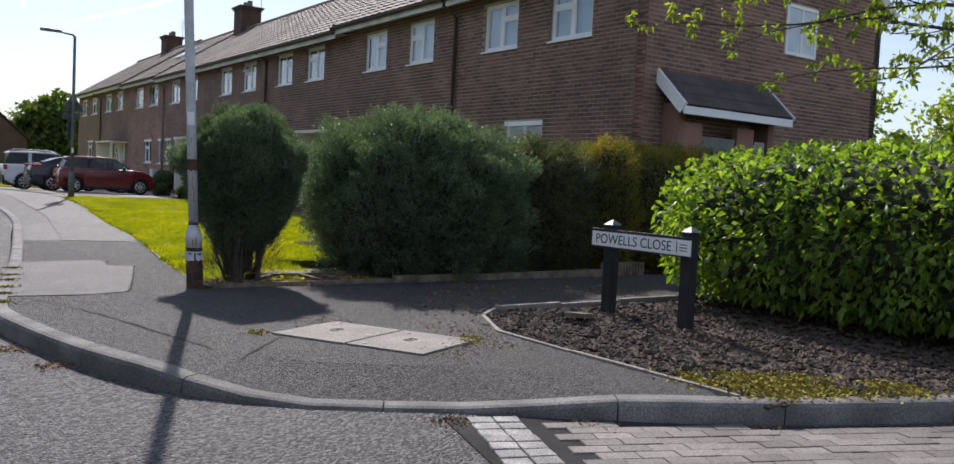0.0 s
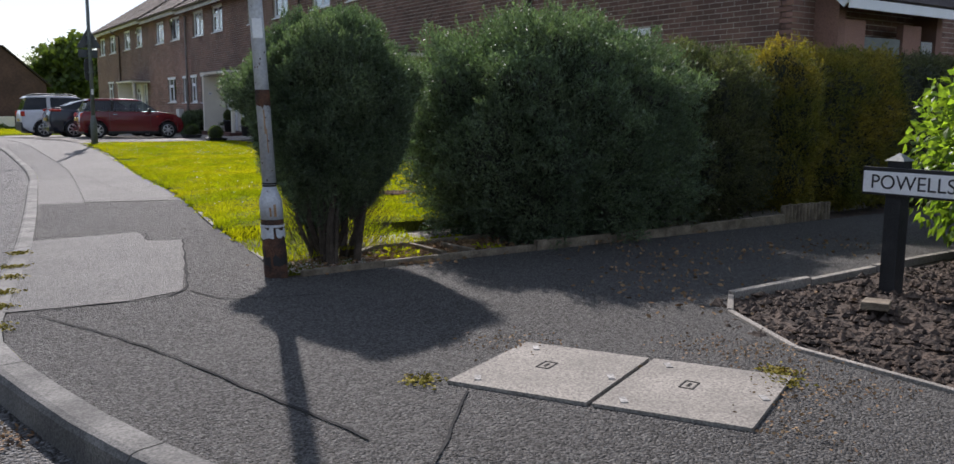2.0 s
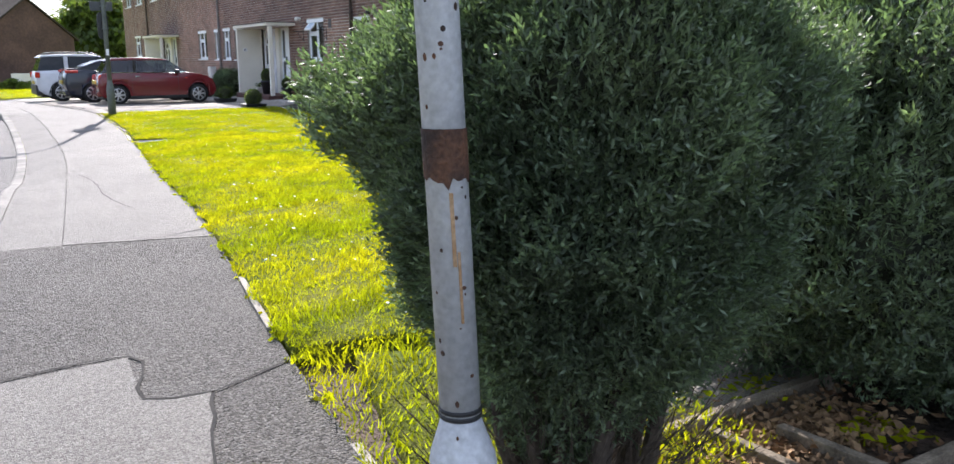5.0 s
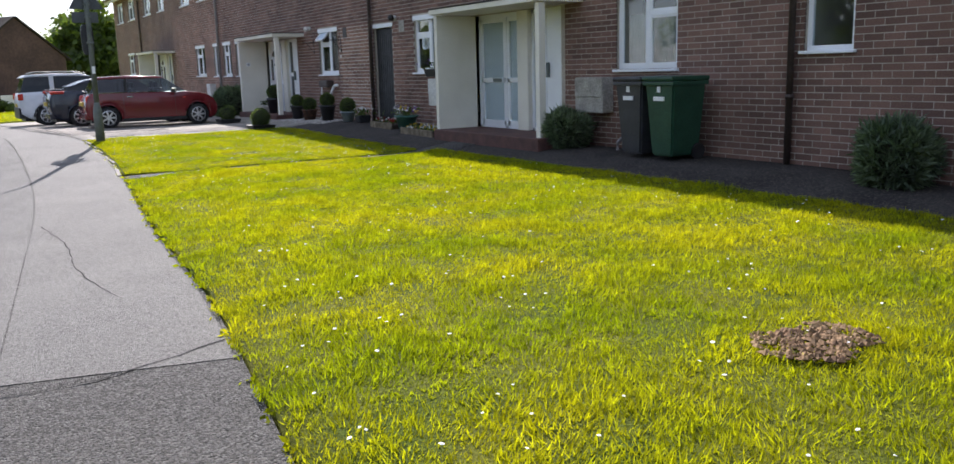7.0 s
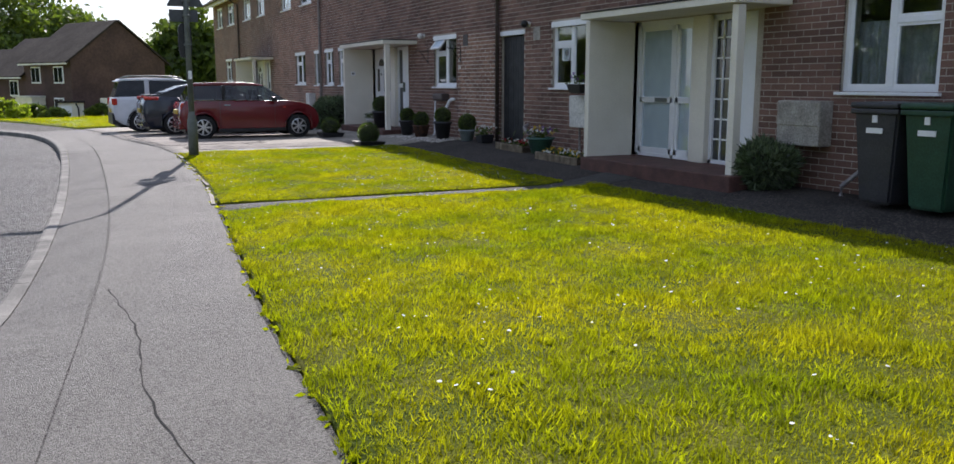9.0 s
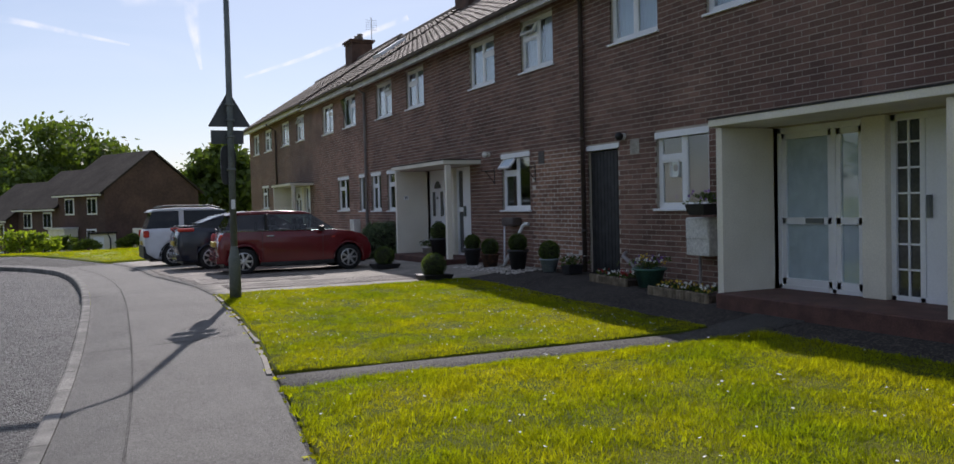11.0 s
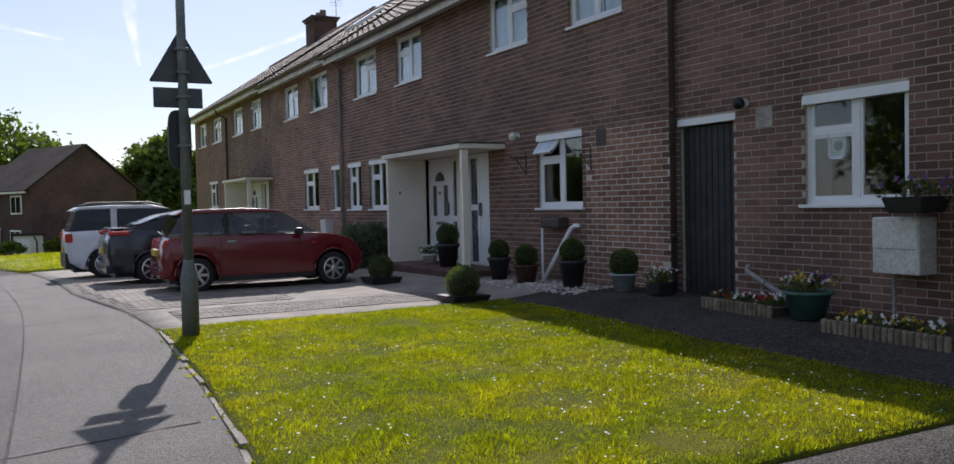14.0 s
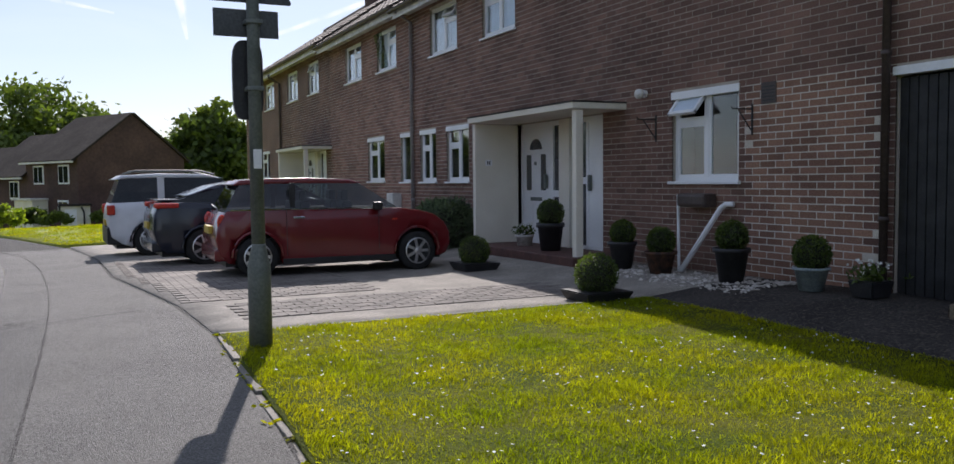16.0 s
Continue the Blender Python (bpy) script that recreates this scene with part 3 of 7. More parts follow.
def window_unit(house, y0, y1, z0, z1, look_, upper):
    """White plastic casement: frame, panes, sill, lintel board, what hangs behind."""
    fx = FX + 0.055
    w, t = 0.055, 0.05
    win = part("window", ring(bmesh.new(), fx, fx + t, y0, y1, z0, z1, w), M_WHITE, house)
    mid = (y0 + y1) / 2
    panes = []
    tall = z1 - z0
    if look_ in ("s",):
        panes = [(y0 + w, y1 - w, z0 + w, z1 - w)]
    else:
        part("mullion", box(bmesh.new(), fx - 0.002, fx + t, mid - 0.035, mid + 0.035, z0 + w, z1 - w, 0.006), M_WHITE, win)
        tz = z1 - tall * 0.34
        lo_side = look_ in ("b2", "c", "n2", "t")          # which light has the top vent
        va, vb = (y0 + w, mid - 0.035) if lo_side else (mid + 0.035, y1 - w)
        oa, ob_ = (mid + 0.035, y1 - w) if lo_side else (y0 + w, mid - 0.035)
        part("transom", box(bmesh.new(), fx - 0.002, fx + t, va, vb, tz - 0.035, tz + 0.03, 0.006), M_WHITE, win)
        panes = [(oa, ob_, z0 + w, z1 - w), (va, vb, z0 + w, tz - 0.035), (va, vb, tz + 0.03, z1 - w)]
        for a, b, c, d in panes:
            part("sash", ring(bmesh.new(), fx + 0.006, fx + 0.03, a, b, c, d, 0.028), M_WHITE, win)
    open_vent = look_ in ("o", "n", "n2")
    for i, (a, b, c, d) in enumerate(panes):
        if open_vent and i == 2:
            hinge = pose(fx + 0.01, 0, d, 0, 38 if look_ == "o" else 24, 0)
            bm = bmesh.new()
            h = d - c
            for s in ((a, a + 0.045, -h, 0), (b - 0.045, b, -h, 0), (a, b, -0.045, 0), (a, b, -h, -h + 0.045)):
                box(bm, -0.02, 0.02, s[0], s[1], s[2], s[3], 0.004, m=hinge)
            vent = part("vent_light", bm, M_WHITE, win, "open top-hung white vent")
            g = part("pane", box(bmesh.new(), -0.003, 0.003, a + 0.04, b - 0.04, -h + 0.04, -0.04, m=hinge), M_BLIND if look_ == "o" else M_GLASS, win)
            continue
        if look_ == "t" and i == 0:
            bm = box(bmesh.new(), -0.003, 0.003, a, b, 0.0, d - c, m=pose(fx + 0.02, 0, c, 0, -12, 0))
            part("pane", bm, M_GLASS, win).visible_shadow = False
            continue
        part("pane", one_box(fx + 0.018, fx + 0.024, a, b, c, d), M_GLASS, win).visible_shadow = False
    part("sill", box(bmesh.new(), FX - 0.045, fx + 0.01, y0 - 0.04, y1 + 0.04, z0 - 0.035, z0, 0.008), M_WHITE, win)
    if not upper:
        part("head_board", box(bmesh.new(), FX - 0.012, fx, y0 - 0.01, y1 + 0.01, z1 - 0.085, z1 + 0.005, 0.004), M_WHITE, win)
    # behind the glass: blinds, net curtains, or the dark room
    if look_ in ("b", "b2", "n", "n2", "t"):
        bm = bmesh.new()
        n = 40
        for a, b in ((y0 + 0.05, mid - 0.06 * (look_[0] == "n")), (mid + 0.02, y1 - 0.05)):
            vs = []
            for i in range(n + 1):
                y = a + (b - a) * i / n
                x = fx + 0.12 + 0.02 * math.sin(i * 1.35) + 0.006 * math.sin(i * 3.1)
                vs.append((bm.verts.new((x, y, z0 + 0.02)), bm.verts.new((x, y, z1))))
            for p_, q_ in zip(vs, vs[1:]):
                bm.faces.new((p_[0], q_[0], q_[1], p_[1]))
        smooth(part("curtain", bm, M_BLIND if look_[0] == "b" else M_NET, win))
    elif look_ == "c":
        bm = bmesh.new()
        n = 60
        vs = []
        for i in range(n + 1):
            y = y0 + 0.05 + (y1 - y0 - 0.1) * i / n
            x = fx + 0.14 + 0.015 * math.sin(i * 1.1)
            vs.append((bm.verts.new((x, y, z0 + 0.02)), bm.verts.new((x, y, z0 + 0.74))))
        for p_, q_ in zip(vs, vs[1:]):
            bm.faces.new((p_[0], q_[0], q_[1], p_[1]))
        smooth(part("curtain", bm, M_NETDIM, win))
    return win


M_NETDIM = mat("grey_net_curtain", (0.2, 0.21, 0.2), (0.3, 0.3, 0.29), 0.9, 9, 60, 0.3, stain=0.5)
houses = []
for n_, (ya, yb) in enumerate(zip(terrace_y, terrace_y[1:])):
    lab = "end-of-terrace brown brick house" if n_ in (0, 7) else "mid-terrace brown brick house"
    house = thing("terraced_house", lab + " with white windows and tiled roof", "house", group="terraced houses")
    houses.append(house)
    top = eave_z[n_]
    bs = solid_boxes(ya + (0.01 if n_ == 0 else 0.0), yb, -0.3, top, OPEN, FX + 0.0022, FX + 0.26)
    bs += [(BACK - 0.2, BACK, ya, yb, -0.3, top), (FX + 0.26, BACK - 0.2, yb - 0.1, yb, -0.3, top), (FX + 0.26, BACK - 0.2, ya + 0.03, ya + 0.1, -0.3, top)]
    wall = part("wall", boxes_mesh("wall", bs), M_MORTAR, house)
    # added floors and a back partition, near-black: the unlit rooms' shade is painted on
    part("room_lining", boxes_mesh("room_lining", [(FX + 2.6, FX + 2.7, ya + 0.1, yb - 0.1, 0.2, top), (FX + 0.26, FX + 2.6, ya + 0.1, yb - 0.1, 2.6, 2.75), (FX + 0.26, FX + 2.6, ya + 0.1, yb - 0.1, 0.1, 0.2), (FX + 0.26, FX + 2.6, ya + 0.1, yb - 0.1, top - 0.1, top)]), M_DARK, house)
    rows = brick_rows(ya, yb, 0.0, top, OPEN)
    joined = [(FX + rng.uniform(-0.0006, 0.0006), FX + 0.02, a, b, c, d) for a, b, c, d in rows if not (PATCH[0] <= a and b <= PATCH[1] and PATCH[2] <= c and d <= PATCH[3])]
    tagged(part("brickwork", boxes_mesh("brickwork", joined), M_BRICK, wall), kind="stuff")
    for (y0, y1, z0, z1, k, u) in windows:
        if ya <= y0 < yb:
            window_unit(house, y0, y1, z0, z1, k, u)
    # roof: boarding, tiles, gutter
    ex = FX - 0.38
    ez = top + 0.02
    rz = ez + (RIDGE_X - ex) * PITCH
    a0 = ya - (0.12 if n_ in (0, 2, 6) else 0.0)
    a1 = yb + (0.12 if n_ in (7,) else 0.0)
    bm = bmesh.new()
    pr = [(ex, ez - 0.05), (ex, ez), (RIDGE_X, rz), (2 * RIDGE_X - ex, ez), (2 * RIDGE_X - ex, ez - 0.05), (RIDGE_X, rz - 0.14)]
    va = [bm.verts.new((x, a0, z)) for x, z in pr]
    vb = [bm.verts.new((x, a1, z)) for x, z in pr]
    for i in range(6):
        j = (i + 1) % 6
        bm.faces.new((va[i], va[j], vb[j], vb[i]))
    bm.faces.new((va[0], va[1], va[2], va[5]))
    bm.faces.new((va[5], va[2], va[3], va[4]))
    bm.faces.new((vb[1], vb[0], vb[5], vb[2]))
    bm.faces.new((vb[2], vb[5], vb[4], vb[3]))
    roof = part("roof", bm, M_TILE, house)
    slope = math.hypot(RIDGE_X - ex, rz - ez)
    ang = math.atan2(rz - ez, RIDGE_X - ex)
    cols = max(1, round((a1 - a0) / 0.33))
    tw = (a1 - a0) / cols
    v, f = [], []
    for r in range(int(slope / 0.31) + 1):
        s0 = r * 0.31 - 0.04
        s1 = min(s0 + 0.36, slope)
        for c in range(cols):
            y0 = a0 + c * tw
            lift = rng.uniform(0, 0.006)
            base = len(v)
            for s, h in ((s0, 0.05 + lift), (s1, 0.022)):
                for yy, hh in ((y0, 0.0), (y0 + tw * 0.3, 0.018), (y0 + tw * 0.6, 0.0), (y0 + tw * 0.98, 0.0)):
                    v.append((ex + s * math.cos(ang) - (h + hh) * math.sin(ang), yy, ez + s * math.sin(ang) + (h + hh) * math.cos(ang)))
            for yy in (y0, y0 + tw * 0.98):
                v.append((ex + s0 * math.cos(ang), yy, ez + s0 * math.sin(ang)))
            f += [(base + i, base + i + 1, base + i + 5, base + i + 4) for i in range(3)]
            f.append((base + 8, base + 9, base + 3, base + 0))
    tagged(part("tiles", raw_mesh("tiles", v, f), M_TILE, roof), kind="stuff")
    bm = bmesh.new()
    tube(bm, [(RIDGE_X, a0, rz + 0.03), (RIDGE_X, a1, rz + 0.03)], 0.11, 10)
    part("ridge_tile", bm, M_TILE, roof)
    bm = bmesh.new()
    box(bm, ex + 0.02, FX + 0.02, a0 + 0.01, a1 - 0.01, ez - 0.075, ez - 0.055)
    box(bm, ex + 0.005, ex + 0.022, a0 + 0.01, a1 - 0.01, ez - 0.2, ez - 0.03)
    part("fascia", bm, M_SOFFIT, house)
    bm = bmesh.new()
    for k in range(8):
        t0, t1 = math.pi * (1 + k / 8), math.pi * (1 + (k + 1) / 8)
        for rr, flip in ((0.06, False), (0.052, True)):
            q = [(ex - 0.06 + rr * math.cos(t0), rr * math.sin(t0)), (ex - 0.06 + rr * math.cos(t1), rr * math.sin(t1))]
            vv = [bm.verts.new((x, y, ez - 0.03 + z)) for (x, z), y in ((q[0], a0), (q[1], a0), (q[1], a1), (q[0], a1))]
            bm.faces.new(vv)
    part("gutter", bm, M_PIPE, house)

# bricks of the repointed panel, each one a piece
panel_wall = [c for c in houses[3].children if c.name.startswith("wall")][0]
brick_mesh = {}
M_POINT = mat("pale_pointing", (0.52, 0.47, 0.4), (0.62, 0.57, 0.49), 0.95, 3, 90, 0.3)
part("pointing", one_box(FX + 0.0005, FX + 0.002, *PATCH), M_POINT, panel_wall)
for a, b, c, d in brick_rows(27.07, 33.0, 0.0, 5.0, OPEN):
    if PATCH[0] <= a and b <= PATCH[1] and PATCH[2] <= c and d <= PATCH[3]:
        key = round(b - a, 3)
        if key not in brick_mesh:
            bm = one_box(-0.012, 0.012, -key / 2, key / 2, -0.0325, 0.0325, 0.003)
            me = bpy.data.meshes.new("brick")
            bm.to_mesh(me)
            bm.free()
            me.materials.append(M_BRICK2)
            brick_mesh[key] = me
        ob = new("brick", brick_mesh[key])
        ob.parent = panel_wall
        ob.location = (FX + 0.0115 + rng.uniform(-0.0008, 0.0008), (a + b) / 2, (c + d) / 2)

# gable end
gable = houses[0]
bm = bmesh.new()
top = eave_z[0]
apex = top + (RIDGE_X - FX) * PITCH + 0.2
vs = [bm.verts.new((x, 10.5022, z)) for x, z in ((FX + 0.0022, -0.3), (BACK, -0.3), (BACK, top), (RIDGE_X, apex), (FX + 0.0022, top))]
bm.faces.new(vs)
r = bmesh.ops.extrude_face_region(bm, geom=list(bm.faces), use_keep_orig=True)
for v_ in r["geom"]:
    if isinstance(v_, bmesh.types.BMVert):
        v_.co.y += 0.22
part("gable_wall", bm, M_MORTAR, gable)
tagged(part("corner_brickwork", boxes_mesh("corner_brickwork", [(FX - 0.0015, FX + (0.2 if r_ % 2 else 0.1), 10.4985, 10.6 if r_ % 2 else 10.7, r_ * 0.075, r_ * 0.075 + 0.065) for r_ in range(66)]), M_BRICK, gable), kind="stuff")
GW = [(14.5, 15.45, 3.82, 4.76)]
gb = []
for a, b, c, d in brick_rows(FX, BACK, 0.0, apex, GW):
    if d < top + (min(a, 2 * RIDGE_X - b) - FX) * PITCH + 0.15 or d < top:
        gb.append((a, b, 10.5, 10.53, c, d))
tagged(part("brickwork", boxes_mesh("brickwork", gb), M_BRICK, gable), kind="stuff")
bm = bmesh.new()
for s in ((14.5, 14.55, 3.82, 4.76), (15.4, 15.45, 3.82, 4.76), (14.55, 15.4, 3.82, 3.88), (14.55, 15.4, 4.7, 4.76), (14.95, 15.0, 3.88, 4.7)):
    box(bm, s[0], s[1], 10.47, 10.51, s[2], s[3])
gw = part("window", bm, M_WHITE, gable)
part("pane", one_box(14.55, 15.4, 10.49, 10.508, 3.88, 4.7), M_BLIND, gw)
bm = bmesh.new()
for sgn in (1, -1):
    xa = FX - 0.38 if sgn > 0 else 2 * RIDGE_X - FX + 0.38
    L = math.hypot(3.78, 3.78 * PITCH)
    box(bm, 0, L, -0.015, 0.015, -0.2, 0.0, m=Matrix.Translation((xa, 10.37, top + 0.02)) @ Matrix.Rotation(0 if sgn > 0 else math.pi, 4, "Z") @ Matrix.Rotation(-math.atan(PITCH), 4, "Y"))
part("bargeboard", bm, M_SOFFIT, gable)

# downpipes
for y, m_, x in ((16.14, M_PIPE, 10.84), (27.06, M_PIPE, 10.84), (38.85, M_GREYPIPE, 10.84), (51.2, M_PIPE, 10.84)):
    h = houses[[i for i in range(8) if terrace_y[i] <= y < terrace_y[i + 1]][0]]
    bm = bmesh.new()
    tube(bm, [(10.48, y, 4.95), (10.5, y, 4.86), (x, y, 4.66), (x, y, 0.1)], 0.038, 10)
    for z in (0.9, 2.4, 3.9):
        tube(bm, [(x, y, z), (x, y, z + 0.05)], 0.048, 10)
    smooth(part("downpipe", bm, m_, h))
# chimneys
# brick darkened all over: the stacks' backlit shade is put into the colour
M_CHIM = mat("backlit_brick", (0.06, 0.034, 0.028), (0.11, 0.06, 0.045), 0.9, 3, 40, 0.3, stain=0.6)
for yc, h in ((38.9, houses[4]), (50.9, houses[6])):
    bm = bmesh.new()
    box(bm, 14.0, 14.9, yc - 0.5, yc + 0.5, 6.6, 8.35)
    box(bm, 13.95, 14.95, yc - 0.55, yc + 0.55, 8.35, 8.43)
    box(bm, 13.9, 15.0, yc - 0.6, yc + 0.6, 8.43, 8.5)
    ch = part("chimney", bm, M_CHIM, h)
    for dy in (-0.25, 0.25):
        part("chimney_pot", lathe(bmesh.new(), [(0.13, 8.5), (0.11, 8.72), (0.13, 8.76), (0.1, 8.78)], 12, Matrix.Translation((14.45, yc + dy, 0))), M_TILE, ch)
    bm = bmesh.new()
    tube(bm, [(14.9, yc - 0.45, 8.2), (14.9, yc - 0.45, 9.5)], 0.014, 6)
    for k in range(5):
        tube(bm, [(14.65, yc - 0.45 + 0.0, 8.95 + 0.1 * k), (15.15, yc - 0.45, 8.95 + 0.1 * k)], 0.006, 4)
    part("aerial", bm, M_GREYPIPE, ch)
# roof window on the slope
bm = box(bmesh.new(), -0.5, 0.5, -0.4, 0.4, 0, 0.1, 0.01, m=Matrix.Translation((12.6, 41.5, 5.02 + (12.6 - 10.52) * PITCH + 0.06)) @ Matrix.Rotation(-math.atan(PITCH), 4, "Y"))
part("roof_window", bm, M_WHITE, houses[5])


def porch(y0, y1, zf, glazed):
    """Cream porch: side wall, post, flat canopy, step, two front doors and the panel between."""
    p = thing("porch", "cream rendered porch with flat canopy and two front doors", "porch", group="porches")
    x0 = 10.12
    part("side_wall", box(bmesh.new(), x0, FX + 0.1, y1 - 0.1, y1, 0.08, 2.22, 0.008), M_RENDER, p)
    part("post", box(bmesh.new(), x0 + 0.01, x0 + 0.12, y0 + 0.02, y0 + 0.12, zf - 0.02, 2.22, 0.008), M_RENDER, p)
    bm = box(bmesh.new(), x0 - 0.06, FX + 0.03, y0 - 0.01, y1 + 0.06, 2.235, 2.32, 0.012)
    can = part("canopy", bm, M_RENDER, p)
    bm = bmesh.new()
    box(bm, x0 - 0.07, FX, y0 - 0.02, y1 + 0.07, 2.32, 2.338)
    part("felt", bm, M_SEAM, can)
    part("step", box(bmesh.new(), x0 - 0.12, FX + 0.2, y0 - 0.1, y1 - 0.105, 0.05, zf, 0.015), M_REDTILE, p)
    mid = (y0 + y1) / 2
    part("pier", box(bmesh.new(), FX - 0.02, FX + 0.2, mid - 0.16, mid + 0.14, zf, 2.22, 0.008), M_RENDER, p)
    xd = FX + 0.06
    for k, (a, b) in enumerate(((mid + 0.14, y1 - 0.1), (y0 + 0.55, mid - 0.16))):
        bm = bmesh.new()
        for s in ((a, a + 0.06, zf, 2.22), (b - 0.06, b, zf, 2.22), (a, b, 2.15, 2.22), (a, b, zf, zf + 0.05)):
            box(bm, xd, xd + 0.07, *s, 0.004)
        door = part("front_door", bm, M_WHITE, p, "white plastic front door")
        if k == 0 and glazed:      # glazed leaf and fixed light, net behind
            leaf = [(a + 0.06, a + 0.42), (a + 0.48, b - 0.06)]
            bm = bmesh.new()
            for c, d in leaf:
                for s in ((c, c + 0.06, zf + 0.05, 2.15), (d - 0.06, d, zf + 0.05, 2.15), (c, d, 2.08, 2.15), (c, d, zf + 0.05, zf + 0.13), (c, d, 1.08, 1.16)):
                    box(bm, xd + 0.01, xd + 0.06, *s, 0.004)
            box(bm, xd, xd + 0.07, a + 0.42, a + 0.48, zf, 2.15)
            part("leaf", bm, M_WHITE, door)
            for c, d in leaf:
                part("pane", one_box(xd + 0.03, xd + 0.036, c + 0.05, d - 0.05, zf + 0.12, 2.09), M_GLASS, door).visible_shadow = False
                part("curtain", one_box(xd + 0.05, xd + 0.055, c + 0.03, d - 0.03, zf + 0.1, 2.1), M_NET, door)
            part("letter_box", box(bmesh.new(), xd - 0.005, xd + 0.02, leaf[1][0] + 0.12, leaf[1][0] + 0.38, 1.09, 1.15, 0.004), M_GALV, door)
        elif k == 0:               # panelled leaf with fan light and dark side glass
            c, d = a + 0.42, b - 0.06
            bm = box(bmesh.new(), xd + 0.012, xd + 0.055, c, d, zf + 0.05, 2.15, 0.004)
            for q in ((c + 0.1, c + 0.32), (d - 0.32, d - 0.1)):
                box(bm, xd + 0.004, xd + 0.02, *q, zf + 0.15, zf + 0.62, 0.006)
            box(bm, xd, xd + 0.07, a + 0.3, c, zf, 2.15)
            part("leaf", bm, M_WHITE, door)
            for q in ((c + 0.12, c + 0.27), (d - 0.27, d - 0.12)):
                part("pane", box(bmesh.new(), xd + 0.0, xd + 0.014, *q, zf + 0.85, zf + 1.42, 0.01), M_DARKGLASS, door)
            bm = bmesh.new()
            ctr = ((c + d) / 2, zf + 1.5)
            vs = [bm.verts.new((xd + 0.004, ctr[0] + 0.2 * math.cos(math.pi * i / 12), ctr[1] + 0.17 * math.sin(math.pi * i / 12))) for i in range(13)]
            bm.faces.new(vs)
            part("fan_light", bm, M_DARKGLASS, door)
            part("side_pane", one_box(xd + 0.03, xd + 0.036, a + 0.06, a + 0.3, zf + 0.85, 2.15), M_DARKGLASS, door)
            part("side_pane", one_box(xd + 0.03, xd + 0.036, a + 0.06, a + 0.3, zf + 0.05, zf + 0.75), M_DARKGLASS, door)
            part("side_rail", box(bmesh.new(), xd, xd + 0.07, a + 0.06, a + 0.3, zf + 0.75, zf + 0.85), M_WHITE, door)
            part("handle", box(bmesh.new(), xd - 0.05, xd + 0.0, c + 0.05, c + 0.09, zf + 0.88, zf + 1.1, 0.008), M_GALV, door)
            part("letter_box", box(bmesh.new(), xd + 0.0, xd + 0.014, c + 0.25, d - 0.25, zf + 0.68, zf + 0.74, 0.004), M_GALV, door)
            part("knocker", lathe(bmesh.new(), [(0.03, 0), (0.03, 0.02)], 12, Matrix.Translation((xd + 0.005, ctr[0], zf + 1.28)) @ Matrix.Rotation(-math.pi / 2, 4, "Y")), M_GALV, door)
        else:                      # narrow door beside a latticed light
            bm = bmesh.new()
            s0 = mid - 0.16 - 0.34
            box(bm, xd, xd + 0.07, s0 - 0.06, s0, zf, 2.15)
            if glazed:
                for i in range(1, 7):
                    box(bm, xd + 0.012, xd + 0.03, s0, b - 0.06, zf + 0.05 + i * 0.26, zf + 0.07 + i * 0.26)
                box(bm, xd + 0.012, xd + 0.03, s0 + 0.13, s0 + 0.15, zf + 0.05, 2.15)
            else:
                box(bm, xd + 0.01, xd + 0.05, s0, b - 0.06, zf + 0.95, zf + 1.05)
            box(bm, xd + 0.01, xd + 0.06, a + 0.06, s0 - 0.06, zf + 0.05, 2.15, 0.004)
            part("leaf", bm, M_WHITE, door)
            part("pane", one_box(xd + 0.032, xd + 0.037, s0, b - 0.06, zf + 0.05, 2.15), M_DARKGLASS, door)
            part("handle", box(bmesh.new(), xd - 0.045, xd + 0.01, s0 - 0.14, s0 - 0.1, zf + 0.85, zf + 1.08, 0.008), M_GALV, door)
    # brick return closing the rest of the opening
    part("wall_panel", one_box(FX + 0.03, FX + 0.24, y0 - 0.5, y0 + 0.55, zf, 2.32), M_MORTAR, p)
    return p


M_DARKGLASS = mat("dark_door_glass", (0.03, 0.034, 0.038), (0.06, 0.066, 0.07), 0.12, 4, 30, 0.05, spec=0.8)
porch(19.88, 22.95, 0.31, True)
porch(31.15, 34.3, 0.3, False)
porch(45.2, 48.4, 0.32, False)

# passage gate: dark vertical boards under a white head
gate = thing("gate", "dark stained vertical board gate in the passage", "gate")
y = GATE[0] + 0.02
while y < GATE[1] - 0.06:
    part("board", box(bmesh.new(), FX + 0.06, FX + 0.085, y, y + 0.086, GATE[2] + 0.04, 2.2, 0.006), M_GATE, gate)
    y += 0.096
for z in (0.5, 1.2, 1.95):
    part("rail", one_box(FX + 0.086, FX + 0.12, GATE[0] + 0.02, GATE[1] - 0.02, z, z + 0.1), M_GATE, gate)
part("head", box(bmesh.new(), FX - 0.012, FX + 0.1, GATE[0] - 0.03, GATE[1] + 0.03, 2.22, 2.3, 0.005), M_WHITE, gate)

# ---- planting ----
gen = np.random.default_rng(11)


def unit(v):
    return v / np.maximum(np.linalg.norm(v, axis=-1, keepdims=True), 1e-9)


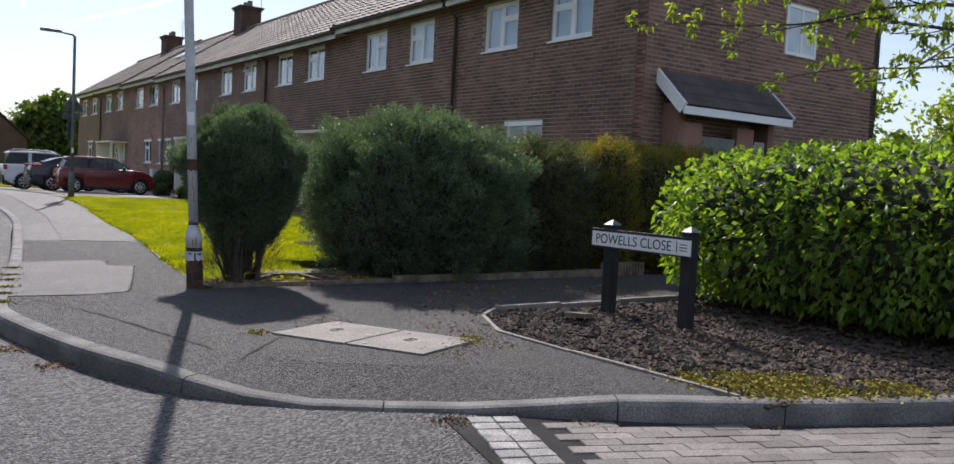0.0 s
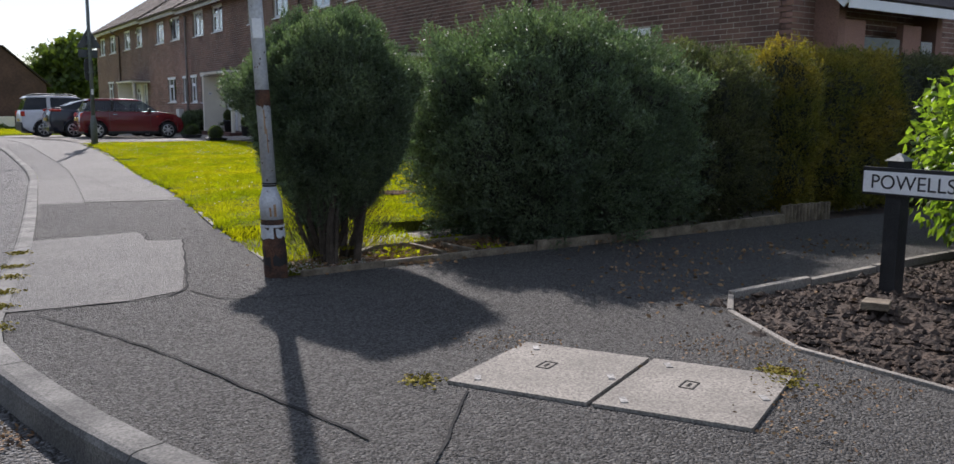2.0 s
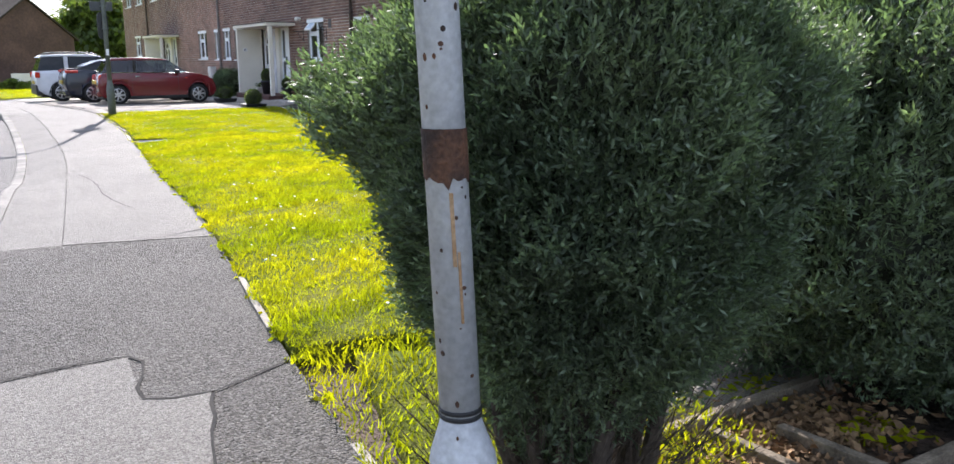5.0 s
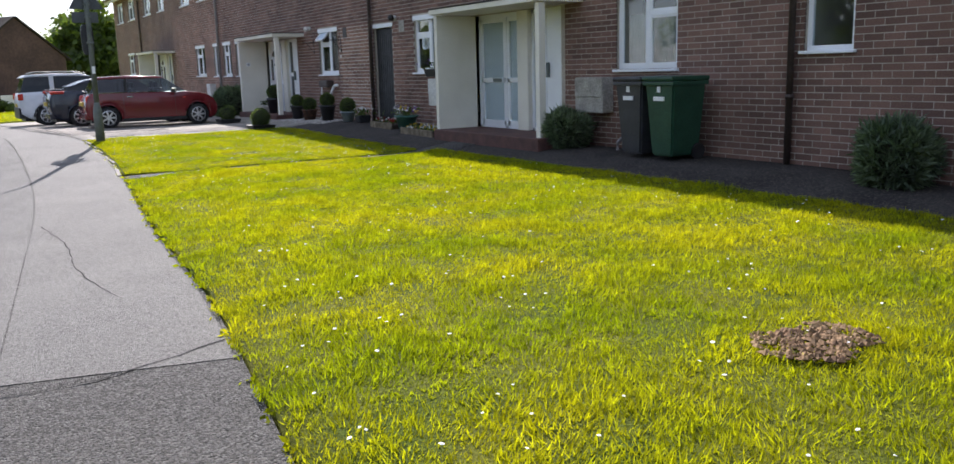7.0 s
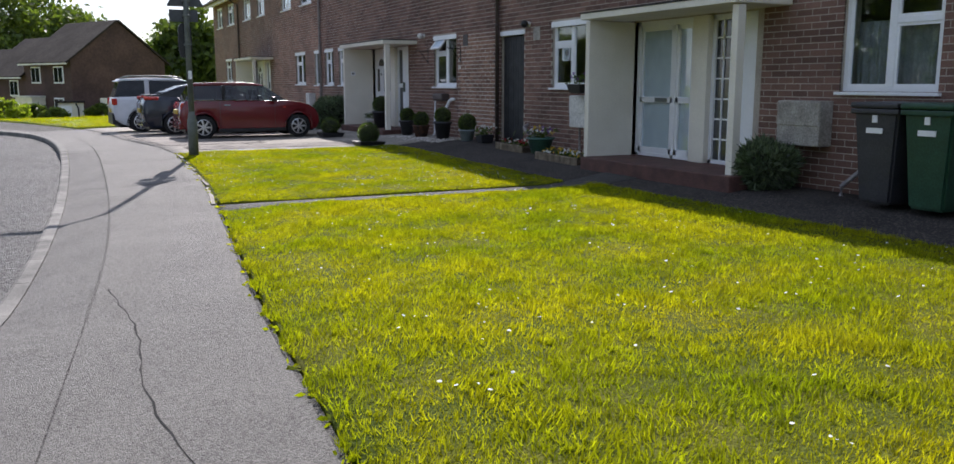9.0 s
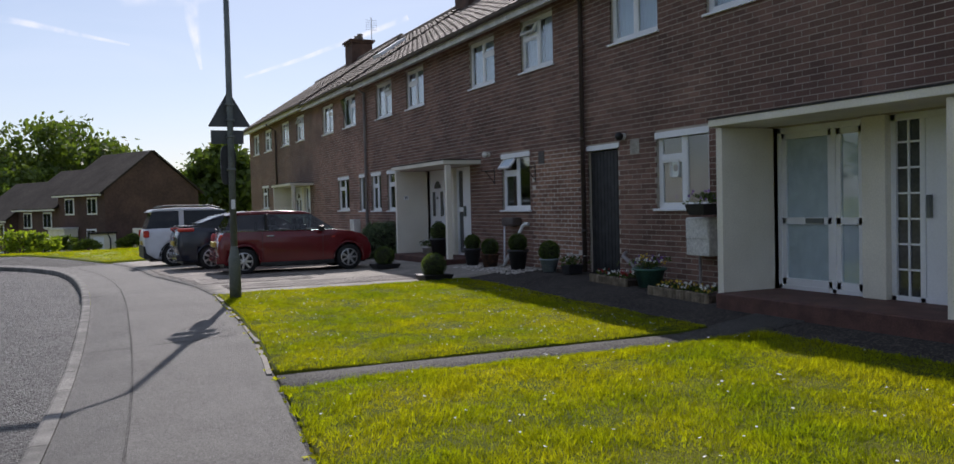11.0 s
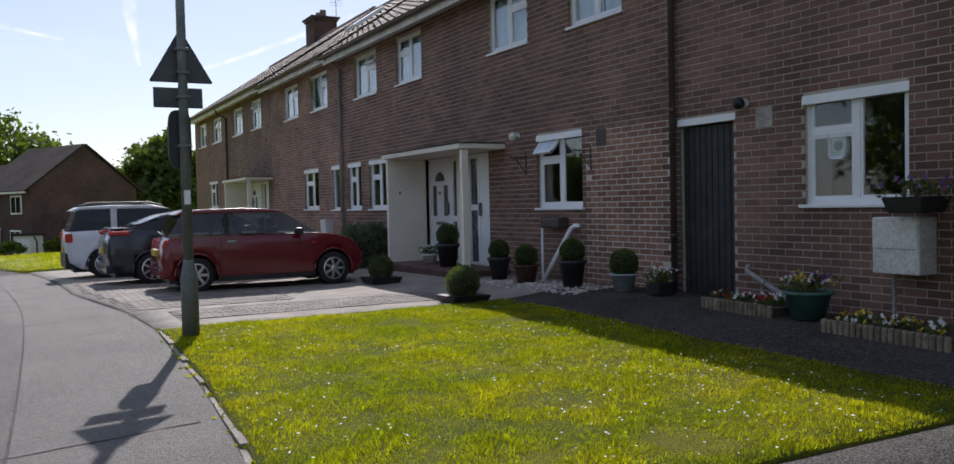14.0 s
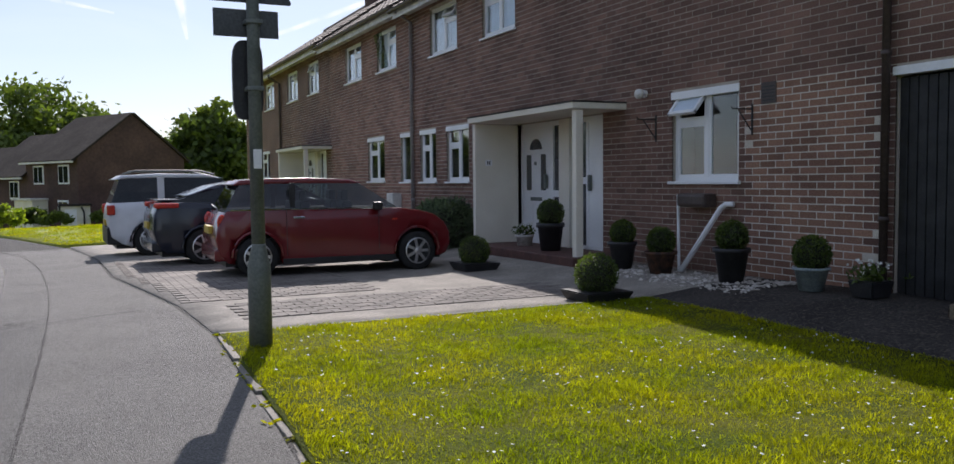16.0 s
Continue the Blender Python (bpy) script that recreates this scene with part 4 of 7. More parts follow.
def leaf_mesh(name, base, direction, length, width, fold=0.0, droop=0.0):
    """One diamond (or folded) leaf for each base point."""
    n = len(base)
    d = unit(direction)
    side = unit(np.cross(d, unit(gen.normal(size=(n, 3)))))
    up = np.cross(side, d)
    L, W = np.broadcast_to(length, n)[:, None], np.broadcast_to(width, n)[:, None]
    tip = base + d * L + np.array([0, 0, -1.0]) * L * droop
    mid = base + d * L * 0.45
    a = mid + side * W + up * W * fold
    b = mid - side * W + up * W * fold
    if fold:
        v = np.stack([base, a, tip, b, mid], 1)
        k = np.arange(n)[:, None] * 5
        f = np.concatenate([k + np.array([[0, 1, 4]]), k + np.array([[1, 2, 4]]), k + np.array([[2, 3, 4]]), k + np.array([[3, 0, 4]])])
        return raw_mesh(name, v, f)
    v = np.stack([base, a, tip, b], 1)
    f = np.arange(n)[:, None] * 4 + np.array([[0, 1, 2, 3]])
    return raw_mesh(name, v, f)


def hull_points(n, centre, radii, power, lump, seed, zcut=None, taper=None):
    """Points and outward directions on a lumpy rounded-box surface."""
    d = unit(gen.normal(size=(n, 3)))
    r = (np.abs(d[:, 0]) ** power + np.abs(d[:, 1]) ** power + np.abs(d[:, 2]) ** power) ** (-1 / power)
    lum = np.array([noise.fractal(Vector(q) * 2.3 + Vector((seed, 0, 0)), 0.55, 2.3, 4) for q in d * r[:, None] * np.array(radii) / 0.8])
    r = r * (1 + lump * lum)
    p = d * r[:, None]
    if taper:
        s = taper(p[:, 2])
        p = p * np.stack([s, s, np.ones(n)], 1)
    nrm = unit(d / np.array(radii))
    return np.array(centre) + p * np.array(radii), nrm


# solid body behind the leaves, coloured dark for the shade in there
def core_mesh(centre, radii, power, lump, seed, shrink, taper=None):
    bm = bmesh.new()
    bmesh.ops.create_icosphere(bm, subdivisions=5, radius=1.0)
    for v in bm.verts:
        d = v.co.normalized()
        r = (abs(d.x) ** power + abs(d.y) ** power + abs(d.z) ** power) ** (-1 / power)
        q = d * r
        lm = noise.fractal(Vector((q.x * radii[0], q.y * radii[1], q.z * radii[2])) / 0.8 * 2.3 + Vector((seed, 0, 0)), 0.55, 2.3, 4)
        q = q * (1 + lump * lm) * shrink * (1 + 0.05 * noise.noise(v.co * 14))
        s = taper(np.array([q.z / shrink]))[0] if taper else 1.0
        v.co = Vector((centre[0] + q.x * s * radii[0], centre[1] + q.y * s * radii[1], centre[2] + q.z * radii[2]))
    return bm


def conifer(name, label, centre, radii, n, material, power=2.4, lump=0.12, seed=0.0, taper=None, length=(0.022, 0.05), width=0.005, per=5, shrink=0.88, category="bush", lean=0.5):
    ob = thing(name, label, category)
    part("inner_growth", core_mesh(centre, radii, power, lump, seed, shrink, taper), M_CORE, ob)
    p, nrm = hull_points(n, centre, radii, power, lump, seed, taper=taper)
    depth = gen.uniform(0.84, 1.03, n)[:, None]
    p = np.array(centre) + (p - np.array(centre)) * depth
    p[:, 2] = np.maximum(p[:, 2], 0.03)
    main = unit(nrm + gen.normal(size=(n, 3)) * 0.45 + np.array([0, 0, lean]))
    bs, ds = [], []
    for k in range(per):
        t = k / per
        bs.append(p + main * (t * 0.07))
        ds.append(unit(main + gen.normal(size=(n, 3)) * 0.55))
    m = len(p) * per
    me = leaf_mesh("foliage", np.concatenate(bs), np.concatenate(ds), gen.uniform(length[0], length[1], m), gen.uniform(0.6, 1.3, m) * width)
    tagged(part("foliage", me, material, ob), kind="stuff")
    return ob


def vase(z):
    return 0.5 + 0.55 * np.clip((z + 1.0) / 1.15, 0, 1) ** 0.8 - 0.16 * np.clip(z - 0.35, 0, 1)


BX, BY = 3.61, 8.87
bush = conifer("conifer_bush", "rounded green conifer bush with bare lower stems", (BX, BY, 1.0), (0.55, 0.55, 0.66), 46000, M_CONIFER, 2.7, 0.24, 3.0, vase, shrink=0.84, lean=0.9, length=(0.014, 0.032), width=0.0034, per=8)
stems = random.Random(3)
for i in range(26):
    bm = bmesh.new()
    a = stems.uniform(0, 6.28)
    r0, r1 = stems.uniform(0.02, 0.2), stems.uniform(0.2, 0.42)
    k0 = stems.uniform(0.012, 0.03)
    tube(bm, [(BX + r0 * math.cos(a), BY + r0 * math.sin(a), -0.05), (BX + (r0 + r1) / 2 * math.cos(a) + stems.uniform(-0.03, 0.03), BY + (r0 + r1) / 2 * math.sin(a), 0.3), (BX + r1 * math.cos(a + 0.2), BY + r1 * math.sin(a + 0.2), 0.8)], [k0, k0 * 0.8, k0 * 0.4], 7)
    part("stem", bm, M_BARK, bush)
twb, twd = [], []
for i in range(700):
    a, r = stems.uniform(0, 6.28), stems.uniform(0.1, 0.4)
    twb.append((BX + r * math.cos(a), BY + r * math.sin(a), 0.05 + stems.uniform(0, 0.3)))
    twd.append((math.cos(a) * 0.7 + stems.uniform(-0.5, 0.5), math.sin(a) * 0.7 + stems.uniform(-0.5, 0.5), 1.0))
tagged(part("twiggery", leaf_mesh("twiggery", np.array(twb), np.array(twd), gen.uniform(0.1, 0.35, 700), 0.0022), M_BARK, bush), kind="stuff")
conifer("conifer_bush", "wide spreading dark green conifer bush", (5.95, 9.22, 0.85), (1.3, 0.9, 0.97), 56000, M_CONIFER, 2.5, 0.26, 9.0, shrink=0.83, lean=0.9)
conifer("conifer_bush", "brownish dark juniper bush by the edging", (7.9, 9.4, 0.82), (0.72, 0.66, 0.84), 18000, M_CONIFER2, 3.0, 0.22, 21.0, shrink=0.84)
conifer("conifer_bush", "columnar olive conifer beside the hedge", (8.92, 9.3, 0.84), (0.36, 0.56, 0.86), 11000, M_GOLDHEDGE, 3.2, 0.22, 27.0, shrink=0.84, lean=1.4)
conifer("clipped_hedge", "clipped conifer hedge with golden top", (10.1, 9.36, 0.88), (0.86, 0.58, 0.88), 18000, M_GOLDHEDGE, 4.5, 0.14, 31.0, shrink=0.88, category="hedge", length=(0.03, 0.06))
conifer("clipped_hedge", "clipped conifer hedge at the path's end", (12.1, 9.3, 0.84), (1.2, 0.5, 0.9), 14000, M_CONIFER2, 5.0, 0.12, 37.0, shrink=0.9, category="hedge", length=(0.03, 0.06))

# beech hedge on the soil bed
hedge = thing("beech_hedge", "bright green leafy beech hedge", "hedge")
HC, HR = (8.55, 4.5, 0.82), (1.5, 2.35, 0.8)
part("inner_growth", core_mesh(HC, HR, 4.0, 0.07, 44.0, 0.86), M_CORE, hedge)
n = 17000
p, nrm = hull_points(n, HC, HR, 4.0, 0.07, 44.0)
p = np.array(HC) + (p - np.array(HC)) * gen.uniform(0.86, 1.03, n)[:, None]
keep = p[:, 2] > 0.12
p, nrm = p[keep], nrm[keep]
tagged(part("leaves", leaf_mesh("leaves", p, nrm * 0.7 + gen.normal(size=p.shape) * 0.6 + np.array([0, 0, -0.25]), gen.uniform(0.06, 0.115, len(p)), gen.uniform(0.02, 0.034, len(p)), 0.35, 0.15), M_BEECH, hedge), kind="stuff")
bm = bmesh.new()
for i in range(40):
    x, y = 7.5 + stems.uniform(0, 2.2), 2.6 + stems.uniform(0, 3.8)
    z = 1.5
    tube(bm, [(x, y, 0.9), (x + stems.uniform(-0.1, 0.1), y + stems.uniform(-0.1, 0.1), z + stems.uniform(0.1, 0.25))], [0.006, 0.003], 5)
part("shoots", bm, M_BARK, hedge)


def crown(name, label, centre, radii, clumps, leaves, material, leaf, trunk_h, seed, trunk_r=0.25, material_bark=M_BARK):
    """A tree: tapered trunk, limbs, and a crown of leaf clumps with gaps."""
    ob = thing(name, label, "tree")
    r = random.Random(seed)
    c = Vector(centre)
    base = Vector((c.x, c.y, -0.35 + min(0.0, gz(c.x, c.y))))
    bm = tube(bmesh.new(), [base, base + Vector((0.1, 0, trunk_h * 0.6)), Vector((c.x, c.y, c.z + radii[2] * 0.4))], [trunk_r, trunk_r * 0.75, trunk_r * 0.25], 10)
    part("trunk", bm, material_bark, ob)
    pts, cs = [], []
    for i in range(clumps):
        d = Vector((r.gauss(0, 1), r.gauss(0, 1), r.gauss(0, 1))).normalized()
        rr = r.uniform(0.35, 1.0) ** 0.6 * (1 + 0.28 * noise.noise(d * 2.1 + Vector((seed, 0, 0))))
        q = c + Vector((d.x * radii[0], d.y * radii[1], d.z * radii[2])) * rr
        if q.z < trunk_h * 0.5:
            continue
        cs.append(q)
    bm = bmesh.new()
    for q in cs[::max(1, len(cs) // 40)]:
        s = Vector((c.x, c.y, max(trunk_h * 0.5, q.z - radii[2] * 0.8)))
        tube(bm, [s, s.lerp(q, 0.55) + Vector((0, 0, 0.1 * radii[2])), q], [trunk_r * 0.35, trunk_r * 0.2, trunk_r * 0.06], 5)
    part("limbs", bm, material_bark, ob)
    k = leaves // max(1, len(cs))
    cen = np.repeat(np.array([tuple(q) for q in cs]), k, axis=0)
    size = min(radii) * 0.22
    off = gen.normal(size=cen.shape) * size * np.array([1, 1, 0.7]) * 0.55
    m = len(cen)
    tagged(part("crown", leaf_mesh("crown", cen + off, gen.normal(size=cen.shape) + np.array([0, 0, -0.2]), gen.uniform(0.7, 1.3, m) * leaf, gen.uniform(0.7, 1.2, m) * leaf * 0.33), material, ob), kind="stuff")
    return ob


for i, (x, y, z, rx, rz, s) in enumerate(((1.0, 132, 6.0, 7.5, 7.0, 1), (-7.5, 138, 4.2, 6.5, 6.0, 2), (-15, 135, 2.6, 6.0, 5.4, 3), (7.0, 140, 5.0, 5.5, 5.6, 4), (-24, 128, 2.8, 8, 6.0, 5), (-5, 122, 2.2, 5.5, 4.4, 6), (16.0, 101, 3.4, 3.5, 4.6, 8), (27.5, 108, 3.6, 4.8, 6.4, 9), (-14, 118, 1.8, 5.5, 4.0, 10), (-33, 122, 2.0, 8.0, 6.0, 11), (-44, 115, 2.0, 9.0, 6.0, 14), (36, 110, 2.0, 7.0, 6.0, 15))):
    crown("tree", "tall leafy broadleaf tree in the distance", (x, y, z), (rx, rx, rz), 190, 9500, M_TREE, 0.7, 0.8, s, 0.4)
for i, (x, y, z, rx, rz, s) in enumerate(((12.5, 150, 6.5, 3.5, 3.6, 12), (18.0, 145, 5.6, 3.0, 3.4, 13))):
    crown("tree", "thin pale spring tree behind the far houses", (x, y, z), (rx, rx, rz), 60, 900, M_TREE, 0.4, z * 0.7, s, 0.18)
for i, (x, y, z, rx, rz, s) in enumerate(((23.0, 14.5, 2.2, 1.9, 2.0, 21), (25.5, 11.5, 2.4, 2.1, 2.2, 22), (22.0, 9.5, 1.4, 1.5, 1.4, 23), (27.5, 8.0, 2.4, 2.4, 2.2, 24))):
    crown("garden_tree", "yellow-green garden tree beside the gable", (x, y, z), (rx, rx, rz), 120, 9000, M_CHERRY, 0.16, z * 0.6, s, 0.09)

for i, (x, y, z, rx, rz) in enumerate(((-15, 2, 3.6, 3.4, 3.4), (-17, 10, 4.0, 4.0, 3.8), (-15.5, 18, 3.4, 3.6, 3.3), (-18, 26, 4.2, 4.2, 4.0), (-16, 34, 3.5, 3.8, 3.4), (-19, 43, 4.2, 4.4, 4.0))):
    crown("tree", "leafy broadleaf tree across the road, mirrored in windows", (x, y, z), (rx, rx, rz), 110, 5000, M_TREE, 0.42, 0.8, 60 + i, 0.25)

# cherry branches reaching over the hedge, its trunk beyond the hedge
cherry = thing("cherry_tree", "cherry tree with fresh hanging leaves on thin branches", "tree")
CT = Vector((10.6, 3.2, 0))
part("trunk", tube(bmesh.new(), [CT + Vector((0, 0, -0.1)), CT + Vector((-0.05, 0.05, 1.4)), CT + Vector((-0.1, 0.2, 2.6)), CT + Vector((-0.1, 0.4, 3.8))], [0.14, 0.11, 0.09, 0.05], 10), M_BARK, cherry)
rr = random.Random(17)
tw = []
for tip in ((7.9, 7.9, 3.0), (8.2, 7.3, 3.25), (8.1, 6.6, 2.75), (8.1, 6.0, 2.35), (8.3, 5.6, 2.85), (8.4, 5.2, 2.25), (8.5, 4.9, 2.75), (8.8, 5.6, 3.3), (8.9, 4.8, 3.1), (9.3, 4.6, 2.6), (9.2, 5.3, 2.5), (8.6, 6.3, 3.4), (9.6, 5.0, 3.5), (9.8, 4.4, 2.9)):
    tip = Vector(tip)
    start = CT + Vector((-0.1, 0.2, rr.uniform(2.0, 3.0)))
    pts = [start.lerp(tip, k / 8) + Vector((0, 0, 0.28 * math.sin(math.pi * k / 8))) + Vector((rr.uniform(-0.05, 0.05), rr.uniform(-0.05, 0.05), rr.uniform(-0.05, 0.05))) * (k > 0) for k in range(9)]
    part("branch", tube(bmesh.new(), pts, [0.03, 0.026, 0.022, 0.018, 0.014, 0.011, 0.009, 0.006, 0.004], 6), M_BARK, cherry)
    for k in range(3, 9):
        for j in range(3):
            e = pts[k] + Vector((rr.uniform(-0.28, 0.28), rr.uniform(-0.28, 0.28), rr.uniform(-0.12, 0.2)))
            tw.append((pts[k], e))
bm = bmesh.new()
lb = []
for a, b in tw:
    tube(bm, [a, b], [0.004, 0.002], 4)
    for j in range(11):
        q = a.lerp(b, rr.uniform(0.45, 1.05))
        lb.append((q.x + rr.uniform(-0.03, 0.03), q.y + rr.uniform(-0.03, 0.03), q.z + rr.uniform(-0.02, 0.02)))
part("twigs", bm, M_BARK, cherry)
lb = np.array(lb)
tagged(part("leaves", leaf_mesh("leaves", lb, gen.normal(size=lb.shape) * 0.6 + np.array([0, 0, -0.5]), gen.uniform(0.06, 0.1, len(lb)), gen.uniform(0.014, 0.022, len(lb)), 0.3, 0.2), M_CHERRY, cherry), kind="stuff")

# grass blades and daisies


def blades(name, parent, x0, x1, y0, y1, per_m2, height, inside, material, width=0.004):
    n = int((x1 - x0) * (y1 - y0) * per_m2)
    x, y = gen.uniform(x0, x1, n), gen.uniform(y0, y1, n)
    ok = np.array([inside(a, b) for a, b in zip(x, y)])
    x, y = x[ok], y[ok]
    n = len(x)
    z = np.array([lawn_z(a, b) for a, b in zip(x, y)])
    tuft = np.array([noise.noise(Vector((a * 2.2, b * 2.2, 0))) + 0.5 * noise.noise(Vector((a * 7, b * 7, 5))) for a, b in zip(x, y)])
    h = height * gen.uniform(0.5, 1.3, n) * np.clip(1 + 0.9 * tuft, 0.55, 2.2)
    base = np.stack([x, y, z - 0.006], 1)
    ang = gen.uniform(0, 2 * np.pi, n)
    side = np.stack([np.cos(ang), np.sin(ang), np.zeros(n)], 1) * width * gen.uniform(0.7, 1.4, n)[:, None]
    flow = np.array([noise.noise(Vector((a * 5.0, b * 5.0, 9))) * 6.0 for a, b in zip(x, y)])
    lean = np.stack([gen.normal(size=n) * 0.45 + 0.5 * np.cos(flow), gen.normal(size=n) * 0.45 + 0.5 * np.sin(flow), np.ones(n)], 1)
    tip = base + unit(lean) * h[:, None]
    v = np.stack([base - side, base + side, tip], 1)
    f = np.arange(n)[:, None] * 3 + np.array([[0, 1, 2]])
    return tagged(part(name, raw_mesh(name, v, f), material, parent), kind="stuff")


blades("grass", lawn_a, 3.3, 9.2, 9.8, 21.5, 7000, 0.042, lambda a, b: a > edge_x(b) + 0.03 * math.sin(b * 9) and (b > 10.6 or a > 4.25), M_GRASS, 0.0034)
blades("grass", lawn_b, 4.7, 9.3, 22.17, 28.55, 7500, 0.032, lambda a, b: a > edge_x(b) + 0.04, M_GRASS, 0.0034)
blades("grass", lawn_c, 3.2, 4.4, 8.75, 10.6, 2200, 0.05, lambda a, b: a > 3.16 + 0.1 * (b - 8.7), M_GRASS, 0.0042)

blades("grass", grass_far, -1.0, 10.4, 43.5, 55.5, 800, 0.07, lambda a, b: a > line_at(FAR_EDGE, b) + 0.05, M_GRASS, 0.012)


def daisies(parent, n, x0, x1, y0, y1, h, size):
    v, f = [], []
    for i in range(n):
        x, y = x0 + (x1 - x0) * rr.random(), y0 + (y1 - y0) * rr.random()
        if x < edge_x(y) + 0.1 or noise.noise(Vector((x * 0.9, y * 0.9, 7))) < -0.1:
            continue
        z = lawn_z(x, y) + h * rr.uniform(0.8, 1.3)
        b = len(v)
        tx, ty = rr.uniform(-0.3, 0.3), rr.uniform(-0.3, 0.3)
        s = size * rr.uniform(0.7, 1.3)
        v.append((x, y, z + s * 0.25))
        for k in range(8):
            c, d = math.cos(k * math.pi / 4), math.sin(k * math.pi / 4)
            v.append((x + s * c, y + s * d, z + s * (tx * c + ty * d)))
        f += [(b, b + 1 + k, b + 1 + (k + 1) % 8) for k in range(8)]
    tagged(part("daisies", raw_mesh("daisies", v, f), M_DAISY, parent), kind="stuff")


daisies(lawn_b, 950, 4.9, 9.2, 22.2, 28.5, 0.032, 0.0075)
daisies(lawn_a, 500, 3.8, 9.1, 10.5, 21.4, 0.045, 0.0085)

# ---- street furniture ----
M_SIGNWHITE = mat("sign_white", (0.74, 0.74, 0.74), (0.82, 0.82, 0.82), 0.4, 5, 60, 0.02, stain=0.12)
M_SIGNBLACK = mat("sign_black", (0.015, 0.015, 0.016), (0.03, 0.03, 0.03), 0.5, 5, 60, 0.02)


def lettering(name, text, size, m, material, parent, label=""):
    cu = bpy.data.curves.new(name, "FONT")
    cu.body, cu.size, cu.extrude = text, size, 0.0012
    cu.align_x, cu.align_y = "CENTER", "CENTER"
    tmp = bpy.data.objects.new(name, cu)
    scene.collection.objects.link(tmp)
    bpy.context.view_layer.update()
    me = bpy.data.meshes.new_from_object(tmp)
    bpy.data.objects.remove(tmp)
    me.materials.clear()
    me.transform(m)
    return part(name, me, material, parent, label)


# near lamp post: swaged pale column, dark worn base
lamp = thing("street_lamp", "pale grey steel lamp column with rusty patched base", "street lamp")
LX, LY = 3.07, 8.5
LEAN_M = Matrix.Translation((LX, LY, -0.04)) @ Matrix(((1, 0, -0.053, 0), (0, 1, 0, 0), (0, 0, 1, 0), (0, 0, 0, 1)))
at = LEAN_M
part("base_sleeve", lathe(bmesh.new(), [(0.076, 0.0), (0.076, 0.25), (0.073, 0.255), (0.073, 0.42)], 24, at), M_RUST, lamp, "dark flaking base paint")
smooth(part("lower_column", lathe(bmesh.new(), [(0.073, 0.42), (0.073, 0.53), (0.07, 0.55), (0.046, 0.62), (0.044, 0.63)], 24, at), M_LAMPWHITE, lamp))
smooth(part("upper_column", lathe(bmesh.new(), [(0.044, 0.63), (0.043, 2.0), (0.04, 4.4), (0.036, 4.7)], 24, at), M_LAMPWHITE, lamp))
for zb in (0.632, 0.646):
    part("band", lathe(bmesh.new(), [(0.0455, zb), (0.0475, zb + 0.003), (0.0475, zb + 0.007), (0.0455, zb + 0.01)], 20, at), M_BLACK, lamp)
part("band", lathe(bmesh.new(), [(0.0775, 0.37), (0.0775, 0.385)], 20, at), M_LAMPWHITE, lamp)
for zb in (0.12, 0.3):
    bm = bmesh.new()
    n = 30
    ra = [bm.verts.new(at @ Vector((0.0775 * math.cos(6.2832 * i / n), 0.0775 * math.sin(6.2832 * i / n), zb + 0.03 * noise.noise(Vector((i * 0.5, zb * 9, 0)))))) for i in range(n)]
    rb = [bm.verts.new(at @ Vector((0.0775 * math.cos(6.2832 * i / n), 0.0775 * math.sin(6.2832 * i / n), zb + 0.06 + 0.05 * noise.noise(Vector((i * 0.5, zb * 9, 4)))))) for i in range(n)]
    for i in range(n):
        if noise.noise(Vector((i * 0.7, zb * 30, 2))) > -0.25:
            bm.faces.new((ra[i], ra[(i + 1) % n], rb[(i + 1) % n], rb[i]))
    part("paint_remnant", bm, M_LAMPWHITE if zb > 0.2 else M_BLACK, lamp)
# rusted band on the column, ragged lower edge
bm = bmesh.new()
n = 28
lo, hi = [], []
for i in range(n):
    a = 2 * math.pi * i / n
    zl = 1.15 - 0.06 * abs(noise.noise(Vector((i * 0.6, 0, 0))))
    lo.append(bm.verts.new(at @ Vector((0.046 * math.cos(a), 0.046 * math.sin(a), zl))))
    hi.append(bm.verts.new(at @ Vector((0.046 * math.cos(a), 0.046 * math.sin(a), 1.245))))
for i in range(n):
    bm.faces.new((lo[i], lo[(i + 1) % n], hi[(i + 1) % n], hi[i]))
part("rust_band", bm, M_RUST, lamp)
chips = random.Random(8)
for i in range(30):
    a = math.radians(chips.uniform(190, 300))
    z = chips.uniform(0.45, 1.8)
    r = 0.0735 if z < 0.55 else (0.056 if z < 0.62 else 0.0437)
    s_ = chips.uniform(0.002, 0.0065)
    bm = bmesh.new()
    bmesh.ops.create_icosphere(bm, subdivisions=1, radius=1)
    bmesh.ops.transform(bm, matrix=at @ Matrix.Translation((r * math.cos(a), r * math.sin(a), z)) @ Matrix.Rotation(a, 4, "Z") @ Matrix.Diagonal((0.0015, s_, s_ * chips.uniform(0.8, 1.8), 1)), verts=bm.verts)
    part("paint_chip", bm, M_RUST, lamp)
